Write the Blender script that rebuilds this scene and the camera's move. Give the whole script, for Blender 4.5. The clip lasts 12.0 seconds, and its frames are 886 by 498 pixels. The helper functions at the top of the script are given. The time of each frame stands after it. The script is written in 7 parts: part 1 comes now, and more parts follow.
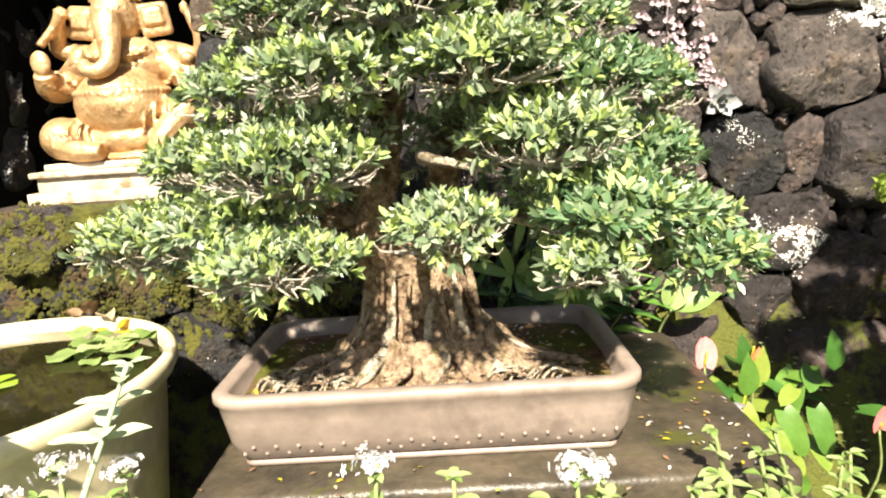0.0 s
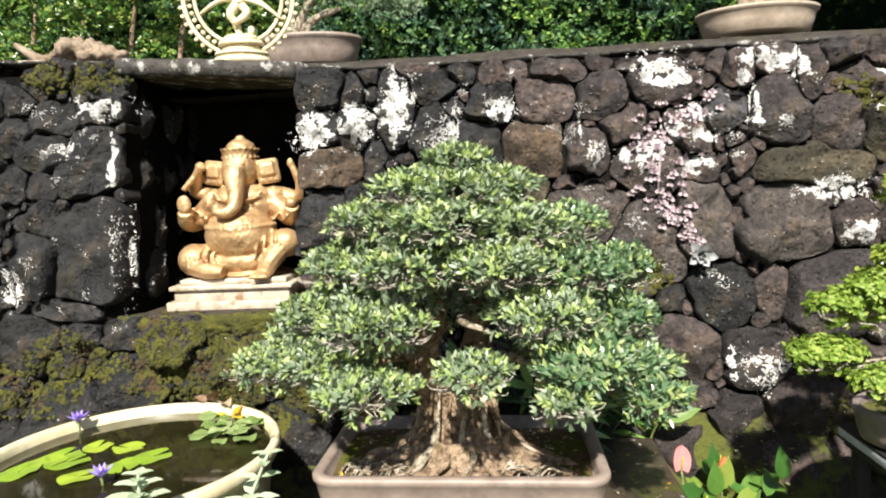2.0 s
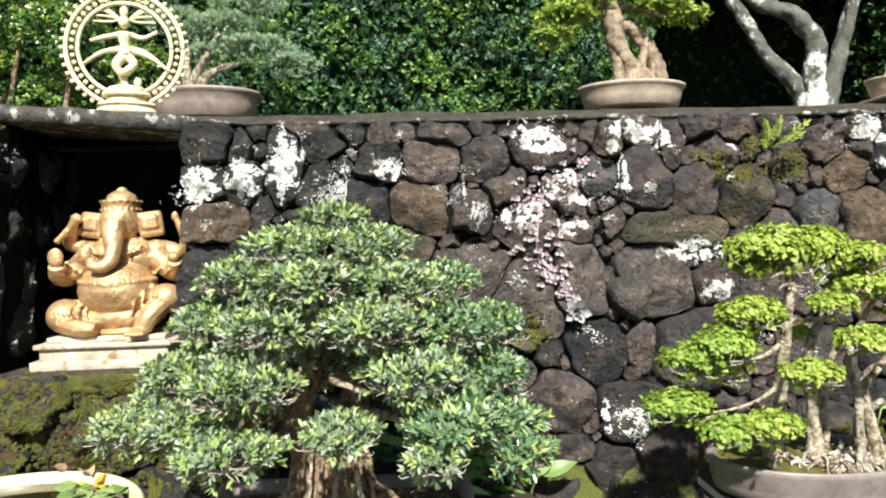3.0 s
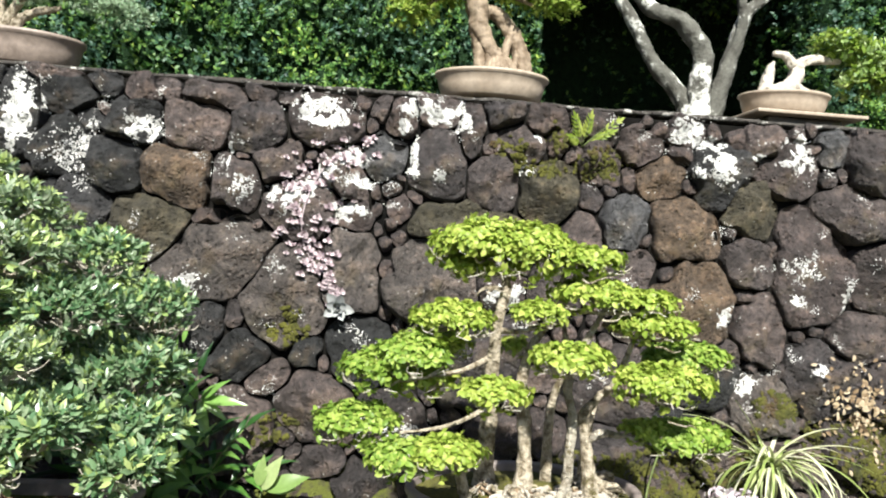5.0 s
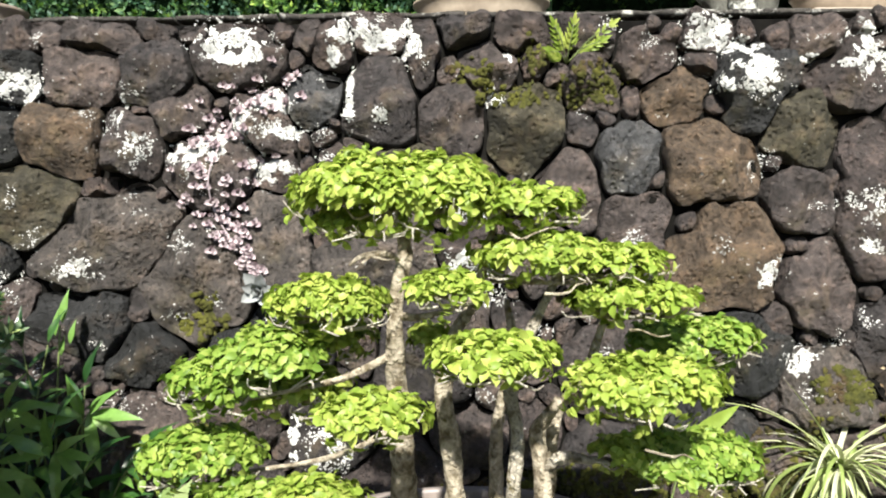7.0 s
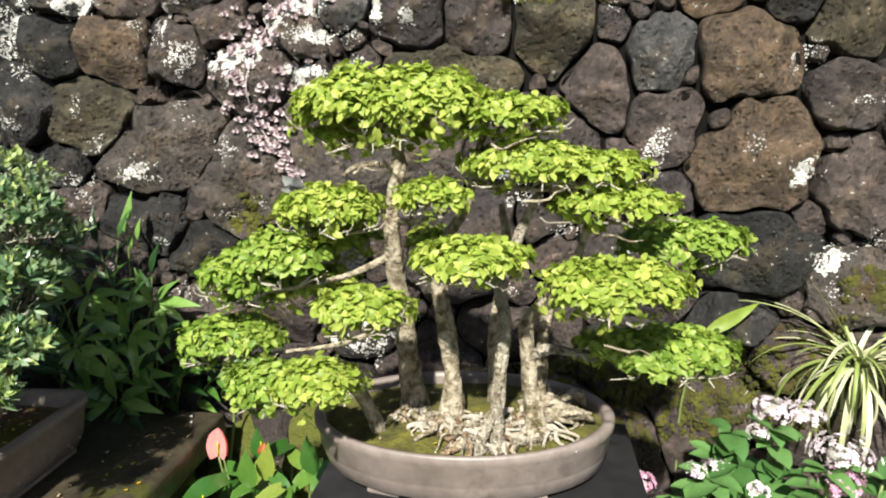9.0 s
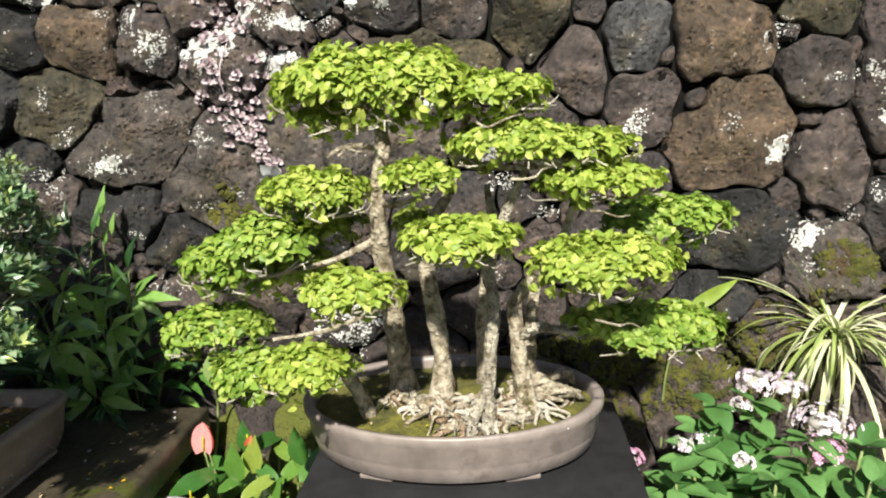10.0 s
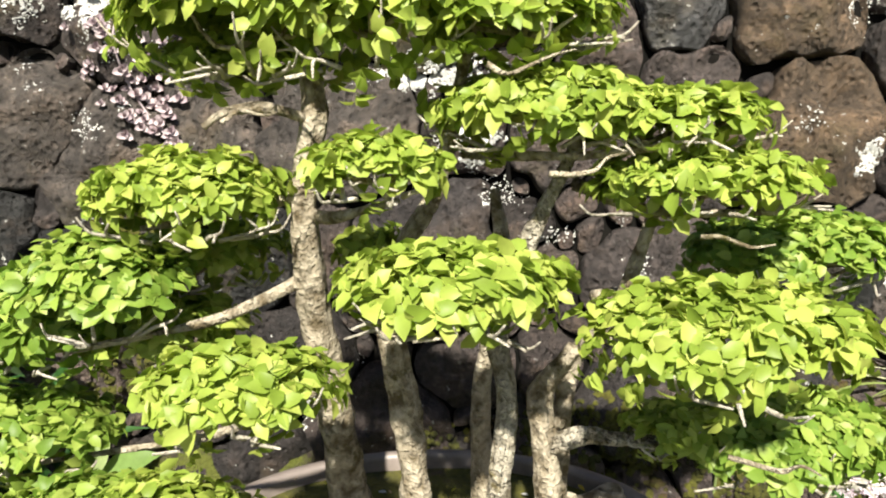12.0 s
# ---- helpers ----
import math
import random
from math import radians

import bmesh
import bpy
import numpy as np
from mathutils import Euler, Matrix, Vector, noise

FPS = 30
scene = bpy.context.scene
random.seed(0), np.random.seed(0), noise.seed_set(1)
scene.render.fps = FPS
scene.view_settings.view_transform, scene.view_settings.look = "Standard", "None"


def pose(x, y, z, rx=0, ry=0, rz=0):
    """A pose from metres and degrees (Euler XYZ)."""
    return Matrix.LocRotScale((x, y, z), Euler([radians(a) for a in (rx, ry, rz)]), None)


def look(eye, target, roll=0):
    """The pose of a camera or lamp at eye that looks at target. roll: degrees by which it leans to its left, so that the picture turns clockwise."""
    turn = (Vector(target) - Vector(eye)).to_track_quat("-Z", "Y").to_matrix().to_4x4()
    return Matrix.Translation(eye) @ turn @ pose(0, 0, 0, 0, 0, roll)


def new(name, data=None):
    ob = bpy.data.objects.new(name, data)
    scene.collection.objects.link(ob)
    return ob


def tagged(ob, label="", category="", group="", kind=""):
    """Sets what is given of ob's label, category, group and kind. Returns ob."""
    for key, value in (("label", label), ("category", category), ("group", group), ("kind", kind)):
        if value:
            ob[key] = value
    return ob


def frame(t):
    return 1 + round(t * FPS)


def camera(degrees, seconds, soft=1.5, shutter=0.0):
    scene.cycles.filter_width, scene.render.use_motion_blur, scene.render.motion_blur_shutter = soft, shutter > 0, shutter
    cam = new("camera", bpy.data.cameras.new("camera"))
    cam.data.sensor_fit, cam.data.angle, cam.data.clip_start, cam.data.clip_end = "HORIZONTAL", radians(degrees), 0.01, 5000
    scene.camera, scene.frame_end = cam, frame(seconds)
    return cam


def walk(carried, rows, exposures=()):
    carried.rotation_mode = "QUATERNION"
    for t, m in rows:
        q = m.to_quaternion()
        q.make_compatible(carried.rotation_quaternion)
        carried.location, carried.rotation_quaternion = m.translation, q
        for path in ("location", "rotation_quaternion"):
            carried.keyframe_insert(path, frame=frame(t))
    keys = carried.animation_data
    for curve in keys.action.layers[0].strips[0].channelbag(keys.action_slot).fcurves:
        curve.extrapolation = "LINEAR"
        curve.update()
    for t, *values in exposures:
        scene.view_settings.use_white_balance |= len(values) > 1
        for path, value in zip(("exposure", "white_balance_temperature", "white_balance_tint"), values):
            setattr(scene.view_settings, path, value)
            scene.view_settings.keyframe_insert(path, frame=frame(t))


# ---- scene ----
cam = camera(69.3, 12.0, soft=2.0)
PATH = [
    (0, (0.065, 0.023, 1.036), (0.023, 1.985, 0.649), -3.65),
    (0.5, (0.098, -0.149, 1.159), (0.026, 1.812, 0.771), -4.67),
    (1, (0.116, -0.303, 1.219), (-0.002, 1.664, 0.877), -5.05),
    (1.5, (0.121, -0.393, 1.25), (-0.035, 1.584, 0.993), -4.19),
    (2, (0.132, -0.448, 1.288), (-0.065, 1.534, 1.11), -2.35),
    (2.5, (0.159, -0.467, 1.323), (-0.003, 1.526, 1.263), -0.63),
    (3, (0.228, -0.474, 1.298), (0.305, 1.525, 1.278), -1.48),
    (3.5, (0.336, -0.435, 1.251), (0.736, 1.524, 1.248), -2.23),
    (3.7, (0.396, -0.399, 1.217), (0.802, 1.559, 1.233), -0.11),
    (5.3, (1.002, -0.229, 1.263), (1.136, 1.767, 1.233), 2.15),
    (5.5, (1.053, -0.213, 1.261), (1.168, 1.783, 1.223), 0.37),
    (6, (1.133, -0.135, 1.242), (1.217, 1.862, 1.185), -0.65),
    (6.5, (1.192, 0.033, 1.247), (1.245, 2.031, 1.171), -0.68),
    (7, (1.231, 0.177, 1.232), (1.226, 2.174, 1.115), -0.6),
    (7.2, (1.247, 0.213, 1.222), (1.219, 2.209, 1.087), 0.01),
    (8.8, (1.361, 0.136, 1.259), (1.122, 2.076, 0.836), -0.94),
    (9, (1.369, 0.119, 1.263), (1.116, 2.052, 0.814), -1.8),
    (9.5, (1.375, 0.093, 1.248), (1.099, 2.017, 0.778), -2.3),
    (10, (1.349, 0.118, 1.245), (1.173, 2.053, 0.771), -2.91),
    (10.5, (1.292, 0.181, 1.232), (1.242, 2.127, 0.774), -2.89),
    (11, (1.253, 0.235, 1.215), (1.288, 2.189, 0.788), -3.14),
    (11.5, (1.25, 0.337, 1.194), (1.231, 2.294, 0.784), -1.36),
    (11.7, (1.27, 0.407, 1.169), (1.222, 2.375, 0.818), -2.27),
    (11.8, (1.288, 0.467, 1.185), (1.203, 2.421, 0.771), -1.53),
    (12, (1.308, 0.553, 1.165), (1.213, 2.508, 0.753), -1.57),
]
EXPOSURES = [(0.0, 1.84, 7300, 14), (0.5, 1.47, 7200, 15), (1.0, 1.29, 6800, 12), (1.7, 1.23, 6600, 14), (2.5, 1.21, 6400, 11), (3.5, 1.28, 6300, 10), (5.5, 1.33, 6250, 10), (6.5, 1.34, 6300, 10), (9.0, 1.10, 6600, 9), (10.5, 1.12, 6600, 9), (12.0, 1.22, 6800, 9)]
walk(cam, [(t, look(eye, target, roll)) for t, eye, target, roll in PATH], EXPOSURES)

# ---- light ----
world = bpy.data.worlds.new("sky_world")
scene.world = world
world.use_nodes = True
wn = world.node_tree
wn.nodes.clear()
sky = wn.nodes.new("ShaderNodeTexSky")
sky.sky_type, sky.sun_disc = "NISHITA", False
TO_SUN = Vector((-0.03, -0.80, 0.81)).normalized()
sky.sun_elevation = math.asin(TO_SUN.z)
sky.sun_rotation = math.atan2(TO_SUN.x, TO_SUN.y)
bg = wn.nodes.new("ShaderNodeBackground")
bg.inputs["Strength"].default_value = 0.047
wo = wn.nodes.new("ShaderNodeOutputWorld")
wn.links.new(sky.outputs["Color"], bg.inputs["Color"])
wn.links.new(bg.outputs["Background"], wo.inputs["Surface"])
sun = new("sun", bpy.data.lights.new("sun", "SUN"))
sun.data.energy, sun.data.angle, sun.data.color = 5.0, radians(1.5), (1.0, 0.965, 0.85)
sun.matrix_world = look(TO_SUN * 20, (0, 0, 0))

# ---- materials ----
def nodes_of(name):
    m = bpy.data.materials.new(name)
    m.use_nodes = True
    nt = m.node_tree
    b = nt.nodes["Principled BSDF"]
    return m, nt, b


def noise_node(nt, scale, detail=4.0, rough=0.6, coords="Object"):
    tc = nt.nodes.new("ShaderNodeTexCoord")
    n = nt.nodes.new("ShaderNodeTexNoise")
    n.inputs["Scale"].default_value = scale
    n.inputs["Detail"].default_value = detail
    n.inputs["Roughness"].default_value = rough
    nt.links.new(tc.outputs[coords], n.inputs["Vector"])
    return n


def ramp(nt, src, stops):
    r = nt.nodes.new("ShaderNodeValToRGB")
    e = r.color_ramp.elements
    while len(e) < len(stops):
        e.new(0.5)
    for el, (p, c) in zip(e, stops):
        el.position, el.color = p, (*c, 1)
    nt.links.new(src, r.inputs["Fac"])
    return r


def mix(nt, a, b, fac, blend="MIX"):
    m = nt.nodes.new("ShaderNodeMix")
    m.data_type, m.blend_type = "RGBA", blend
    for sock, v in ((m.inputs[6], a), (m.inputs[7], b), (m.inputs[0], fac)):
        if hasattr(v, "is_linked"):
            nt.links.new(v, sock)
        elif isinstance(v, (int, float)):
            sock.default_value = v
        else:
            sock.default_value = (*v, 1)
    return m.outputs[2]


def bump(nt, b, heights, strength, dist):
    prev = None
    for h, s, d in zip(heights, strength, dist):
        n = nt.nodes.new("ShaderNodeBump")
        n.inputs["Strength"].default_value, n.inputs["Distance"].default_value = s, d
        nt.links.new(h, n.inputs["Height"])
        if prev:
            nt.links.new(prev, n.inputs["Normal"])
        prev = n.outputs["Normal"]
    nt.links.new(prev, b.inputs["Normal"])


def surface(name, dark, light, scale=20, rough=0.7, fine=6.0, relief=0.4, depth=0.004, metal=0.0, blotch=None, blotch_scale=4.0, blotch_at=0.6, spec=0.5, band=(0.3, 0.7)):
    """A worn surface: two-scale colour variation, optional blotches of another colour, and relief."""
    m, nt, b = nodes_of(name)
    n1, n2 = noise_node(nt, scale), noise_node(nt, scale * fine)
    c = ramp(nt, n1.outputs["Fac"], [(band[0], dark), (band[1], light)]).outputs["Color"]
    g = ramp(nt, n2.outputs["Fac"], [(0.3, (0.72, 0.72, 0.72)), (0.7, (1.12, 1.12, 1.12))]).outputs["Color"]
    c = mix(nt, c, g, 0.8, "MULTIPLY")
    if blotch:
        n3 = noise_node(nt, blotch_scale, 6.0, 0.7)
        f = ramp(nt, n3.outputs["Fac"], [(blotch_at, (0, 0, 0)), (blotch_at + 0.08, (1, 1, 1))]).outputs["Color"]
        c = mix(nt, c, blotch, f)
    nt.links.new(c, b.inputs["Base Color"])
    b.inputs["Roughness"].default_value, b.inputs["Metallic"].default_value = rough, metal
    b.inputs["Specular IOR Level"].default_value = spec
    bump(nt, b, (n1.outputs["Fac"], n2.outputs["Fac"]), (relief, relief), (depth * 2, depth))
    return m


def leaf_material(name, colours, rough=0.45, through_light=0.3, gloss=0.4):
    """Leaf green that varies from leaf to leaf, with some light through the blade."""
    m, nt, b = nodes_of(name)
    geo = nt.nodes.new("ShaderNodeNewGeometry")
    n = len(colours)
    info = nt.nodes.new("ShaderNodeObjectInfo")
    total = nt.nodes.new("ShaderNodeMath")
    nt.links.new(geo.outputs["Random Per Island"], total.inputs[0])
    nt.links.new(info.outputs["Random"], total.inputs[1])
    wrapped = nt.nodes.new("ShaderNodeMath")
    wrapped.operation = "FRACT"
    nt.links.new(total.outputs[0], wrapped.inputs[0])
    r = ramp(nt, wrapped.outputs[0], [((i + 0.5) / n, c) for i, c in enumerate(colours)])
    v = noise_node(nt, 60, 3)
    g = ramp(nt, v.outputs["Fac"], [(0.3, (0.8, 0.8, 0.8)), (0.7, (1.15, 1.15, 1.15))]).outputs["Color"]
    c = mix(nt, r.outputs["Color"], g, 0.7, "MULTIPLY")
    nt.links.new(c, b.inputs["Base Color"])
    b.inputs["Roughness"].default_value = rough
    b.inputs["Specular IOR Level"].default_value = gloss
    t = nt.nodes.new("ShaderNodeBsdfTranslucent")
    nt.links.new(mix(nt, c, (0.9, 1.0, 0.35), 0.35, "MULTIPLY"), t.inputs["Color"])
    a = nt.nodes.new("ShaderNodeMixShader")
    a.inputs["Fac"].default_value = through_light
    nt.links.new(b.outputs["BSDF"], a.inputs[1])
    nt.links.new(t.outputs["BSDF"], a.inputs[2])
    nt.links.new(a.outputs["Shader"], nt.nodes["Material Output"].inputs["Surface"])
    return m


def lava_material(name="lava_stone", two=None):
    """Rough grey-brown lava rock, tinted stone by stone, with pits, moss film and pale specks."""
    m, nt, b = nodes_of(name)
    info = nt.nodes.new("ShaderNodeObjectInfo")
    stops = [(0.0, (0.037, 0.031, 0.031)), (0.22, (0.088, 0.066, 0.061)), (0.42, (0.050, 0.043, 0.044)), (0.60, (0.116, 0.090, 0.083)), (0.8, (0.062, 0.051, 0.050)), (1.0, (0.106, 0.084, 0.079))]
    tint = ramp(nt, info.outputs["Random"], stops if two is None else [(0.0, two[0]), (1.0, two[1])])
    n1, n2, n3 = noise_node(nt, 9, 5), noise_node(nt, 85, 5, 0.72), noise_node(nt, 260, 3)
    g = ramp(nt, n1.outputs["Fac"], [(0.28, (0.35, 0.35, 0.37)), (0.5, (1, 1, 1)), (0.72, (2.1, 1.95, 1.8))]).outputs["Color"]
    c = mix(nt, tint.outputs["Color"], g, 0.9, "MULTIPLY")
    g2 = ramp(nt, n2.outputs["Fac"], [(0.36, (0.40, 0.39, 0.39)), (0.5, (0.95, 0.95, 0.95)), (0.68, (1.65, 1.6, 1.55))]).outputs["Color"]
    c = mix(nt, c, g2, 0.62, "MULTIPLY")
    n4 = noise_node(nt, 30, 6, 0.75)
    g4 = ramp(nt, n4.outputs["Fac"], [(0.34, (0.38, 0.36, 0.35)), (0.5, (0.92, 0.92, 0.92)), (0.66, (1.7, 1.62, 1.55))]).outputs["Color"]
    c = mix(nt, c, g4, 0.75, "MULTIPLY")
    mo = noise_node(nt, 2.6, 6, 0.7)
    f = ramp(nt, mo.outputs["Fac"], [(0.57, (0, 0, 0)), (0.70, (0.8, 0.8, 0.8))]).outputs["Color"]
    c = mix(nt, c, (0.078, 0.070, 0.024), f)
    br = noise_node(nt, 6.5, 6, 0.68)
    c = mix(nt, c, (0.105, 0.068, 0.044), ramp(nt, br.outputs["Fac"], [(0.55, (0, 0, 0)), (0.70, (0.65, 0.65, 0.65))]).outputs["Color"])
    vor = nt.nodes.new("ShaderNodeTexVoronoi")
    vor.inputs["Scale"].default_value = 48
    tc = nt.nodes.new("ShaderNodeTexCoord")
    nt.links.new(tc.outputs["Object"], vor.inputs["Vector"])
    pits = ramp(nt, vor.outputs["Distance"], [(0.14, (0, 0, 0)), (0.38, (1, 1, 1))]).outputs["Color"]
    c = mix(nt, c, ramp(nt, vor.outputs["Distance"], [(0.10, (0.3, 0.3, 0.3)), (0.34, (1.1, 1.1, 1.1))]).outputs["Color"], 0.28, "MULTIPLY")
    sp = noise_node(nt, 75, 2, 0.5)
    area = noise_node(nt, 6, 3, 0.6)
    s1 = ramp(nt, sp.outputs["Fac"], [(0.685, (0, 0, 0)), (0.72, (1, 1, 1))]).outputs["Color"]
    s2 = ramp(nt, area.outputs["Fac"], [(0.48, (0, 0, 0)), (0.60, (1, 1, 1))]).outputs["Color"]
    c = mix(nt, c, (0.55, 0.54, 0.52), mix(nt, s1, s2, 1.0, "MULTIPLY"))
    nt.links.new(c, b.inputs["Base Color"])
    b.inputs["Roughness"].default_value = 0.82
    bump(nt, b, (n1.outputs["Fac"], n4.outputs["Fac"], n2.outputs["Fac"], pits, n3.outputs["Fac"]), (0.8, 1.0, 1.0, 0.8, 0.6), (0.03, 0.035, 0.014, 0.008, 0.003))
    return m


def hedge_material(name, warm, cool, rough=0.5):
    """Hedge leaves with light put into their colour: patches drift between sunlit yellow-green and hazy, dark
    blue-green.
    """
    m = leaf_material(name, warm, rough, 0.32, 0.4)
    nt = m.node_tree
    b = nt.nodes["Principled BSDF"]
    src = b.inputs["Base Color"].links[0].from_socket
    geo = nt.nodes.new("ShaderNodeNewGeometry")
    r = ramp(nt, geo.outputs["Random Per Island"], [(0.2, cool[0]), (0.8, cool[1])])
    # patch mask that paints lit clusters against bluish haze
    drift = noise_node(nt, 3.2, 3, 0.6)
    f = ramp(nt, drift.outputs["Fac"], [(0.44, (0, 0, 0)), (0.58, (1, 1, 1))]).outputs["Color"]
    nt.links.new(mix(nt, src, r.outputs["Color"], f), b.inputs["Base Color"])
    return m


LAVA = lava_material()
# near-black without gloss: shade of the gaps and niche put into the colour
CORE_SHADE = surface("lava_core_shade", (0.005, 0.005, 0.005), (0.012, 0.011, 0.010), 12, 1.0, spec=0.0)
COPING = surface("weathered_coping", (0.026, 0.023, 0.021), (0.085, 0.076, 0.068), 22, 0.9, relief=1.0, depth=0.008, blotch=(0.46, 0.45, 0.42), blotch_scale=13, blotch_at=0.54)
SOIL = surface("dark_soil", (0.022, 0.016, 0.010), (0.06, 0.042, 0.026), 26, 0.95, relief=0.9, depth=0.008, blotch=(0.05, 0.06, 0.012), blotch_scale=7, blotch_at=0.58)
LICHEN = surface("white_lichen", (0.40, 0.40, 0.39), (0.74, 0.73, 0.71), 70, 0.95, relief=0.8, depth=0.003)
MOSS = surface("moss", (0.020, 0.023, 0.003), (0.098, 0.096, 0.010), 16, 1.0, relief=1.0, depth=0.01, blotch=(0.052, 0.032, 0.013), blotch_scale=7, blotch_at=0.53)
CLAY = surface("brown_stoneware", (0.19, 0.148, 0.124), (0.28, 0.225, 0.19), 5, 0.5, relief=0.12, depth=0.001, blotch=(0.16, 0.125, 0.104), blotch_scale=3, blotch_at=0.58)
CLAY_GREY = surface("grey_stoneware", (0.16, 0.132, 0.122), (0.25, 0.21, 0.195), 6, 0.42, relief=0.1, depth=0.001, blotch=(0.13, 0.105, 0.098), blotch_scale=4, blotch_at=0.6)
CLAY_TAN = surface("tan_stoneware", (0.28, 0.22, 0.165), (0.40, 0.33, 0.26), 5, 0.55, relief=0.12, depth=0.001)
CREAM = surface("cream_glaze", (0.56, 0.49, 0.29), (0.76, 0.70, 0.49), 4, 0.35, relief=0.15, depth=0.001, blotch=(0.42, 0.33, 0.14), blotch_scale=4, blotch_at=0.62)
GOLD = surface("gold_paint", (0.36, 0.215, 0.10), (0.62, 0.42, 0.22), 16, 0.43, relief=0.9, depth=0.004, metal=0.5, blotch=(0.20, 0.11, 0.05), blotch_scale=12, blotch_at=0.57)
PLINTH = surface("worn_white_paint", (0.32, 0.26, 0.19), (0.57, 0.50, 0.41), 12, 0.6, relief=0.7, depth=0.003, blotch=(0.24, 0.15, 0.085), blotch_scale=18, blotch_at=0.55)
IVORY = surface("ivory_paint", (0.55, 0.45, 0.26), (0.80, 0.71, 0.49), 20, 0.55, relief=0.3, depth=0.002, blotch=(0.30, 0.22, 0.10), blotch_scale=30, blotch_at=0.6)
BARK = surface("bonsai_bark", (0.13, 0.080, 0.046), (0.42, 0.31, 0.21), 52, 0.9, fine=3.4, relief=1.0, depth=0.009, blotch=(0.12, 0.095, 0.04), blotch_scale=18, blotch_at=0.58, band=(0.35, 0.60), spec=0.2)
BARK_PALE = surface("pale_flaky_bark", (0.17, 0.134, 0.084), (0.55, 0.48, 0.375), 48, 0.9, fine=3.6, relief=1.0, depth=0.009, blotch=(0.13, 0.11, 0.048), blotch_scale=20, blotch_at=0.58, band=(0.36, 0.57), spec=0.2)
JIN = surface("bleached_deadwood", (0.38, 0.33, 0.27), (0.68, 0.63, 0.55), 55, 0.85, relief=1.0, depth=0.005, blotch=(0.28, 0.23, 0.16), blotch_scale=30, blotch_at=0.60)
BARK_WHITE = surface("lichened_bark", (0.038, 0.035, 0.028), (0.15, 0.15, 0.13), 12, 0.9, relief=0.7, depth=0.010, blotch=(0.62, 0.62, 0.58), blotch_scale=6, blotch_at=0.52)
SLAB = surface("wet_stone_slab", (0.022, 0.019, 0.014), (0.080, 0.064, 0.043), 9, 0.42, relief=0.6, depth=0.005, blotch=(0.050, 0.055, 0.013), blotch_scale=6, blotch_at=0.55, spec=0.5)
BLACK_TOP = surface("black_board", (0.010, 0.010, 0.011), (0.020, 0.020, 0.022), 8, 0.55, relief=0.1, depth=0.001, spec=0.3)
GREY_EDGE = surface("grey_metal_edge", (0.46, 0.48, 0.51), (0.62, 0.64, 0.67), 12, 0.45, relief=0.1, depth=0.001)
WATER = surface("pond_water", (0.010, 0.010, 0.004), (0.024, 0.021, 0.008), 5, 0.04, relief=0.02, depth=0.001)
STEM = surface("green_stem", (0.12, 0.16, 0.05), (0.22, 0.27, 0.10), 30, 0.6)
LEAF1_OLD = leaf_material("olive_leaf", [(0.120, 0.185, 0.095), (0.175, 0.245, 0.140), (0.25, 0.315, 0.20), (0.335, 0.39, 0.28)], 0.36, 0.28, 0.6)
LEAF1_NEW = leaf_material("young_olive_leaf", [(0.26, 0.36, 0.12), (0.34, 0.44, 0.15), (0.42, 0.50, 0.20)], 0.4, 0.3)
LEAF2 = leaf_material("lime_leaf", [(0.22, 0.31, 0.045), (0.29, 0.385, 0.065), (0.36, 0.445, 0.086), (0.44, 0.505, 0.115)], 0.45, 0.40, 0.3)
HEDGE_LEAF = hedge_material("hedge_leaf", [(0.035, 0.10, 0.025), (0.06, 0.15, 0.03), (0.10, 0.21, 0.04), (0.17, 0.29, 0.06)], [(0.035, 0.085, 0.065), (0.075, 0.15, 0.105)])
LUSH_LEAF = leaf_material("lush_leaf", [(0.07, 0.17, 0.03), (0.11, 0.24, 0.045), (0.17, 0.31, 0.07)], 0.4, 0.3)
# dark fern green with the tree's shade in its colour
FERN_SHADE_LEAF = leaf_material("shaded_fern_leaf", [(0.015, 0.050, 0.012), (0.028, 0.082, 0.018), (0.05, 0.12, 0.03)], 0.30, 0.2, 0.7)
ANTHURIUM_LEAF = leaf_material("anthurium_leaf", [(0.035, 0.11, 0.02), (0.06, 0.16, 0.03), (0.11, 0.21, 0.035), (0.21, 0.27, 0.05)], 0.28, 0.25, 0.7)
SILVER_LEAF = leaf_material("silver_leaf", [(0.34, 0.42, 0.27), (0.44, 0.51, 0.36)], 0.8, 0.2, 0.1)
STRIPE_LEAF = leaf_material("striped_leaf", [(0.26, 0.33, 0.10), (0.66, 0.66, 0.46), (0.42, 0.47, 0.21), (0.72, 0.71, 0.52)], 0.5, 0.3)
PINK_SPATHE = leaf_material("pink_spathe", [(0.88, 0.26, 0.27), (0.90, 0.42, 0.40)], 0.25, 0.3, 0.6)
RED_BRACT = leaf_material("red_bract", [(0.70, 0.09, 0.05), (0.75, 0.2, 0.1)], 0.35, 0.2)
WHITE_PETAL = leaf_material("white_petal", [(0.54, 0.52, 0.56), (0.70, 0.69, 0.71)], 0.6, 0.3, 0.2)
LILAC_PETAL = leaf_material("lilac_petal", [(0.66, 0.52, 0.64), (0.76, 0.66, 0.74), (0.83, 0.78, 0.82)], 0.6, 0.3, 0.2)
PURPLE_PETAL = leaf_material("purple_petal", [(0.32, 0.22, 0.75), (0.45, 0.36, 0.85)], 0.5, 0.3, 0.2)
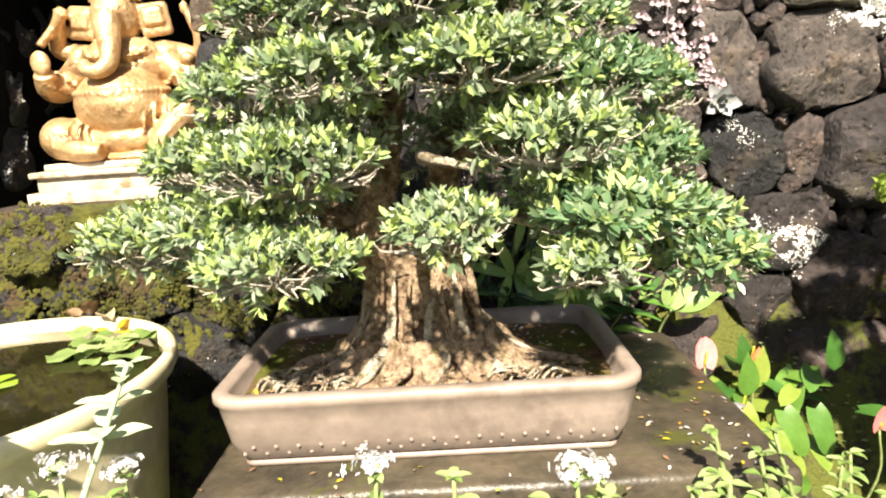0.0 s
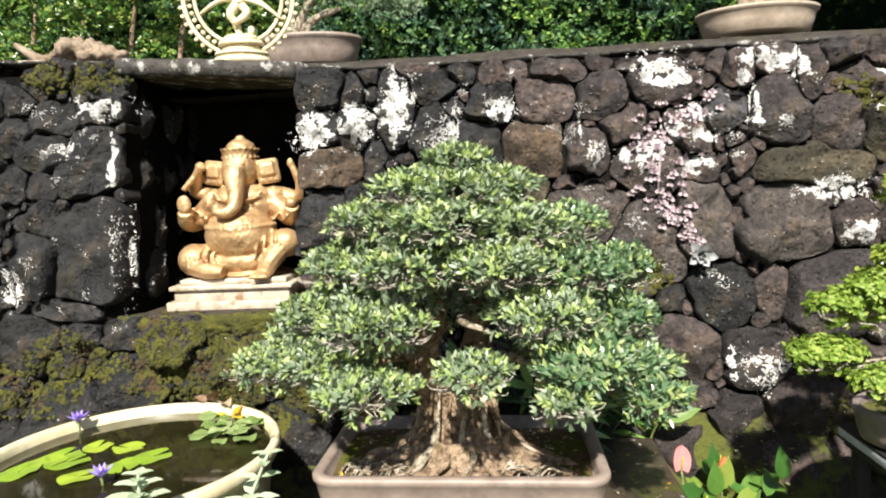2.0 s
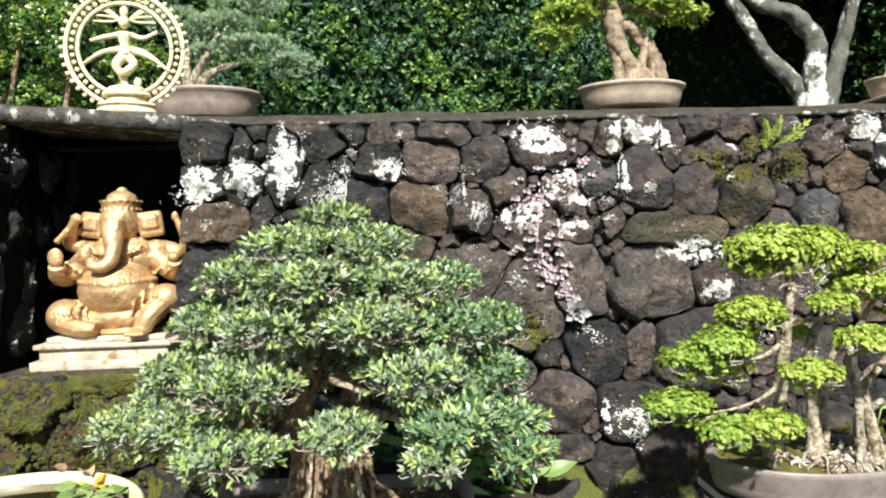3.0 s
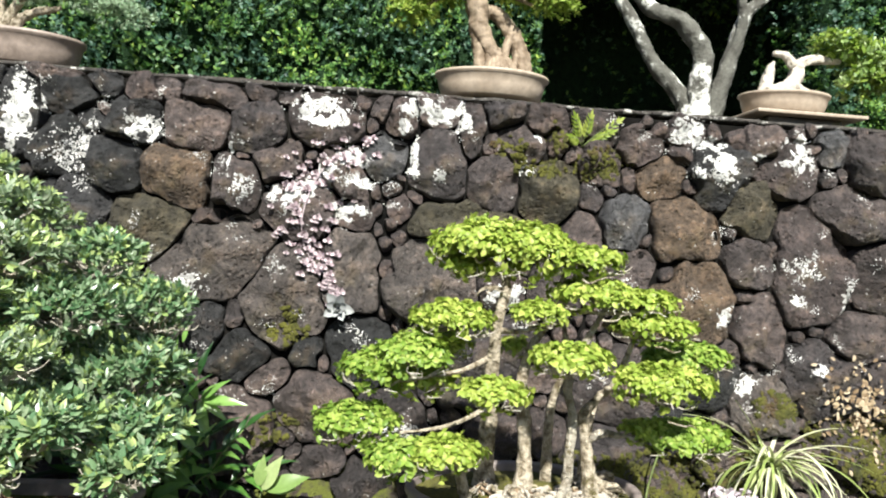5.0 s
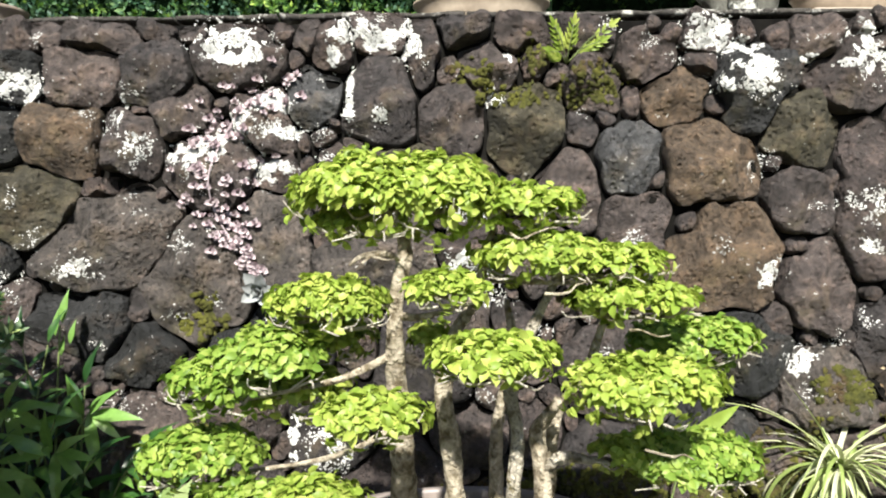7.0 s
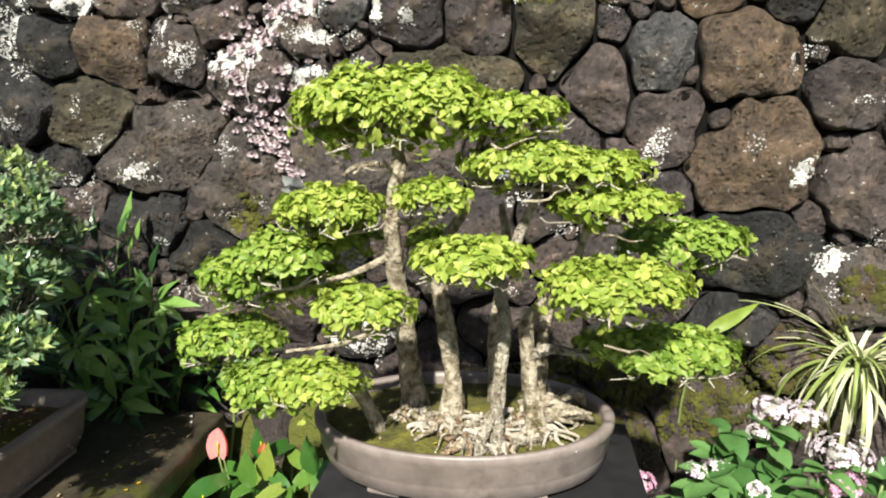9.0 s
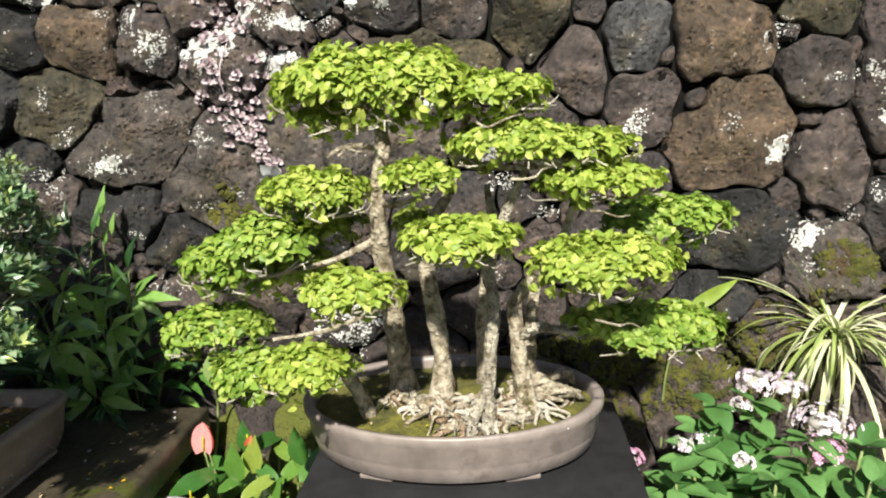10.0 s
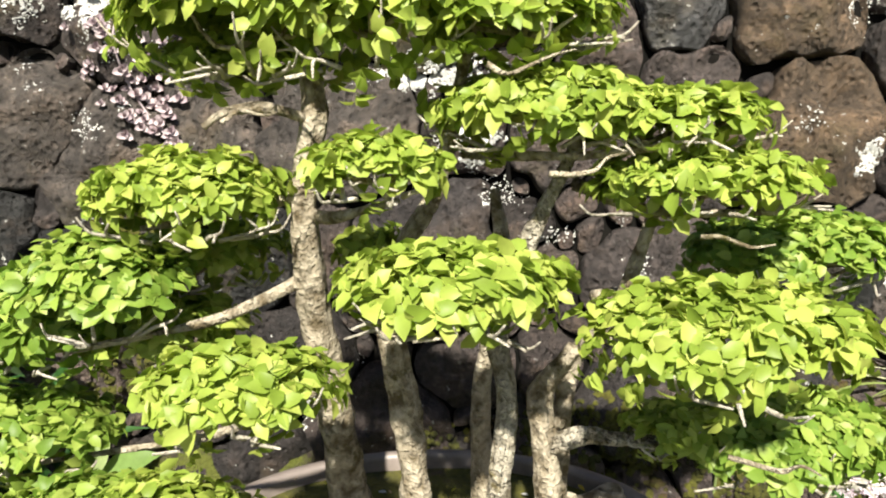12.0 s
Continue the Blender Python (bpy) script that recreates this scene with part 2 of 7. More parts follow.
MAGENTA_PETAL = leaf_material("magenta_petal", [(0.70, 0.16, 0.52), (0.80, 0.35, 0.66)], 0.5, 0.3, 0.2)
SUCCULENT = leaf_material("pink_grey_succulent", [(0.34, 0.26, 0.29), (0.44, 0.37, 0.39), (0.54, 0.45, 0.48)], 0.7, 0.05, 0.2)
YELLOW_LEAF = leaf_material("yellow_leaf", [(0.55, 0.50, 0.04), (0.62, 0.36, 0.03)], 0.5, 0.3)
DRY_LEAF = leaf_material("dry_leaf", [(0.16, 0.09, 0.05), (0.26, 0.17, 0.10), (0.42, 0.33, 0.22)], 0.7, 0.2, 0.2)
DRY_VINE = leaf_material("dry_vine_leaf", [(0.20, 0.14, 0.085), (0.34, 0.26, 0.165), (0.46, 0.38, 0.27)], 0.8, 0.2, 0.1)
PINE_NEEDLE = leaf_material("grey_green_needle", [(0.22, 0.33, 0.20), (0.31, 0.42, 0.28), (0.41, 0.50, 0.37)], 0.6, 0.3, 0.3)
GROUND = surface("mossy_ground", (0.020, 0.015, 0.010), (0.050, 0.038, 0.024), 18, 0.95, relief=1.0, depth=0.012, blotch=(0.075, 0.085, 0.011), blotch_scale=8, blotch_at=0.44)
TERRACE_SOIL = surface("terrace_soil", (0.020, 0.015, 0.010), (0.060, 0.050, 0.040), 18, 0.95, relief=1.0, depth=0.012, blotch=(0.050, 0.050, 0.016), blotch_scale=11, blotch_at=0.56)
POT_SOIL = surface("pot_soil", (0.075, 0.042, 0.023), (0.24, 0.145, 0.082), 60, 0.95, relief=1.0, depth=0.006, blotch=(0.10, 0.11, 0.016), blotch_scale=8, blotch_at=0.45, spec=0.2)
MOSS_SOIL = surface("moss_on_soil", (0.040, 0.040, 0.007), (0.145, 0.135, 0.018), 22, 1.0, relief=1.0, depth=0.006, blotch=(0.09, 0.06, 0.035), blotch_scale=11, blotch_at=0.60)
LAVA_RUST = lava_material("rusty_lava", ((0.098, 0.070, 0.048), (0.125, 0.088, 0.060)))
LAVA_OLIVE = lava_material("olive_lava", ((0.066, 0.058, 0.038), (0.085, 0.074, 0.046)))
LAVA_BLUE = lava_material("blue_grey_lava", ((0.070, 0.070, 0.074), (0.085, 0.085, 0.09)))
# dark green that carries the shade between the leaves in its colour
HEDGE_CORE = surface("hedge_shade_body", (0.010, 0.024, 0.012), (0.026, 0.054, 0.024), 20, 0.95, relief=1.0, depth=0.02, spec=0.05)
HEDGE_YOUNG = hedge_material("young_hedge_leaf", [(0.15, 0.28, 0.04), (0.23, 0.37, 0.05), (0.34, 0.46, 0.08)], [(0.06, 0.14, 0.085), (0.12, 0.22, 0.13)])
LILY = leaf_material("lily_pad_green", [(0.20, 0.32, 0.03), (0.30, 0.40, 0.04)], 0.3, 0.1, 0.5)
FRESH_LEAF = leaf_material("fresh_leaf", [(0.16, 0.25, 0.07), (0.23, 0.32, 0.11), (0.33, 0.41, 0.18)], 0.45, 0.28)
PINK_PETAL = leaf_material("pink_petal", [(0.68, 0.34, 0.52), (0.78, 0.50, 0.66)], 0.6, 0.3, 0.2)
GREY_SUCC = leaf_material("grey_rosette_leaf", [(0.22, 0.24, 0.24), (0.32, 0.33, 0.33)], 0.7, 0.05, 0.2)
LAVA_CHARCOAL = lava_material("charcoal_lava", ((0.016, 0.017, 0.018), (0.033, 0.033, 0.035)))
WHITE_BARK = surface("whitish_peeling_bark", (0.28, 0.235, 0.17), (0.64, 0.58, 0.48), 48, 0.88, fine=4.0, relief=1.0, depth=0.009, blotch=(0.18, 0.145, 0.07), blotch_scale=22, blotch_at=0.57, band=(0.35, 0.58), spec=0.2)
# bright fern green that stands for leaflets in the sun
FERN_LIT_LEAF = leaf_material("glossy_lit_fern_leaf", [(0.16, 0.31, 0.07), (0.22, 0.39, 0.095), (0.30, 0.47, 0.13)], 0.28, 0.35, 0.8)
PENTAS_LEAF = leaf_material("pentas_leaf", [(0.065, 0.16, 0.045), (0.095, 0.21, 0.06), (0.14, 0.28, 0.09)], 0.4, 0.3)
LAVA_LIGHT = lava_material("pale_grey_lava", ((0.080, 0.068, 0.062), (0.104, 0.088, 0.080)))
HEAD_LILAC = surface("lilac_buds", (0.22, 0.24, 0.16), (0.46, 0.40, 0.42), 90, 0.8)
HEAD_WHITE = surface("pale_buds", (0.16, 0.20, 0.10), (0.30, 0.34, 0.20), 90, 0.8)
# darker, bluer copy of the olive leaf: the crown's shaded side as colour
LEAF1_SHADE = leaf_material("shaded_olive_leaf", [(0.08, 0.165, 0.075), (0.13, 0.225, 0.11), (0.195, 0.29, 0.155), (0.285, 0.365, 0.225)], 0.30, 0.30, 0.75)
WORN_WOOD = surface("smooth_weathered_wood", (0.12, 0.080, 0.048), (0.36, 0.285, 0.205), 18, 0.75, fine=3.0, relief=0.5, depth=0.008, blotch=(0.10, 0.072, 0.045), blotch_scale=9, blotch_at=0.56)
LEAF2_GREEN = leaf_material("green_lime_leaf", [(0.15, 0.25, 0.036), (0.21, 0.32, 0.052), (0.28, 0.39, 0.070), (0.36, 0.45, 0.10)], 0.45, 0.40, 0.3)

# ---- building helpers ----
def part(name, bm, material, parent=None, label="", smooth=True):
    """Links a bmesh (or a mesh) as one mesh object, under parent where one is given."""
    me = bm
    if isinstance(bm, bmesh.types.BMesh):
        me = bpy.data.meshes.new(name)
        bm.to_mesh(me)
        bm.free()
    for m in material if isinstance(material, (list, tuple)) else [material]:
        me.materials.append(m)
    if smooth:
        me.polygons.foreach_set("use_smooth", [True] * len(me.polygons))
    ob = new(name, me)
    ob.parent = parent
    return tagged(ob, label)


def thing(name, label, category, at=(0, 0, 0), group="", kind="", turn=0):
    ob = new(name)
    ob.matrix_world = pose(*at, 0, 0, turn)
    ob.empty_display_size = 0.05
    return tagged(ob, label, category, group, kind)


def lathe(profile, n=48, sx=1.0, sy=1.0, wobble=0.0):
    """Turns a profile of (radius, height) round z; closed where the radius is 0."""
    bm = bmesh.new()
    rings = []
    for k, (r, z) in enumerate(profile):
        if r <= 0:
            rings.append([bm.verts.new((0, 0, z))])
        else:
            rings.append([bm.verts.new((r * sx * math.cos(a) * (1 + wobble * math.sin(3 * a + k)), r * sy * math.sin(a), z)) for a in (2 * math.pi * i / n for i in range(n))])
    for a, b in zip(rings, rings[1:]):
        for i in range(n):
            j = (i + 1) % n
            if len(a) == 1 and len(b) == 1:
                continue
            if len(a) == 1:
                bm.faces.new((a[0], b[j], b[i]))
            elif len(b) == 1:
                bm.faces.new((a[i], a[j], b[0]))
            else:
                bm.faces.new((a[i], a[j], b[j], b[i]))
    bmesh.ops.recalc_face_normals(bm, faces=bm.faces)
    return bm


def squircle(profile, w, d, corner, n=9):
    """Sweeps a profile of (inset, height) round a rectangle w x d with rounded corners."""
    bm = bmesh.new()
    rings = []
    for inset, z in profile:
        hw, hd, c = w / 2 - inset, d / 2 - inset, max(0.004, corner - inset)
        ring = []
        for q, (sx, sy) in enumerate(((1, 1), (-1, 1), (-1, -1), (1, -1))):
            for i in range(n):
                a = math.pi / 2 * (q + i / (n - 1))
                ring.append(bm.verts.new((sx * (hw - c) + c * math.cos(a), sy * (hd - c) + c * math.sin(a), z)))
        rings.append(ring)
    for a, b in zip(rings, rings[1:]):
        for i in range(len(a)):
            j = (i + 1) % len(a)
            bm.faces.new((a[i], a[j], b[j], b[i]))
    bm.faces.new(rings[0])
    bm.faces.new(rings[-1])
    bmesh.ops.recalc_face_normals(bm, faces=bm.faces)
    return bm


def block(size, at=(0, 0, 0), bevel=0.005, turn=None, bm=None):
    bm = bm or bmesh.new()
    r = bmesh.ops.create_cube(bm, size=1.0)
    bmesh.ops.scale(bm, vec=size, verts=r["verts"])
    if turn:
        bmesh.ops.rotate(bm, cent=(0, 0, 0), matrix=Euler([radians(a) for a in turn]).to_matrix(), verts=r["verts"])
    bmesh.ops.translate(bm, vec=at, verts=r["verts"])
    if bevel:
        es = {e for v in r["verts"] for e in v.link_edges}
        bmesh.ops.bevel(bm, geom=list(es), offset=bevel, segments=2, affect="EDGES", profile=0.5)
    return bm


def spline(pts, steps=6):
    """A smooth line through pts (Catmull-Rom)."""
    p = [Vector(q) for q in pts]
    p = [2 * p[0] - p[1], *p, 2 * p[-1] - p[-2]]
    out = []
    for i in range(1, len(p) - 2):
        for s in range(steps):
            t = s / steps
            out.append(0.5 * (2 * p[i] + (p[i + 1] - p[i - 1]) * t + (2 * p[i - 1] - 5 * p[i] + 4 * p[i + 1] - p[i + 2]) * t * t
                              + (3 * p[i] - p[i - 1] - 3 * p[i + 1] + p[i + 2]) * t ** 3))
    return [*out, p[-2]]


def tube(pts, radii, n=8, steps=5, rough=0.0, bm=None, seed=0, flat=1.0):
    """A tapered tube along a smooth line, gnarled by rough."""
    bm = bm or bmesh.new()
    line = spline(pts, steps)
    rad = np.interp(np.linspace(0, 1, len(line)), np.linspace(0, 1, len(radii)), radii)
    side, rings = None, []
    for i, c in enumerate(line):
        d = (line[min(i + 1, len(line) - 1)] - line[max(i - 1, 0)]).normalized()
        side = d.orthogonal().normalized() if side is None else (side - d * side.dot(d)).normalized()
        up = d.cross(side)
        ring = []
        for k in range(n):
            a = 2 * math.pi * k / n
            o = side * math.cos(a) + up * math.sin(a) * flat
            f = 1 + rough * (noise.noise(c * 14 + o * 1.3 + Vector((seed * 7.1, 0, 0))) + 0.55 * noise.noise(c * 48 + o * 2.6 + Vector((0, seed * 3.3, 0))))
            ring.append(bm.verts.new(c + o * rad[i] * f))
        rings.append(ring)
    for a, b in zip(rings, rings[1:]):
        for k in range(n):
            j = (k + 1) % n
            bm.faces.new((a[k], a[j], b[j], b[k]))
    bm.faces.new(list(reversed(rings[0])))
    bm.faces.new(rings[-1])
    return bm


LEAF_SHAPES = {
    "oval": ((0.0, 0.02), (0.30, 0.42), (0.62, 0.46), (1.0, 0.0)),
    "round": ((0.0, 0.05), (0.28, 0.50), (0.70, 0.48), (1.0, 0.02)),
    "blunt": ((0.0, 0.03), (0.30, 0.38), (0.74, 0.47), (1.0, 0.06)),
    "lance": ((0.0, 0.03), (0.25, 0.50), (0.60, 0.38), (1.0, 0.0)),
}


def leaf_arrays(base, way, up, length, width, shape="oval", fold=0.25, droop=0.15):
    """Vertices and faces of many single leaves: base points, directions, upward normals, lengths and widths (arrays)."""
    way = way / np.linalg.norm(way, axis=1, keepdims=True)
    side = np.cross(way, up)
    side /= np.linalg.norm(side, axis=1, keepdims=True) + 1e-9
    nrm = np.cross(side, way)
    L, W = length[:, None], width[:, None]
    s = LEAF_SHAPES[shape]
    rows = []
    for k, (t, w) in enumerate(s):
        mid = base + way * L * t - nrm * L * droop * t * t
        if k in (0, len(s) - 1):
            rows.append(mid)
        else:
            rise = nrm * W * fold * w
            rows += [mid - side * W * w + rise, mid, mid + side * W * w + rise]
    v = np.stack(rows, 1)
    f = np.array([(0, 2, 1, 1), (0, 3, 2, 2), (1, 2, 5, 4), (2, 3, 6, 5), (4, 5, 7, 7), (5, 6, 7, 7)])
    n = len(base)
    return v.reshape(-1, 3), (f[None] + 8 * np.arange(n)[:, None, None]).reshape(-1, 4)


def leaf_mesh(name, v, f, slots=None):
    tri = f[:, 2] == f[:, 3]
    faces = [tuple(r[:3]) if t else tuple(r) for r, t in zip(f.tolist(), tri.tolist())]
    me = bpy.data.meshes.new(name)
    me.from_pydata(v.tolist(), [], faces)
    if slots is not None:
        me.polygons.foreach_set("material_index", np.repeat(slots, 6))
    return me


def tip_leaves(rng, tips, out, per_tip, length, width, shape="oval", spread=0.9, lift=0.5, jitter=0.35, young=0.25, fold=0.25, droop=0.15):
    """Rosettes of leaves at twig tips: tips and their outward directions (arrays). Returns vertices, faces, slot of each leaf."""
    n = len(tips)
    m = n * per_tip
    base = np.repeat(tips, per_tip, 0)
    axis = np.repeat(out, per_tip, 0)
    ref = np.cross(axis, rng.normal(size=(m, 3)))
    ref /= np.linalg.norm(ref, axis=1, keepdims=True) + 1e-9
    k = np.tile(np.arange(per_tip), n) / per_tip
    sp = spread * (1 - 0.6 * k)[:, None]
    way = axis * lift + ref * sp + rng.normal(size=(m, 3)) * jitter * 0.3
    base = base + axis * (k[:, None] * length * 0.7)
    ln = length * rng.uniform(0.65, 1.15, m) * (1 - 0.25 * k)
    v, f = leaf_arrays(base, way, axis + rng.normal(size=(m, 3)) * jitter, ln, ln * width, shape, fold, droop)
    slot = (np.repeat(rng.random(n), per_tip) * 0.6 + (1 - k) * 0.4 < young).astype(int)
    return v, f, slot


def pad_tips(rng, pads, density, under=0.25):
    """Twig tips over pads (centre and half sizes), mostly on their upper sides. Returns points and outward directions."""
    P, N = [], []
    for cx, cy, cz, rx, ry, rz in pads:
        n = int(density * (rx * ry + rx * rz + ry * rz) * 4.2)
        d = rng.normal(size=(n, 3))
        d /= np.linalg.norm(d, axis=1, keepdims=True)
        low = rng.random(n) > under
        d[:, 2] = np.where(low, np.abs(d[:, 2]), d[:, 2])
        lump = np.array([noise.noise(Vector(q) * 2.2 + Vector((cx * 9, cy * 9, cz * 9))) for q in d.tolist()])
        r = (0.94 + 0.28 * lump)[:, None] * (1 - 0.30 * rng.random((n, 1)) ** 2)
        P.append(np.array((cx, cy, cz)) + d * r * np.array((rx, ry, rz)))
        g = d / np.array((rx, ry, rz))
        g /= np.linalg.norm(g, axis=1, keepdims=True)
        g[:, 2] += 0.35
        N.append(g / np.linalg.norm(g, axis=1, keepdims=True))
    return np.concatenate(P), np.concatenate(N)


def foliage(name, parent, rng, pads, density, per_tip, length, width, mats, label="", **kw):
    under = kw.pop("under", 0.25)
    P, N = pad_tips(rng, pads, density, under)
    v, f, slot = tip_leaves(rng, P, N, per_tip, length, width, **kw)
    return tagged(part(name, leaf_mesh(name, v, f, slot if len(mats) > 1 else None), mats, parent, label, smooth=True), label, kind="stuff")

# ---- the stone wall ----
def wall_y(z):
    """The wall's face leans back."""
    return 1.795 + 0.1405 * (z - 1.05)


def wall_top(x):
    return 1.755 + max(0.0, -0.4 - x) * 0.075


NICHE_L, NICHE_R, NICHE_SILL = -1.275, -0.625, 0.87
# each stone: its place along the wall, height, half width, half height, tilt
STONES_BY_NICHE = [
    (-1.75, 1.37, 0.065, 0.064, 0), (-1.74, 1.57, 0.079, 0.081, 0), (-1.72, 1.70, 0.065, 0.056, 0), (-1.64, 1.07, 0.091, 0.113, 0), (-1.63, 1.37, 0.080, 0.047, 0), (-1.62, 1.24, 0.059, 0.067, 0),
    (-1.60, 1.49, 0.119, 0.074, 10), (-1.60, 1.78, 0.101, 0.060, 0), (-1.57, 1.63, 0.087, 0.068, 0), (-1.52, 0.90, 0.148, 0.041, 0), (-1.45, 0.80, 0.073, 0.062, 0), (-1.42, 1.45, 0.148, 0.126, 15),
    (-1.41, 1.12, 0.151, 0.208, 0), (-1.40, 1.75, 0.104, 0.068, 0), (-1.38, 1.64, 0.103, 0.042, 0), (-1.30, 0.83, 0.083, 0.098, 0),
]
STONES_PAST_NICHE = [
    (-0.55, 1.52, 0.084, 0.073, 0), (-0.54, 1.68, 0.080, 0.078, 0), (-0.51, 1.20, 0.079, 0.120, 0), (-0.49, 1.39, 0.128, 0.067, 0), (-0.42, 1.66, 0.041, 0.065, 0), (-0.39, 1.53, 0.068, 0.085, 0),
    (-0.39, 1.28, 0.045, 0.064, 0), (-0.35, 1.73, 0.045, 0.037, 0), (-0.35, 1.67, 0.033, 0.037, 0), (-0.32, 1.41, 0.041, 0.084, 0), (-0.25, 1.59, 0.069, 0.125, 0), (-0.17, 1.73, 0.061, 0.032, 0),
    (-0.12, 1.49, 0.093, 0.084, 20), (-0.11, 1.66, 0.069, 0.056, 0), (-0.05, 1.28, 0.101, 0.096, 0), (-0.02, 1.71, 0.050, 0.040, 0),
]
STONES_LEFT = [
    (0.05, 1.45, 0.072, 0.083, 0), (0.07, 1.13, 0.083, 0.066, 0), (0.09, 1.60, 0.083, 0.072, 0), (0.12, 1.69, 0.059, 0.040, 0), (0.16, 1.25, 0.143, 0.113, -25), (0.18, 1.70, 0.044, 0.030, 0),
    (0.24, 1.43, 0.121, 0.093, 0), (0.29, 1.59, 0.102, 0.077, 8), (0.30, 0.96, 0.139, 0.081, -8), (0.34, 1.69, 0.096, 0.039, 0), (0.35, 1.30, 0.066, 0.027, 25), (0.36, 1.17, 0.214, 0.130, 12),
    (0.43, 1.42, 0.079, 0.094, 0), (0.44, 1.51, 0.023, 0.015, 0), (0.46, 0.99, 0.030, 0.040, 0), (0.46, 0.88, 0.091, 0.065, 0),
]
STONES_LEFT_MID = [
    (0.48, 1.61, 0.093, 0.092, 0), (0.48, 1.72, 0.050, 0.022, 0), (0.55, 1.50, 0.087, 0.073, 25), (0.57, 1.40, 0.040, 0.032, 0), (0.59, 1.71, 0.035, 0.022, 0), (0.62, 1.08, 0.125, 0.172, -8),
    (0.62, 1.35, 0.115, 0.104, -25), (0.64, 1.51, 0.025, 0.032, -20), (0.68, 0.90, 0.063, 0.056, 0), (0.70, 1.63, 0.124, 0.086, 0), (0.71, 0.74, 0.114, 0.101, 0), (0.73, 0.87, 0.028, 0.028, 0),
    (0.76, 0.56, 0.082, 0.048, 0), (0.77, 1.47, 0.090, 0.096, 0), (0.80, 1.16, 0.088, 0.140, 0), (0.80, 1.33, 0.060, 0.049, 0),
]
STONES_MID = [
    (0.85, 0.90, 0.109, 0.112, 0), (0.88, 1.42, 0.020, 0.029, 0), (0.89, 1.69, 0.044, 0.040, 30), (0.90, 1.53, 0.069, 0.082, -15), (0.92, 1.18, 0.036, 0.028, 0), (0.95, 1.66, 0.050, 0.062, 0),
    (0.95, 0.69, 0.100, 0.088, 0), (1.03, 0.92, 0.075, 0.085, 0), (1.06, 1.12, 0.161, 0.131, 8), (1.06, 1.69, 0.058, 0.051, 0), (1.07, 1.51, 0.095, 0.120, 0), (1.17, 1.63, 0.052, 0.083, 0),
    (1.18, 1.33, 0.182, 0.075, -5), (1.26, 1.47, 0.095, 0.096, 0), (1.26, 1.59, 0.035, 0.027, 0), (1.29, 1.12, 0.088, 0.074, 0),
]
STONES_RIGHT_MID = [
    (1.29, 1.70, 0.067, 0.049, 0), (1.36, 1.59, 0.055, 0.088, 22), (1.44, 1.70, 0.067, 0.048, 0), (1.44, 0.86, 0.075, 0.061, 0), (1.45, 1.44, 0.095, 0.116, 0), (1.47, 1.62, 0.036, 0.053, 0),
    (1.56, 1.28, 0.083, 0.114, 18), (1.59, 1.44, 0.036, 0.041, 0), (1.61, 1.70, 0.070, 0.054, 0), (1.62, 1.55, 0.072, 0.062, 0), (1.62, 1.10, 0.063, 0.050, -15), (1.71, 1.37, 0.083, 0.095, 0),
    (1.71, 1.52, 0.029, 0.053, 0), (1.72, 1.19, 0.097, 0.102, 0), (1.74, 1.01, 0.057, 0.050, 0), (1.76, 1.63, 0.075, 0.074, 0),
]
STONES_RIGHT = [
    (1.78, 1.31, 0.020, 0.026, 0), (1.83, 1.52, 0.081, 0.070, 0), (1.85, 1.19, 0.031, 0.034, 0), (1.88, 0.70, 0.135, 0.074, 0), (1.91, 1.60, 0.035, 0.032, 0), (1.92, 1.34, 0.131, 0.126, 0),
    (1.93, 1.69, 0.061, 0.049, 0), (1.93, 0.87, 0.149, 0.109, 0), (1.94, 1.11, 0.165, 0.152, 20), (1.94, 1.50, 0.037, 0.026, 0), (2.03, 1.54, 0.092, 0.129, -10), (2.04, 0.60, 0.099, 0.085, 0),
    (2.07, 0.95, 0.041, 0.049, 0), (2.13, 1.14, 0.038, 0.031, 0), (2.16, 1.43, 0.095, 0.093, 0), (2.16, 1.25, 0.097, 0.080, 0),
]
STONES_FAR = [
    (2.17, 1.03, 0.104, 0.124, 0), (2.18, 0.77, 0.118, 0.105, 0), (2.21, 1.68, 0.070, 0.068, 0), (2.24, 1.31, 0.023, 0.032, 0), (2.30, 1.57, 0.108, 0.088, 10), (2.38, 1.27, 0.133, 0.210, 0),
    (2.47, 1.66, 0.054, 0.072, 0), (2.52, 1.43, 0.146, 0.099, -10), (2.55, 1.01, 0.125, 0.090, 0), (2.66, 1.62, 0.162, 0.102, 0), (2.67, 1.22, 0.164, 0.126, 0),
]
WALL_L, WALL_R = -3.4, 4.9


def in_niche(x, z, pad=0.0):
    return NICHE_L - pad < x < NICHE_R + pad and z > NICHE_SILL - pad


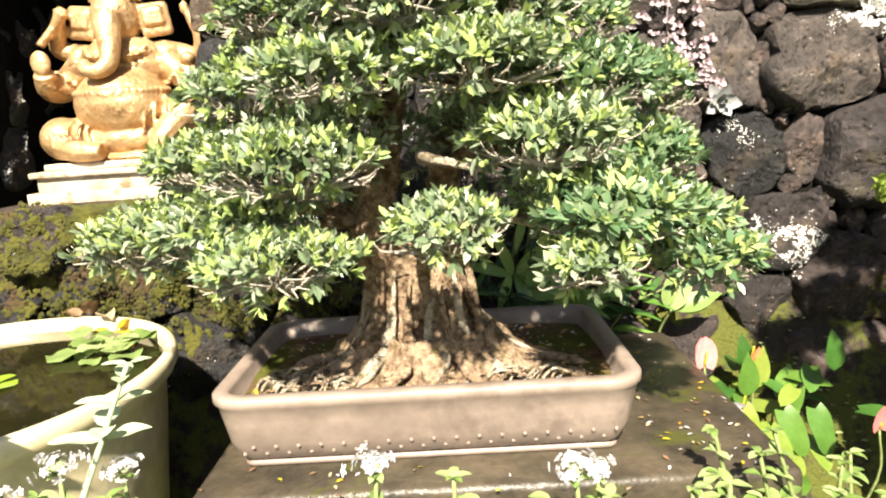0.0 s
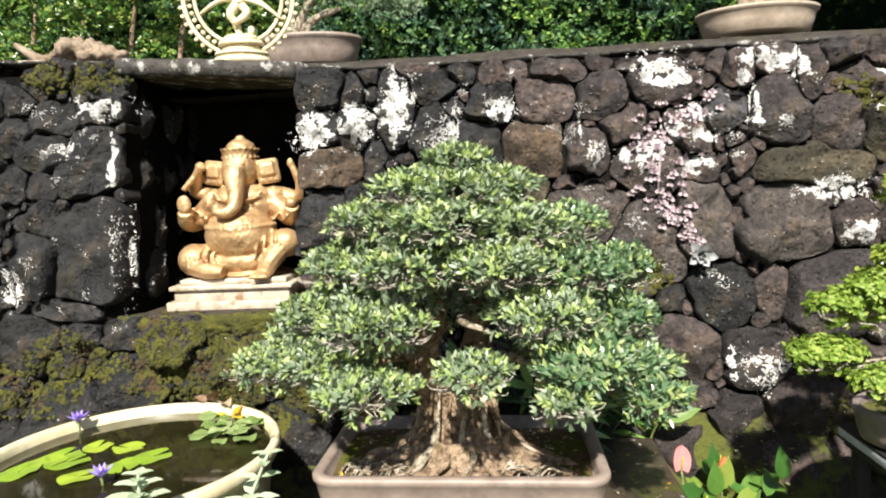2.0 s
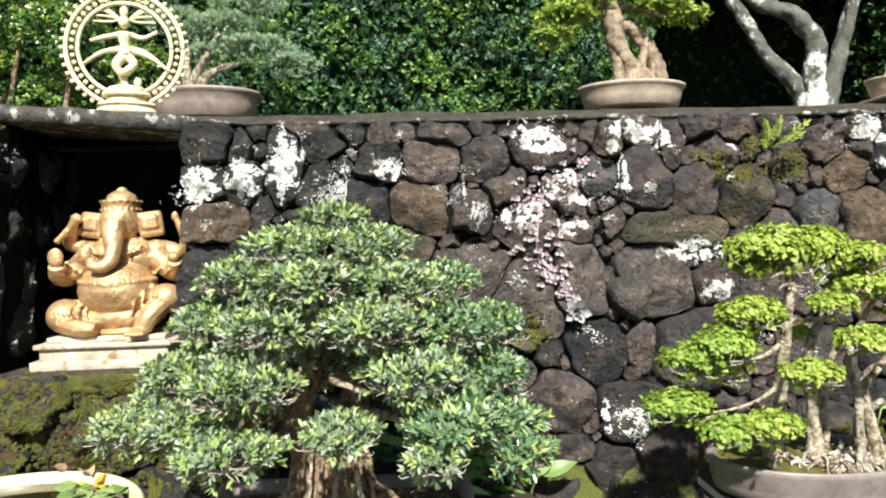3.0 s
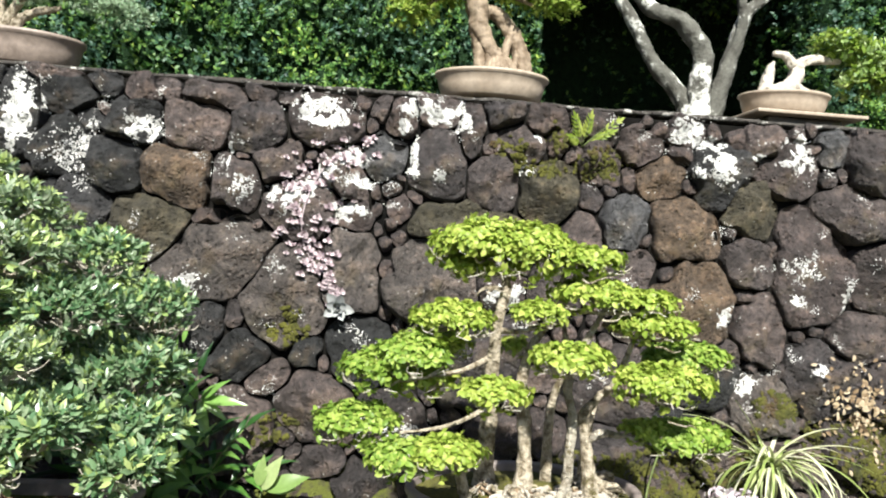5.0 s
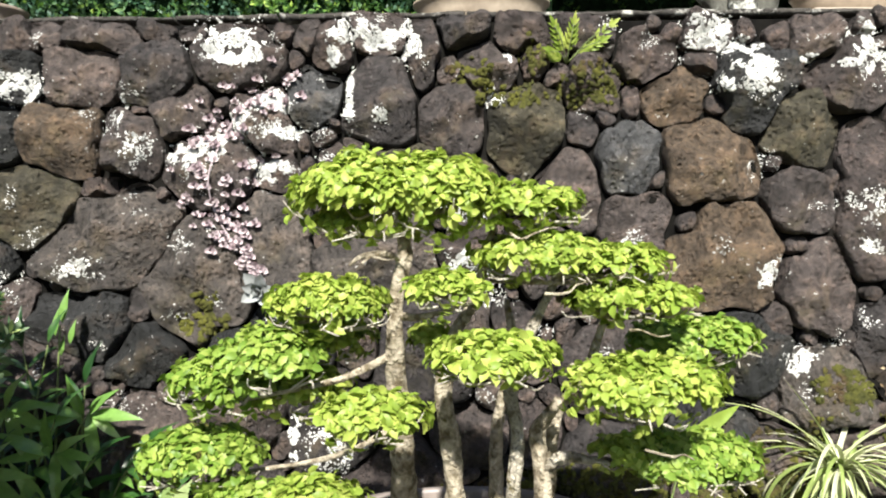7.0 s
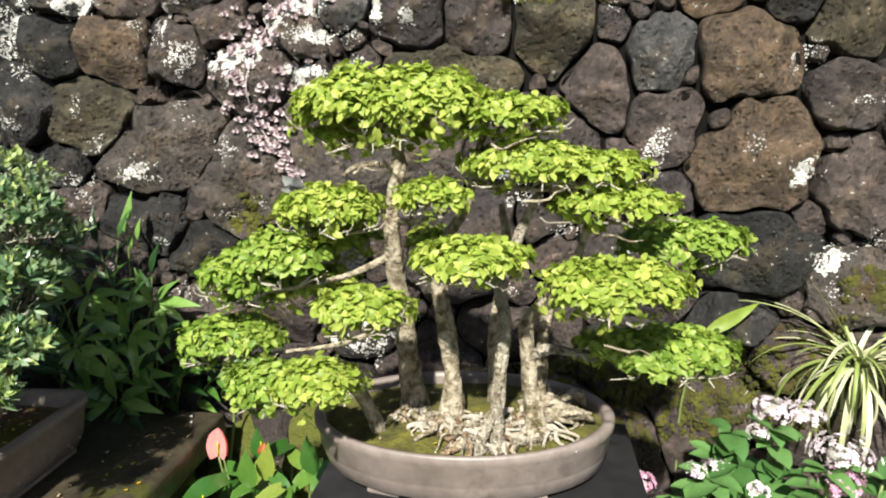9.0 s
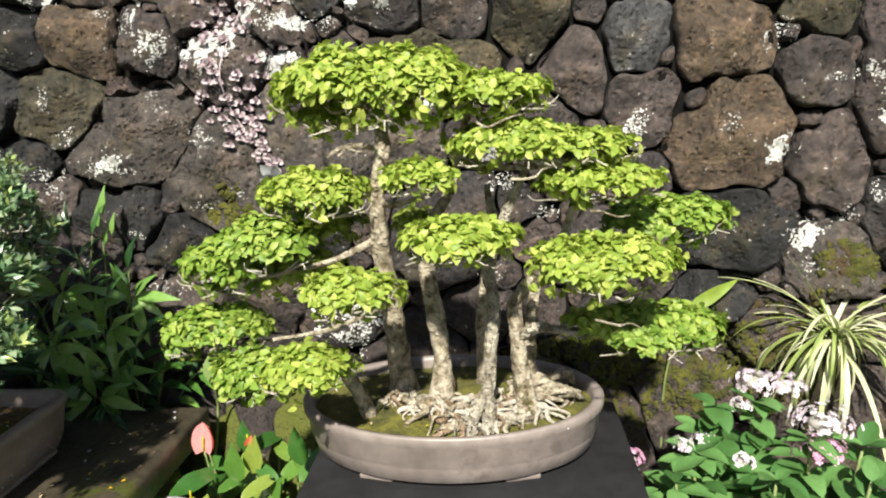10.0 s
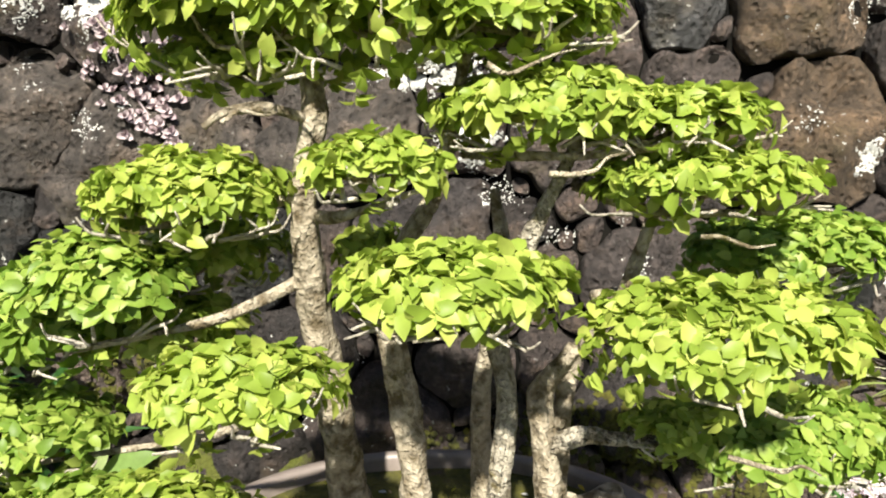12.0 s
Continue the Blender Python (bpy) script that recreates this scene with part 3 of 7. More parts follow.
def wall_seeds():
    """All stones of the face: the known ones, then others packed into the free places."""
    rng = random.Random(5)
    seeds = [*STONES_BY_NICHE, *STONES_PAST_NICHE, *STONES_LEFT, *STONES_LEFT_MID, *STONES_MID, *STONES_RIGHT_MID, *STONES_RIGHT, *STONES_FAR]

    def free(x, z, r, near):
        return all(math.hypot((x - a) / (p + near * r), (z - b) / (q + near * r)) > 1 for a, b, p, q, _ in seeds)
    for r in (0.13, 0.10, 0.075, 0.055):
        for _ in range(2200):
            x, z = rng.uniform(WALL_L, WALL_R), rng.uniform(0.0, 1.74)
            if z < wall_top(x) - r * 0.6 and not in_niche(x, z, r * 0.7) and free(x, z, r, 0.72):
                seeds.append((x, z, r * rng.uniform(0.9, 1.2), r * rng.uniform(0.8, 1.05), rng.uniform(-25, 25)))
    # chinking stones in the gaps between the large ones
    for _ in range(9000):
        x, z, r = rng.uniform(-2.0, 3.1), rng.uniform(0.5, 1.74), rng.uniform(0.016, 0.032)
        if not in_niche(x, z, r) and z < wall_top(x) - r and free(x, z, r, 0.85):
            seeds.append((x, z, r * rng.uniform(0.9, 1.3), r, rng.uniform(-40, 40)))
    return seeds


def nearness(seed, x, z, power=2.7):
    """1 on the stone's own outline, less inside it: a tilted, squarish oval."""
    a, b, p, q, tilt = seed
    c, s = math.cos(radians(tilt)), math.sin(radians(tilt))
    dx, dz = x - a, z - b
    return (np.abs((dx * c + dz * s) / p) ** power + np.abs((dz * c - dx * s) / q) ** power) ** (1 / power)


def stone_reach(i, seeds, n):
    """How far the stone reaches in n directions before it meets a neighbour, the niche or the wall's edge."""
    a, b, p, q, _ = seeds[i]
    ang = 2 * np.pi * np.arange(n) / n
    far = 1.5 * max(p, q)
    step = far * np.arange(1, 61) / 60
    x, z = a + np.cos(ang)[:, None] * step, b + np.sin(ang)[:, None] * step
    own = nearness(seeds[i], x, z)
    out = own > 1.30
    for j, (u, v, w, h, _) in enumerate(seeds):
        if j != i and abs(u - a) < far + 1.5 * w and abs(v - b) < far + 1.5 * h:
            out |= nearness(seeds[j], x, z) < own
    if b > NICHE_SILL:
        if a <= NICHE_L:
            out |= x > NICHE_L
        elif a >= NICHE_R:
            out |= x < NICHE_R
    elif NICHE_L - 0.05 < a < NICHE_R + 0.05:
        out |= z > NICHE_SILL
    out |= (z > wall_top(a) - 0.002) | (z < -0.06)
    first = np.where(out.any(1), out.argmax(1), 59)
    return step[first] - far / 120


def warp(x, z):
    """A shared wander of the joints."""
    p, q = Vector((x * 5, z * 5, 1)), Vector((x * 14, z * 14, 4))
    return 0.026 * noise.noise(p) + 0.010 * noise.noise(q), 0.026 * noise.noise(p + Vector((31, 7, 0))) + 0.010 * noise.noise(q + Vector((11, 3, 0)))


def stone_mesh(at, reach, rng):
    """A rough boulder face, flat in the middle and rounded at its rim, that fills its cell but for the joint."""
    cx, cz = at
    n = len(reach)
    w = [float(q) for q in reach]
    for _ in range(2):
        w = [0.22 * w[k - 1] + 0.56 * w[k] + 0.22 * w[(k + 1) % n] for k in range(n)]
    rag = Vector((rng.uniform(-9, 9), 0, 0))
    w = [w[k] * (1.0 - 0.06 * abs(noise.noise(Vector((math.cos(6.283 * k / n), math.sin(6.283 * k / n), 0)) * 2.2 + rag))) for k in range(n)]
    size = sum(w) / n
    if size < 0.012:
        return None, None
    bulge = min(0.082, 0.56 * size) * rng.uniform(0.7, 1.25)
    bm = bmesh.new()
    rings = []
    off = Vector((rng.uniform(-9, 9), rng.uniform(-9, 9), 0))
    tx, tz = rng.uniform(-0.28, 0.28), rng.uniform(-0.30, 0.16)
    joint = rng.uniform(0.002, 0.007)
    facets = [(rng.uniform(0, 6.283), bulge * rng.uniform(0.80, 1.15), bulge * rng.uniform(0.25, 1.1) / max(size, 0.03)) for _ in range(5)]
    for s, h in ((0.92, -0.10), (0.99, -0.035), (1.0, 0.0), (0.987, 0.34), (0.955, 0.60), (0.905, 0.78), (0.83, 0.89), (0.73, 0.95), (0.60, 0.98), (0.45, 1.0), (0.30, 1.0), (0.14, 1.0)):
        ring = []
        for k in range(n):
            a = 2 * math.pi * k / n
            r = max(0.004, w[k] - joint) * s
            px, pz = r * math.cos(a), r * math.sin(a)
            out = h if h < 0 else h * bulge + (tx * px + tz * pz) * h
            if h > 0:
                out = min(out, *(c - s * (px * math.cos(t) + pz * math.sin(t)) for t, c, s in facets))
            nn = noise.noise(Vector((px, pz, out)) * 9 + off) * 0.036 + noise.noise(Vector((px, pz, out)) * 24 + off) * 0.020 + noise.noise(Vector((px, pz, out)) * 62 + off) * 0.005
            if h > 0:
                out += nn * min(1.0, size / 0.07)
            z = cz + pz + (nn * 0.5 if h > 0 else 0)
            wx, wz = warp(cx + px, cz + pz)
            ring.append(bm.verts.new((px + wx, -out + 0.1405 * pz, z - cz + wz)))
        rings.append(ring)
    for a, b in zip(rings, rings[1:]):
        for k in range(n):
            j = (k + 1) % n
            bm.faces.new((a[k], a[j], b[j], b[k]))
    bm.faces.new(rings[-1])
    bmesh.ops.recalc_face_normals(bm, faces=bm.faces)
    return bm, (cx, wall_y(cz) + 0.012, cz)


def box_between(name, x0, x1, y0, y1, z0, z1, material, parent=None, bevel=0.004):
    return part(name, block((x1 - x0, y1 - y0, z1 - z0), ((x0 + x1) / 2, (y0 + y1) / 2, (z0 + z1) / 2), bevel), material, parent, smooth=False)


def sloped_core(name, x0, x1, z0, z1, parent):
    """The mortar core behind the stones, leaning with the face; its near-black colour holds the gaps' shade."""
    bm = bmesh.new()
    c = [(x, y, z) for x in (x0, x1) for y, z in ((wall_y(z0) + 0.03, z0), (2.55, z0), (2.55, z1), (wall_y(z1) + 0.03, z1))]
    v = [bm.verts.new(q) for q in c]
    for f in ((0, 1, 2, 3), (7, 6, 5, 4), (0, 4, 5, 1), (1, 5, 6, 2), (2, 6, 7, 3), (3, 7, 4, 0)):
        bm.faces.new([v[i] for i in f])
    bmesh.ops.recalc_face_normals(bm, faces=bm.faces)
    return part(name, bm, CORE_SHADE, parent, smooth=False)


wall = tagged(new("wall_north"), "dry-laid lava stone retaining wall with white lichen and moss", "wall", kind="structure")
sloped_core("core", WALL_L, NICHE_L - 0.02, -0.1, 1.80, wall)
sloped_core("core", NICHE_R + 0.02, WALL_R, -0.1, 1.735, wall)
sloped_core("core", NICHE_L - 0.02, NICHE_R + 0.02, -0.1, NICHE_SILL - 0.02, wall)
# back of the niche, its deep shade given by the near-black colour
box_between("core", NICHE_L - 0.02, NICHE_R + 0.02, 2.45, 2.55, NICHE_SILL - 0.02, 1.80, CORE_SHADE, wall)

# coping: a run of flat, uneven slabs along the top edge
def coping_slab(x0, x1, rng, parent):
    bm = bmesh.new()
    nx, ny = max(4, int((x1 - x0) / 0.02)), 6
    lift = rng.uniform(-0.006, 0.010)
    top, low = [], []
    for i in range(nx + 1):
        x = x0 + (x1 - x0) * i / nx
        tr, lr = [], []
        for j in range(ny + 1):
            y = wall_y(1.76) + 0.006 + 0.42 * j / ny
            over = NICHE_L - 0.06 < x < NICHE_R + 0.03
            e = (0.012 if over else 0.016) * noise.noise(Vector((x * 7, y * 7, 3))) + 0.008 * noise.noise(Vector((x * 26, y * 26, 5))) + lift
            tr.append(bm.verts.new((x, y + ((e * 1.6 if over else 0.016 + e * 2) if j == 0 else 0), wall_top(x) + (0.014 if over else 0.004) + e + 0.01 * j / ny)))
            lr.append(bm.verts.new((x, y + ((e * 1.5 + 0.004 if over else 0.020 + e * 2) if j == 0 else 0), wall_top(x) - (0.042 if over else 0.006) + e * 0.6)))
        top.append(tr)
        low.append(lr)
    for i in range(nx):
        for j in range(ny):
            bm.faces.new((top[i][j], top[i + 1][j], top[i + 1][j + 1], top[i][j + 1]))
            bm.faces.new((low[i][j], low[i][j + 1], low[i + 1][j + 1], low[i + 1][j]))
        bm.faces.new((top[i][0], low[i][0], low[i + 1][0], top[i + 1][0]))
        bm.faces.new((top[i][ny], top[i + 1][ny], low[i + 1][ny], low[i][ny]))
    bm.faces.new([*top[0], *reversed(low[0])])
    bm.faces.new([*reversed(top[nx]), *low[nx]])
    bmesh.ops.recalc_face_normals(bm, faces=bm.faces)
    return part("coping", bm, COPING, parent)


rng = random.Random(11)
x = WALL_L
while x < WALL_R:
    w = 0.72 if -1.4 < x < -0.6 else rng.uniform(0.10, 0.42)
    if x < -1.34 < x + w:
        w = -1.34 - x
    coping_slab(x, min(WALL_R, x + w) - 0.004, rng, wall)
    x += w

# niche lining: lintel, jambs, back, sill
niche = tagged(new("niche"), "dark recess in the stone wall under a mortar lintel", "niche", kind="structure")
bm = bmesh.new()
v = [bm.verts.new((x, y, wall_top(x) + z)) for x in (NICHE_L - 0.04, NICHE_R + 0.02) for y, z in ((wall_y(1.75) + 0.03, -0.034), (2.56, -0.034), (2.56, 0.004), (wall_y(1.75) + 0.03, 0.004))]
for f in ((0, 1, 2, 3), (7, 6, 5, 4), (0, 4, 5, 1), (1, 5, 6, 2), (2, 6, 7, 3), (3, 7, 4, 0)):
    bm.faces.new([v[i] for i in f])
# the lintel's shaded underside is coloured near-black as well
part("lintel", bm, CORE_SHADE, niche, smooth=False)
box_between("sill", NICHE_L, NICHE_R, wall_y(NICHE_SILL) + 0.035, 2.44, NICHE_SILL - 0.05, NICHE_SILL, SOIL, niche, 0.012)
part("moss_edge", tube([(NICHE_L - 0.04, 1.805, 0.845), (-1.15, 1.785, 0.835), (-1.0, 1.79, 0.845), (-0.85, 1.785, 0.835), (-0.72, 1.79, 0.85), (NICHE_R + 0.04, 1.80, 0.855)], (0.03, 0.036, 0.030, 0.036, 0.030, 0.03), 18, 16, 0.55), MOSS, niche, "soft olive moss cushion along the ledge")


SPECIAL = ((LAVA_RUST, ((0.24, 1.43), (1.83, 1.52), (1.92, 1.34), (1.94, 1.11), (-0.49, 1.39))),
           (LAVA_OLIVE, ((1.18, 1.33), (2.16, 1.43), (1.45, 1.44), (0.16, 1.25))), (LAVA_CHARCOAL, ((1.93, 0.87), (1.88, 0.70), (0.46, 0.88), (0.30, 0.96), (0.68, 0.90), (0.85, 0.90), (2.03, 1.54))),
           (LAVA_LIGHT, ((0.36, 1.17), (0.62, 1.08), (0.80, 1.16), (2.18, 0.77), (1.06, 1.12))), (LAVA_BLUE, ((0.90, 1.53), (1.71, 1.37), (2.47, 1.66))))


def build_stones():
    from mathutils.bvhtree import BVHTree
    seeds = wall_seeds()
    rng = random.Random(3)
    made, rest = [], []
    chosen = {min(range(len(seeds)), key=lambda i: math.hypot(seeds[i][0] - a, seeds[i][1] - b)): m for m, spots in SPECIAL for a, b in spots}
    for i, (x, z, p, q, _) in enumerate(seeds):
        near = -2.1 < x < 3.2 and z > 0.30
        bm, at = stone_mesh((x, z), stone_reach(i, seeds, (24 if p < 0.035 else 60) if near else 24), rng)
        if bm:
            kind = chosen.get(i, LAVA)
            # charcoal for every stone left of -1.2 and many left of 0.1
            if x < -1.2 or (kind is LAVA and x < 0.1 and rng.random() < 0.65):
                kind = LAVA_CHARCOAL
            ob = part("stone", bm, kind, wall)
            ob.location = at
            made.append(ob)
            if not near:
                rest.append(ob)
    # jamb stones inside the niche
    for side, x in ((1, NICHE_L), (-1, NICHE_R)):
        for row, z in enumerate((0.98, 1.18, 1.40, 1.62)):
            for k in range(3):
                reach = [0.9 * min(0.10 / max(abs(math.cos(6.283 * j / 16)), 1e-3), 0.115 / max(abs(math.sin(6.283 * j / 16)), 1e-3)) for j in range(16)]
                bm, at = stone_mesh((0, 0), reach, rng)
                ob = part("stone", bm, LAVA_CHARCOAL, wall)
                ob.matrix_world = pose(x - side * 0.055, 2.03 + 0.19 * k + 0.04 * (row % 2), z + rng.uniform(-0.02, 0.02), 0, 0, 90 * side)
                made.append(ob)
    bpy.context.view_layer.update()
    v, f = [], []
    for ob in made:
        o = len(v)
        v += [ob.matrix_world @ q.co for q in ob.data.vertices]
        f += [[o + i for i in p.vertices] for p in ob.data.polygons]
    tree = BVHTree.FromPolygons(v, f)
    # the stones past both ends and at the buried foot become one part
    bm = bmesh.new()
    for ob in rest:
        ob.data.transform(ob.matrix_world)
        bm.from_mesh(ob.data)
        bpy.data.objects.remove(ob)
    tagged(part("outlying_stones", bm, LAVA, wall), kind="stuff")
    print("stones", len(made) - len(rest), len(rest))
    return tree


WALL_BVH = build_stones()


def on_wall(x, z):
    """The point and normal of the stones' surface at x, z."""
    p, n, _, _ = WALL_BVH.ray_cast(Vector((x, 0.5, z)), Vector((0, 1, 0)))
    if p is None:
        return Vector((x, wall_y(z) + 0.02, z)), Vector((0, -1, 0))
    return p, n if n.y < 0 else -n

# ---- ground ----
def sheet(name, xs, ys, height, material, label="", category="", kind="structure"):
    bm = bmesh.new()
    g = [[bm.verts.new((x, y, height(x, y))) for y in ys] for x in xs]
    for i in range(len(xs) - 1):
        for j in range(len(ys) - 1):
            bm.faces.new((g[i][j], g[i + 1][j], g[i + 1][j + 1], g[i][j + 1]))
    return tagged(part(name, bm, material), label, category, kind=kind)


def bed_height(x, y):
    """Level soil that banks up in mossy mounds against the foot of the wall."""
    if abs(x) > 5.5 or y < -1.5 or y > 2.6:
        return 0.0
    t = min(1.0, max(0.0, (y - 1.42) / 0.36))
    bank = 0.40 * t * t * (3 - 2 * t) * (1 - 0.35 * min(1.0, max(0.0, (x - 0.9) / 0.8)))
    bank += 0.19 * t * math.exp(-((x - 0.85) / 0.38) ** 2)
    lump = 0.05 * noise.noise(Vector((x * 4, y * 4, 0))) + 0.022 * noise.noise(Vector((x * 13, y * 13, 1)))
    return bank + lump * (0.35 + t)


XS = [-60, -30, -14, -7, -5.5, -4.4, *np.linspace(-3.4, 4.9, 170).tolist(), 5.5, 8, 14, 30, 60]
sheet("ground", XS, [-60, -20, -7, -3, -1.5, *np.linspace(-0.8, 1.95, 60).tolist(), 2.4, 3, 12, 60], bed_height, GROUND, "dark damp garden soil with moss mounds and fallen leaves", "ground")


def terrace_height(x, y):
    return 1.73 + min(1.0, max(0.0, (y - 2.45) / 0.32)) * 0.235 + 0.012 * noise.noise(Vector((x * 3, y * 3, 5)))


sheet("terrace", np.linspace(WALL_L, WALL_R, 90).tolist(), np.linspace(2.2, 9.0, 50).tolist(), terrace_height, TERRACE_SOIL, "raised terrace soil behind the stone wall", "ground")

# ---- the rectangular pot, its slab, the round pot and its table ----
POT1 = (0.0, 1.20, 0.48)
slab = thing("stone_slab", "wet dark stone slab bench under the rectangular bonsai pot", "bench", (0.10, 1.26, 0))
part("top", block((0.96, 0.67, 0.07), (0, 0, 0.445), 0.012), SLAB, slab)
for sx in (-1, 1):
    part("support", block((0.16, 0.56, 0.42), (sx * 0.33, 0, 0.205), 0.015), SLAB, slab)

pot1 = thing("bonsai_pot", "rectangular brown stoneware bonsai pot with rounded corners and small studs", "pot", POT1)
part("body", squircle([(0.045, 0.012), (0.035, 0.020), (0.02, 0.05), (0.012, 0.09), (0.006, 0.118), (0.0, 0.124), (0.0, 0.135), (0.004, 0.139), (0.024, 0.139), (0.029, 0.133), (0.031, 0.10)], 0.72, 0.44, 0.06), CLAY, pot1)
part("foot_band", squircle([(0.048, 0.0), (0.041, 0.002), (0.041, 0.008), (0.050, 0.013)], 0.72, 0.44, 0.06), CLAY, pot1)



def stud_mesh():
    bm = bmesh.new()
    bmesh.ops.create_icosphere(bm, subdivisions=1, radius=0.0042)
    me = bpy.data.meshes.new("stud")
    bm.to_mesh(me)
    bm.free()
    me.materials.append(CLAY)
    return me


STUD = stud_mesh()
for row, (z, inset) in enumerate(((0.030, 0.031), (0.046, 0.022))):
    for k in range(17):
        x = -0.31 + 0.62 * (k + 0.5 * row) / 16.5
        for sy in (-1, 1):
            ob = new("stud", STUD)
            ob.parent, ob.location = pot1, (x, sy * (0.22 - inset), z)
    for k in range(9):
        y = -0.16 + 0.32 * (k + 0.5 * row) / 8.5
        for sx in (-1, 1):
            ob = new("stud", STUD)
            ob.parent, ob.location = pot1, (sx * (0.36 - inset), y, z)


def soil_mound(w, d, z, rise, seed, oval, n=26):
    """The soil in a pot: lumpy, higher round the trunk."""
    bm = bmesh.new()
    rings = [[bm.verts.new((0, 0, z + rise))]]
    for i in range(1, 12):
        r = i / 11
        ring = []
        for k in range(n * 2):
            a = math.pi * k / n
            c, s = math.cos(a), math.sin(a)
            q = 1.0 if oval else 1 / max(abs(c), abs(s)) * (0.86 + 0.14 * max(abs(c), abs(s)))
            x, y = r * c * q * w / 2, r * s * q * d / 2
            ring.append(bm.verts.new((x, y, z + rise * (1 - r) ** 1.5 + 0.010 * noise.noise(Vector((x * 16, y * 16, seed))) * (1.3 - r))))
        rings.append(ring)
    for k in range(n * 2):
        j = (k + 1) % (n * 2)
        bm.faces.new((rings[0][0], rings[1][k], rings[1][j]))
        for a, b in zip(rings[1:], rings[2:]):
            bm.faces.new((a[k], b[k], b[j], a[j]))
    return bm


part("soil", soil_mound(0.66, 0.38, 0.108, 0.015, 1, False), POT_SOIL, pot1, "dark soil with moss and litter")

POT2 = (1.254, 1.185, 0.622)
pot2 = thing("bonsai_pot", "oval grey-brown stoneware bonsai pot with moulded band on small feet", "pot", POT2)
part("body", lathe([(0, 0.006), (0.90, 0.006), (0.93, 0.010), (0.955, 0.035), (0.958, 0.040), (0.968, 0.043), (0.970, 0.070), (1.0, 0.080), (1.0, 0.092), (0.985, 0.096), (0.935, 0.094), (0.925, 0.088), (0.92, 0.06)], 72, 0.272, 0.168), CLAY_GREY, pot2)

part("soil", soil_mound(0.505, 0.31, 0.074, 0.030, 2, True), MOSS_SOIL, pot2, "green moss over soil")
for sx in (-1, 1):
    part("foot", block((0.06, 0.05, 0.010), (sx * 0.118, -0.104, 0.001), 0.003, (0, 0, sx * 12)), CLAY_GREY, pot2)
    part("foot", block((0.07, 0.05, 0.010), (sx * 0.125, 0.108, 0.001), 0.003, (0, 0, -sx * 12)), CLAY_GREY, pot2)

table = thing("display_table", "black-topped display table with pale metal edging on a wooden block", "table", (1.289, 1.163, 0))
part("top", block((0.560, 0.334, 0.008), (0, 0, 0.616), 0.001), BLACK_TOP, table)
for sx, sy in ((0, -1), (0, 1), (-1, 0), (1, 0)):
    size = (0.558, 0.006, 0.022) if sy else (0.006, 0.320, 0.022)
    part("edge_strip", block(size, (sx * 0.276, sy * 0.163, 0.6008), 0.0012), GREY_EDGE, table, "pale grey metal edge")
part("underframe", block((0.542, 0.306, 0.045), (0, 0, 0.5895), 0.003), BLACK_TOP, table)
part("block", block((0.20, 0.26, 0.567), (0.091, 0.02, 0.2835), 0.006), WORN_WOOD, table, "brown wooden block")
for sy in (-1, 1):
    part("leg", block((0.035, 0.035, 0.567), (-0.235, 0.01 + sy * 0.125, 0.2835), 0.003), BLACK_TOP, table)

# ---- the two bonsai trees ----
CROWN_TOP = [
    (0.010, 1.20, 1.352, 0.084, 0.040), (-0.085, 1.08, 1.288, 0.098, 0.040), (0.100, 1.15, 1.285, 0.104, 0.044), (0.01, 1.02, 1.275, 0.090, 0.037), (-0.200, 1.12, 1.215, 0.096, 0.042),
    (-0.01, 0.98, 1.21, 0.115, 0.044), (0.16, 1.05, 1.19, 0.111, 0.048), (0.295, 1.20, 1.185, 0.076, 0.048), (-0.28, 1.15, 1.10, 0.104, 0.052), (-0.11, 0.98, 1.11, 0.108, 0.042),
]
CROWN_MID = [
    (0.11, 0.95, 1.11, 0.113, 0.042), (0.29, 1.08, 1.08, 0.114, 0.050), (0.42, 1.20, 1.07, 0.069, 0.055), (-0.34, 1.12, 0.98, 0.111, 0.052), (-0.17, 0.95, 0.98, 0.116, 0.045),
    (0.20, 0.95, 1.00, 0.113, 0.045), (0.38, 1.15, 0.94, 0.109, 0.058), (-0.455, 1.08, 0.865, 0.104, 0.046), (-0.30, 1.00, 0.885, 0.096, 0.046), (-0.20, 0.92, 0.845, 0.112, 0.036),
]
CROWN_LOW = [
    (0.05, 0.90, 0.885, 0.074, 0.040), (0.29, 0.95, 0.885, 0.106, 0.048), (0.41, 1.08, 0.845, 0.100, 0.044), (0.45, 0.98, 0.800, 0.062, 0.030), (0.25, 0.90, 0.825, 0.060, 0.032),
    (-0.15, 1.40, 1.14, 0.143, 0.072), (0.17, 1.40, 1.10, 0.142, 0.071), (0.02, 1.38, 1.24, 0.124, 0.070), (-0.29, 1.40, 0.99, 0.146, 0.073), (0.28, 1.38, 0.97, 0.105, 0.060), (-0.46, 1.35, 0.86, 0.112, 0.066),
]
CROWN_HEART = [(0.0, 1.16, 1.14, 0.20, 0.10), (-0.15, 1.16, 1.0, 0.18, 0.09), (0.20, 1.18, 1.02, 0.18, 0.09), (0.02, 1.16, 1.26, 0.15, 0.07), (0.30, 1.10, 0.90, 0.14, 0.07), (-0.30, 1.12, 0.90, 0.14, 0.06)]
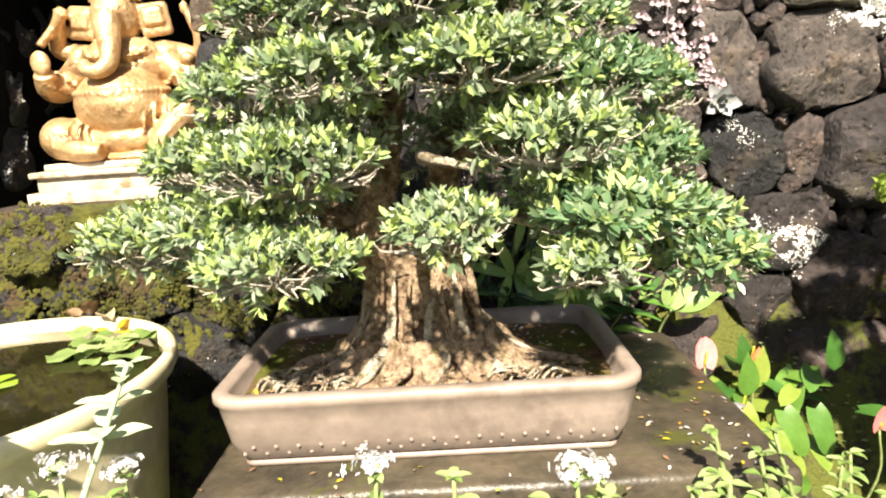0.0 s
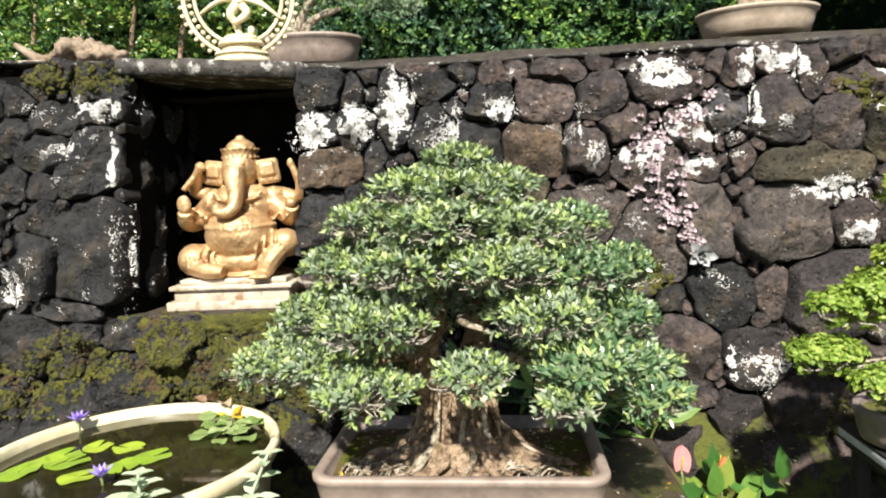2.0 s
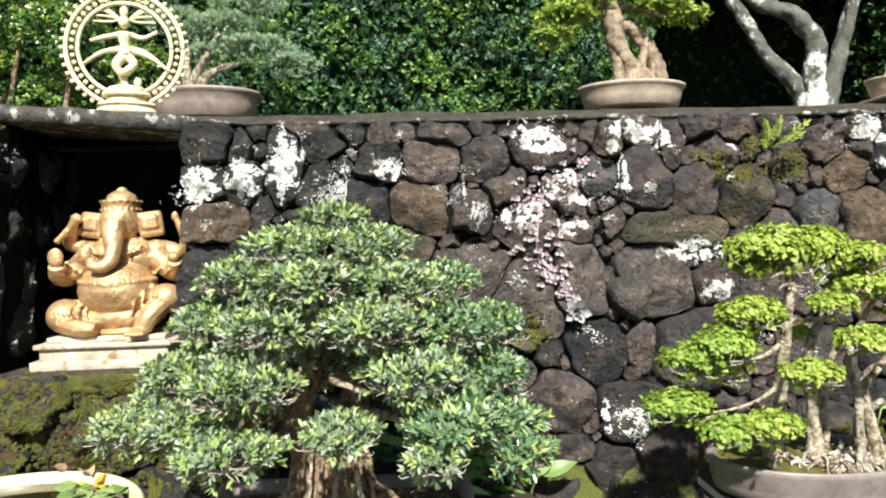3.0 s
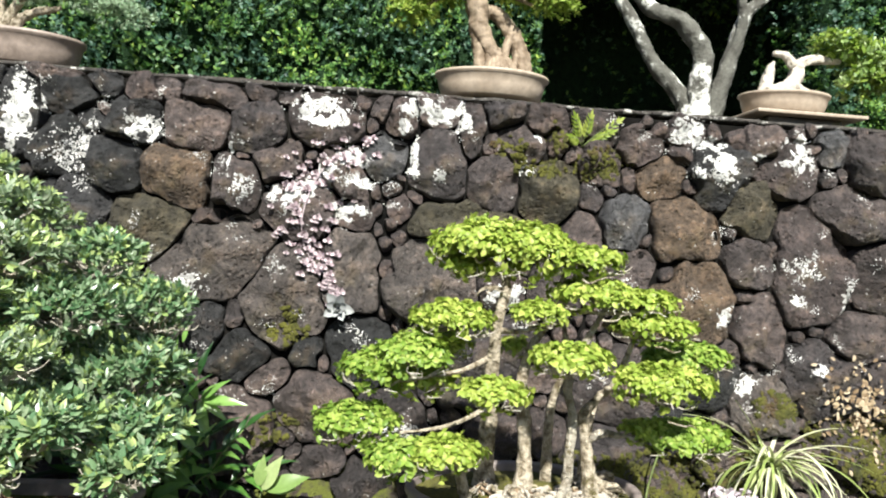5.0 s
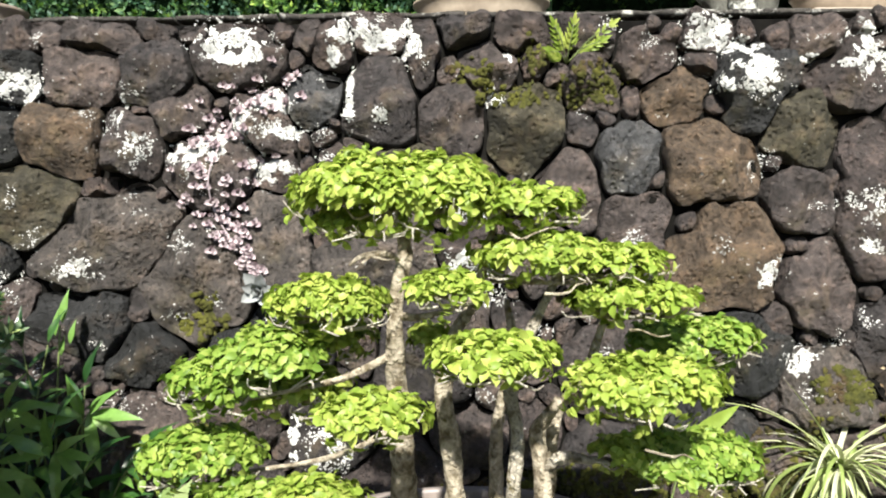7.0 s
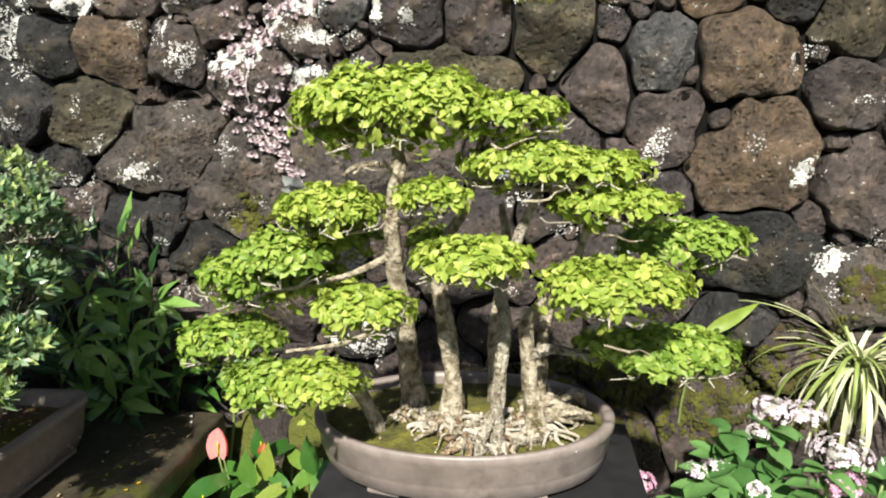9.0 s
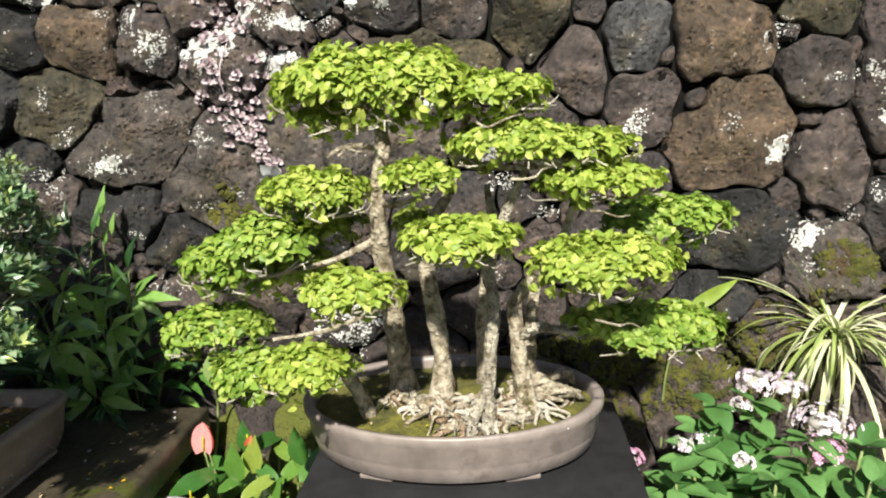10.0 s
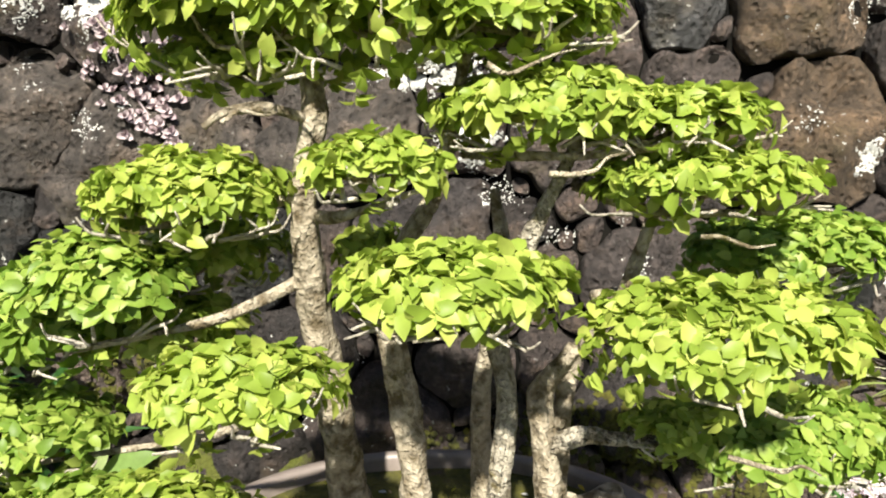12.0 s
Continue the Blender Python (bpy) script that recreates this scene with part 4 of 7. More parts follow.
LIME_PADS = [
    (1.126, 1.12, 1.217, 0.122, 0.098), (1.227, 1.10, 1.219, 0.087, 0.090), (1.349, 1.11, 1.223, 0.084, 0.040), (1.09, 1.15, 1.205, 0.060, 0.024), (1.370, 1.12, 1.145, 0.100, 0.050), (1.475, 1.11, 1.138, 0.080, 0.036),
    (1.501, 1.10, 1.087, 0.094, 0.034), (1.631, 1.20, 0.998, 0.106, 0.054), (1.494, 1.02, 0.970, 0.107, 0.060), (1.595, 1.14, 0.832, 0.112, 0.050), (1.50, 1.12, 0.858, 0.050, 0.024), (1.289, 1.00, 1.023, 0.084, 0.043),
]
LIME_PADS_LEFT = [
    (1.233, 1.05, 1.110, 0.056, 0.032), (1.210, 1.16, 1.026, 0.032, 0.025), (1.057, 1.10, 1.075, 0.085, 0.058), (0.975, 1.08, 0.995, 0.075, 0.070), (0.905, 1.10, 0.965, 0.078, 0.060), (1.038, 1.18, 1.014, 0.073, 0.045),
    (1.133, 0.98, 0.955, 0.070, 0.040), (0.866, 1.10, 0.853, 0.088, 0.058), (1.050, 1.00, 0.825, 0.070, 0.050), (0.965, 1.03, 0.805, 0.075, 0.052), (1.000, 1.14, 0.944, 0.078, 0.050),
]


def foliage_pad(parent, rng, pad, density, per_tip, length, width, mats, label="", deep=0.74, **kw):
    x, y, z, r, h = pad
    ob = foliage("foliage_pad", parent, rng, [(0, 0, 0, r, r * deep, h)], density, per_tip, length, width, mats, label, **kw)
    ob.location = (x, y, z)
    return ob


def pad_twigs(rng, pad, n, mat, parent, thick=0.0022):
    """The fine branching that carries a pad, seen from below."""
    x, y, z, r, h = pad
    bm = bmesh.new()
    for k in range(n):
        a = rng.uniform(0, 2 * math.pi)
        d = Vector((math.cos(a) * r, math.sin(a) * r * 0.7, 0))
        q = [Vector((x, y, z - h * 0.75)), Vector((x, y, z - h * 0.7)) + d * 0.45 + Vector((0, 0, rng.uniform(-0.01, 0.012))), Vector((x, y, z - h * 0.15)) + d * rng.uniform(0.75, 1.0)]
        tube(q, (thick * 1.6, thick, thick * 0.5), 5, 3, 0.3, bm, k)
    return tagged(part("twig_tangle", bm, mat, parent), kind="stuff")


def outer_twigs(rng, pad, n, mat, parent):
    """Bare pale twigs that show between the leaf clumps."""
    x, y, z, r, h = pad
    bm = bmesh.new()
    for k in range(n):
        a = rng.uniform(-2.9, -0.2)
        u = rng.uniform(-0.5, 0.7)
        d = Vector((math.cos(a) * r, math.sin(a) * r * 0.74, 0)) * math.sqrt(1 - u * u)
        tip = Vector((x, y, z + h * u)) + d * rng.uniform(1.0, 1.16)
        side = Vector((rng.uniform(-0.02, 0.02), 0, rng.uniform(-0.006, 0.012)))
        root = Vector((x, y, z - h * 0.3)) + d * 0.55
        mid = (root + tip) / 2 + side
        tube([root, mid, tip], (0.0022, 0.0017, 0.0009), 5, 4, 0.4, bm, k)
        tube([mid, (mid + tip) / 2 + side * 0.9, tip + side * 1.4 + Vector((0, 0, 0.008))], (0.0015, 0.0012, 0.0007), 5, 3, 0.4, bm, k)
    return tagged(part("twig_tangle", bm, mat, parent), kind="stuff")


def branch(name, pts, radii, mat, parent, n=10, rough=0.35, seed=0, label="", flat=1.0):
    return part(name, tube(pts, radii, n + (6 if n > 11 else 0), 14 if n > 11 else 6, rough, None, seed, flat), mat, parent, label)


rng1 = np.random.default_rng(21)
tree1 = thing("bonsai_tree", "old bonsai tree with thick flared trunk and dense small grey-green leaves", "tree", (0, 0, 0))
SOIL1 = 0.592
# trunk: a wide, fluted base that splits into two stems
def fluted_trunk():
    bm = bmesh.new()
    n, rows = 56, 26
    rings = []
    for j in range(rows):
        t = j / (rows - 1)
        z = SOIL1 - 0.02 + 0.26 * t
        r = 0.082 + 0.085 * (1 - t) ** 3.2
        cx, cy = -0.005 - 0.02 * t, 1.17 + 0.03 * t
        ring = []
        for k in range(n):
            a = 2 * math.pi * k / n
            rib = 0.26 * (1 - 0.75 * t) * max(-0.35, math.sin(5 * a + 0.6 + 1.2 * t) + 0.5 * math.sin(9 * a + 2 + t))
            q = Vector((math.cos(a), math.sin(a), t * 3))
            f = 1 + rib + 0.22 * noise.noise(q * 2.4) + 0.10 * noise.noise(q * 6.5) + 0.05 * noise.noise(q * 15)
            ring.append(bm.verts.new((cx + r * f * math.cos(a) * 1.06, cy + r * f * math.sin(a) * 0.8, z)))
        rings.append(ring)
    for a, b in zip(rings, rings[1:]):
        for k in range(n):
            bm.faces.new((a[k], a[(k + 1) % n], b[(k + 1) % n], b[k]))
    bm.faces.new(rings[-1])
    return bm


part("trunk", fluted_trunk(), BARK, tree1, "broad rough brown flared trunk")
branch("stem", [(-0.05, 1.18, 0.78), (-0.085, 1.15, 0.86), (-0.06, 1.13, 0.96), (-0.03, 1.16, 1.08), (-0.02, 1.18, 1.22), (0.0, 1.19, 1.36)], (0.056, 0.036, 0.030, 0.024, 0.016, 0.008), BARK, tree1, 14, 0.45, 1)
branch("stem", [(0.04, 1.22, 0.78), (0.05, 1.25, 0.90), (0.06, 1.24, 1.02), (0.10, 1.24, 1.15), (0.12, 1.22, 1.28)], (0.058, 0.034, 0.028, 0.02, 0.008), BARK, tree1, 14, 0.45, 2)
for k, (tip, bend) in enumerate((((0.11, 0.96, 0.965), (0.02, 1.03, 0.985)), ((-0.20, 0.93, 0.79), (-0.14, 1.05, 0.84)), ((-0.30, 1.02, 0.83), (-0.16, 1.10, 0.88)), ((0.29, 0.98, 0.83), (0.17, 1.10, 0.87)),
                                 ((0.40, 1.08, 0.77), (0.22, 1.16, 0.86)), ((-0.46, 1.10, 0.82), (-0.25, 1.14, 0.90)), ((0.05, 0.90, 0.83), (0.0, 1.03, 0.86)), ((-0.34, 1.12, 0.94), (-0.18, 1.12, 1.0)),
                                 ((0.37, 1.14, 0.90), (0.2, 1.18, 0.98)), ((-0.17, 0.96, 0.95), (-0.10, 1.05, 0.98)), ((0.19, 0.96, 0.97), (0.13, 1.08, 0.99)), ((-0.11, 0.99, 1.08), (-0.06, 1.08, 1.08)),
                                 ((0.28, 1.08, 1.05), (0.16, 1.14, 1.08)), ((-0.27, 1.14, 1.07), (-0.14, 1.15, 1.10)), ((0.15, 1.05, 1.16), (0.10, 1.14, 1.18)), ((-0.20, 1.12, 1.20), (-0.10, 1.15, 1.20)))):
    start = (-0.06 if tip[0] < 0.02 else 0.05, 1.17 if tip[0] < 0.02 else 1.22, bend[2] - 0.02)
    branch("branch", [start, bend, tip], (0.017, 0.011, 0.004), BARK_PALE if k % 3 == 0 else BARK, tree1, 8, 0.4, k)
for k, (a, ln) in enumerate(((-2.75, 0.27), (-2.4, 0.25), (-2.0, 0.20), (-1.5, 0.16), (-0.55, 0.30), (-0.9, 0.20), (-0.2, 0.26), (0.4, 0.2), (2.6, 0.2), (3.0, 0.24))):
    c, s = math.cos(a), math.sin(a)
    b = Vector((0.0, 1.17, 0))
    branch("root", [b + Vector((c * 0.10, s * 0.075, SOIL1 + 0.055)), b + Vector((c * 0.16, s * 0.115, SOIL1 + 0.012)), b + Vector((c * ln, s * ln * 0.6, SOIL1 + 0.005)), b + Vector((c * (ln + 0.04) + 0.01, s * (ln + 0.02) * 0.62, SOIL1 - 0.01))], (0.036, 0.024, 0.010, 0.004), BARK, tree1, 9, 0.4, k)
rr = random.Random(8)
# flaking ridges that run down the trunk and out into the soil
for k in range(17):
    a = -3.3 + 3.5 * (k + rr.uniform(-0.6, 0.6)) / 16
    pts = []
    for z, f in ((rr.uniform(0.72, 0.82), 0.084), (0.68, 0.100), (0.635, 0.128), (0.608, 0.165), (0.592, 0.20 + rr.uniform(0, 0.04))):
        b = a + rr.uniform(-0.12, 0.12)
        pts.append((-0.01 + math.cos(b) * f * 1.10, max(1.045, 1.175 + math.sin(b) * f * 0.84), z))
    branch("bark_ridge", pts, (0.003, 0.008, 0.012, 0.009, 0.003), BARK_PALE if k % 3 == 0 else BARK, tree1, 10, 1.0, 300 + k)
for k in range(80):
    x, y = (rr.uniform(-0.27, -0.08), rr.uniform(1.04, 1.13)) if k < 56 else (rr.uniform(0.02, 0.25), rr.uniform(1.05, 1.10))
    a = rr.uniform(-2.9, -1.9)
    ln = rr.uniform(0.04, 0.10)
    branch("root", [(x, y, SOIL1 + 0.012), (x + math.cos(a) * ln * 0.5, max(1.035, y + math.sin(a) * ln * 0.4), SOIL1 + rr.uniform(0.010, 0.03)), (max(-0.30, x + math.cos(a) * ln), max(1.028, y + math.sin(a) * ln * 0.7), SOIL1 - 0.004)], (0.0030, 0.0026, 0.0014), BARK_PALE if k % 3 else BARK, tree1, 6, 0.3, k)
for k, p in enumerate([*CROWN_TOP, *CROWN_MID, *CROWN_LOW]):
    p = (p[0], p[1], p[2] + 0.03 * p[4], p[3], p[4] * (0.98 if p[1] < 1.3 else 1.1))
    # pads on the right take the leaf with shade put into its colour
    foliage_pad(tree1, rng1, p, 3700 if p[1] < 1.3 else 1600, 7, 0.034 if p[0] > 0.26 and p[2] < 1.0 else 0.0265, 0.39, (LEAF1_SHADE if p[0] > 0.26 else LEAF1_OLD, LEAF1_NEW), young=0.28 if p[0] > 0.26 else 0.40, spread=0.80, lift=0.72, under=0.26, shape="oval")
    pad_twigs(rr, p, 20 if p[1] < 1.3 else 3, JIN if k % 2 else BARK_PALE, tree1)
    if p[1] < 1.3:
        outer_twigs(rr, (p[0], p[1], p[2] - 0.35 * p[4], p[3], p[4]), 16, JIN, tree1)

for p in CROWN_HEART:
    foliage_pad(tree1, rng1, p, 900, 7, 0.025, 0.36, (LEAF1_OLD, LEAF1_NEW), young=0.1, spread=0.85, lift=0.75, under=0.4)

rng2 = np.random.default_rng(33)
tree2 = thing("bonsai_tree", "multi-trunk forest bonsai with flat pads of bright lime-green leaves", "tree", (0, 0, 0))
branch("trunk", [(1.166, 1.20, 0.685), (1.160, 1.20, 0.759), (1.162, 1.17, 0.86), (1.157, 1.13, 0.996), (1.158, 1.115, 1.095), (1.172, 1.115, 1.168), (1.165, 1.12, 1.245)], (0.02992, 0.02024, 0.01848, 0.01496, 0.01188, 0.011, 0.00704), BARK_PALE, tree2, 16, 0.3, 1)
branch("trunk", [(1.242, 1.15, 0.685), (1.244, 1.15, 0.79), (1.235, 1.15, 0.889), (1.228, 1.15, 0.961), (1.242, 1.14, 1.042), (1.275, 1.14, 1.10), (1.31, 1.12, 1.235)], (0.02288, 0.0154, 0.01408, 0.01232, 0.01056, 0.00792, 0.0044), BARK_PALE, tree2, 14, 0.4, 2)
branch("trunk", [(1.322, 1.07, 0.70), (1.322, 1.085, 0.762), (1.33, 1.10, 0.837), (1.337, 1.12, 0.90), (1.33, 1.14, 0.963), (1.36, 1.14, 1.05), (1.40, 1.12, 1.14)], (0.0132, 0.011, 0.011, 0.01056, 0.00968, 0.00792, 0.00528), WHITE_BARK, tree2, 12, 0.4, 3)
branch("trunk", [(1.292, 1.058, 0.69), (1.296, 1.058, 0.722), (1.310, 1.07, 0.752), (1.323, 1.085, 0.775)], (0.0066, 0.00748, 0.00792, 0.00616), WHITE_BARK, tree2, 12, 0.7, 4, "bleached split leg of a trunk")
branch("trunk", [(1.313, 1.22, 0.69), (1.314, 1.22, 0.822), (1.321, 1.22, 0.909), (1.34, 1.2, 1.0), (1.33, 1.2, 1.09)], (0.01496, 0.01056, 0.00968, 0.0088, 0.00528), BARK_PALE, tree2, 12, 0.4, 5)
branch("trunk", [(1.388, 1.11, 0.69), (1.379, 1.12, 0.788), (1.374, 1.13, 0.846), (1.371, 1.14, 0.893), (1.40, 1.12, 0.95)], (0.01848, 0.01232, 0.01188, 0.01144, 0.00704), BARK_PALE, tree2, 12, 0.45, 6)
branch("trunk", [(1.392, 1.20, 0.69), (1.400, 1.20, 0.841), (1.414, 1.19, 0.918), (1.44, 1.15, 0.965), (1.47, 1.12, 1.08)], (0.01408, 0.00968, 0.0088, 0.00792, 0.00528), BARK_PALE, tree2, 12, 0.4, 7)
branch("trunk", [(1.118, 1.13, 0.69), (1.089, 1.10, 0.786), (1.068, 1.06, 0.81), (1.02, 1.02, 0.82)], (0.01496, 0.01056, 0.00704, 0.00352), BARK_PALE, tree2, 10, 0.4, 8)
for k, pts in enumerate(([(1.38, 1.13, 0.846), (1.414, 1.12, 0.86), (1.47, 1.12, 0.855), (1.58, 1.12, 0.845)], [(1.17, 1.115, 1.163), (1.148, 1.08, 1.173), (1.117, 1.06, 1.172), (1.10, 1.05, 1.160)],
                         [(1.16, 1.12, 1.10), (1.10, 1.10, 1.085), (1.02, 1.09, 1.075)], [(1.155, 1.13, 1.02), (1.08, 1.10, 0.99), (0.94, 1.08, 0.965)], [(1.16, 1.15, 0.94), (1.14, 1.06, 0.95), (1.10, 1.00, 0.95)],
                         [(1.16, 1.16, 0.90), (1.05, 1.13, 0.86), (0.88, 1.10, 0.845)], [(1.33, 1.14, 0.98), (1.31, 1.06, 1.00), (1.28, 1.00, 1.015)], [(1.42, 1.15, 0.955), (1.47, 1.06, 0.955), (1.52, 1.02, 0.955)],
                         [(1.40, 1.14, 1.10), (1.46, 1.10, 1.08), (1.56, 1.09, 1.078)], [(1.42, 1.15, 0.99), (1.52, 1.19, 0.99), (1.66, 1.20, 0.995)], [(1.30, 1.14, 1.13), (1.40, 1.10, 1.128), (1.50, 1.08, 1.14)], [(1.16, 1.12, 1.08), (1.20, 1.07, 1.085), (1.25, 1.05, 1.10)])):
    branch("branch", pts, (0.0105, 0.0075, 0.0055, 0.003) if k == 0 else (0.0045, 0.0035, 0.002) if k == 1 else (0.0060, 0.0045, 0.0025), WHITE_BARK if k == 0 else BARK_PALE, tree2, 8, 0.9 if k < 2 else 0.5, 20 + k)
for k in range(5):
    p = [*LIME_PADS, *LIME_PADS_LEFT][k * 2 % 23]
    x, y, z = p[0] + rr.uniform(-0.6, 0.1) * p[3], p[1] - p[3] * 0.66, p[2] - p[4] * 0.55
    crook = []
    for j in range(5):
        crook.append((x, y, z))
        x, y, z = x + rr.uniform(0.008, 0.02), y + rr.uniform(-0.008, 0.008), z + rr.uniform(-0.008, 0.009)
    branch("deadwood_twig", crook, (0.0020, 0.0018, 0.0015, 0.0012, 0.0007), BARK_PALE, tree2, 6, 0.6, 40 + k)
# surface roots: a tangle over the moss
def in_pot(x, y):
    """Keeps a root inside the oval pot."""
    q = math.hypot((x - 1.254) / 0.236, (y - 1.185) / 0.142)
    return (x, y) if q < 1 else (1.254 + (x - 1.254) / q, 1.185 + (y - 1.185) / q)


for k in range(230):
    cx, cy = rr.choice(((1.166, 1.17), (1.21, 1.12), (1.242, 1.14), (1.27, 1.09), (1.32, 1.09), (1.388, 1.12), (1.30, 1.12), (1.42, 1.2), (1.36, 1.15)))
    a, ln, fat = rr.uniform(0, 2 * math.pi), rr.uniform(0.014, 0.065), rr.choice((0.45, 0.6, 0.8, 1.15))
    c, s = math.cos(a), math.sin(a) * 0.8
    h = rr.uniform(0.003, 0.03)
    g = 0.704
    branch("root", [(*in_pot(cx + c * 0.015, cy + s * 0.015), g + h), (*in_pot(cx + c * ln * 0.5 + rr.uniform(-0.022, 0.022), cy + s * ln * 0.5 + rr.uniform(-0.014, 0.014)), g + h * rr.uniform(0.5, 1.1)), (*in_pot(cx + c * ln + rr.uniform(-0.022, 0.022), cy + s * ln), g + rr.uniform(0.0, 0.010)), (*in_pot(cx + c * ln * 1.15, cy + s * ln * 1.1), g - 0.012)], (0.0046 * fat, 0.0046 * fat, 0.0034 * fat, 0.0016), (JIN, BARK, WHITE_BARK, BARK_PALE, JIN)[k % 5], tree2, 6, 0.7, 60 + k)
for k in range(16):
    x, y = 1.425 + rr.uniform(-0.02, 0.05), 1.17 + rr.uniform(-0.03, 0.06)
    branch("root", [(*in_pot(x - 0.05, y), 0.712), (*in_pot(x, y + rr.uniform(-0.02, 0.02)), 0.722 + rr.uniform(0, 0.02)), (*in_pot(x + 0.045, y + 0.01), 0.708)], (0.006, 0.006, 0.003), BARK_PALE, tree2, 7, 0.4, 140 + k)
for p in [*LIME_PADS, *LIME_PADS_LEFT]:
    p = (p[0], p[1], p[2] + 0.30 * p[4], p[3] * 0.97, p[4] * 0.66)
    foliage_pad(tree2, rng2, p, 6600, 5, 0.0185, 0.66, (LEAF2_GREEN if p[0] < 0.99 or (p[0] > 1.55 and p[1] > 1.1) else LEAF2,), "", 0.66, shape="round", spread=1.0, lift=0.40, under=0.14, fold=0.35, droop=0.45, jitter=0.40)
    pad_twigs(rr, (p[0], p[1], p[2] + p[4] * 0.5, p[3], p[4]), 5, BARK_PALE, tree2, 0.002)
    outer_twigs(rr, (p[0], p[1], p[2] - p[4] * 0.5, p[3], p[4] * 0.8), 6, JIN, tree2)

# ---- statues in and above the wall ----
def ball(bm, at, r, turn=(0, 0, 0), fine=2):
    m = Matrix.LocRotScale(at, Euler([radians(a) for a in turn]), r if hasattr(r, "__len__") else (r, r, r))
    bmesh.ops.create_icosphere(bm, subdivisions=fine, radius=1.0, matrix=m)


def remeshed(ob, voxel):
    mod = ob.modifiers.new("remesh", "REMESH")
    mod.mode, mod.voxel_size, mod.use_smooth_shade = "VOXEL", voxel, True
    return ob


def seated_statue():
    bm = bmesh.new()
    ball(bm, (0, 0, 0.012), (0.16, 0.13, 0.024))
    ball(bm, (0, -0.045, 0.160), (0.130, 0.118, 0.108), fine=3)
    ball(bm, (0, -0.02, 0.065), (0.150, 0.115, 0.065), fine=3)
    ball(bm, (0, 0.005, 0.270), (0.128, 0.088, 0.092), fine=3)
    for k in range(26):
        a = math.pi * (1.0 + k / 25)
        ball(bm, (0.124 * math.cos(a), -0.042 + 0.114 * math.sin(a), 0.196 + 0.006 * math.sin(a)), (0.0085, 0.007, 0.011), fine=1)
    for k in range(9):
        ball(bm, (-0.06 + 0.015 * k, -0.158 + 0.0016 * (k - 4) ** 2, 0.182 + 0.005 * (k % 2)), 0.009, fine=1)
    tube([(-0.05, -0.01, 0.06), (-0.11, -0.04, 0.07), (-0.165, -0.06, 0.072)], (0.055, 0.058, 0.060), 14, 5, 0, bm)
    ball(bm, (-0.168, -0.07, 0.072), (0.058, 0.062, 0.062), fine=3)
    tube([(-0.15, -0.11, 0.05), (-0.10, -0.135, 0.035), (-0.04, -0.14, 0.03)], (0.038, 0.032, 0.024), 10, 5, 0, bm)
    tube([(0.05, 0.0, 0.08), (0.11, -0.03, 0.11), (0.165, -0.06, 0.125)], (0.055, 0.056, 0.054), 14, 5, 0, bm)
    ball(bm, (0.168, -0.07, 0.125), (0.054, 0.058, 0.054), fine=3)
    tube([(0.15, -0.10, 0.105), (0.12, -0.125, 0.06), (0.10, -0.13, 0.02)], (0.040, 0.034, 0.030), 10, 5, 0, bm)
    ball(bm, (0.095, -0.15, 0.014), (0.034, 0.045, 0.018))
    for k in range(5):
        ball(bm, (0.070 + 0.013 * k, -0.190, 0.012), 0.0095, fine=1)
    for k in range(4):
        ball(bm, (-0.165 + 0.016 * k, -0.137, 0.065 - 0.004 * k), (0.0075, 0.010, 0.034), fine=1)
    for sx in (-1, 1):
        ball(bm, (sx * 0.108, 0.02, 0.295), (0.052, 0.05, 0.05))
        block((0.084, 0.020, 0.096), (sx * 0.100, -0.005, 0.398), 0.012, (0, sx * -8, sx * 16), bm)
        block((0.055, 0.012, 0.052), (sx * 0.100, -0.020, 0.405), 0.008, (0, sx * -8, sx * 16), bm)
        ball(bm, (sx * 0.024, -0.070, 0.425), (0.010, 0.006, 0.006), fine=1)
        tube([(sx * 0.085, -0.055, 0.32), (sx * 0.05, -0.075, 0.29), (0, -0.085, 0.275)], (0.007, 0.008, 0.009), 8, 4, 0.2, bm)
    ball(bm, (0, -0.015, 0.405), (0.066, 0.064, 0.078), fine=3)
    block((0.104, 0.090, 0.080), (0, -0.018, 0.415), 0.022, None, bm)
    bmesh.ops.create_cone(bm, cap_ends=True, segments=24, radius1=0.060, radius2=0.066, depth=0.034, matrix=Matrix.Translation((0, -0.002, 0.468)))
    for k in range(20):
        a = 2 * math.pi * k / 20
        ball(bm, (0.064 * math.cos(a), 0.064 * math.sin(a), 0.453), 0.0065, fine=1)
        ball(bm, (0.067 * math.cos(a), 0.067 * math.sin(a), 0.484), 0.0055, fine=1)
    ball(bm, (0, 0.01, 0.490), (0.054, 0.054, 0.036))
    ball(bm, (0, 0.01, 0.526), (0.018, 0.018, 0.014))
    tube([(0, -0.065, 0.395), (0.006, -0.100, 0.350), (0.014, -0.125, 0.305), (0.012, -0.142, 0.266), (-0.012, -0.156, 0.246), (-0.040, -0.154, 0.252), (-0.050, -0.146, 0.274)], (0.042, 0.034, 0.027, 0.023, 0.021, 0.019, 0.015), 14, 6, 0.10, bm)
    tube([(-0.108, 0.0, 0.285), (-0.165, -0.005, 0.225), (-0.190, -0.045, 0.215), (-0.185, -0.085, 0.255)], (0.044, 0.042, 0.036, 0.026), 12, 5, 0, bm)
    ball(bm, (-0.183, -0.095, 0.283), (0.027, 0.013, 0.036))
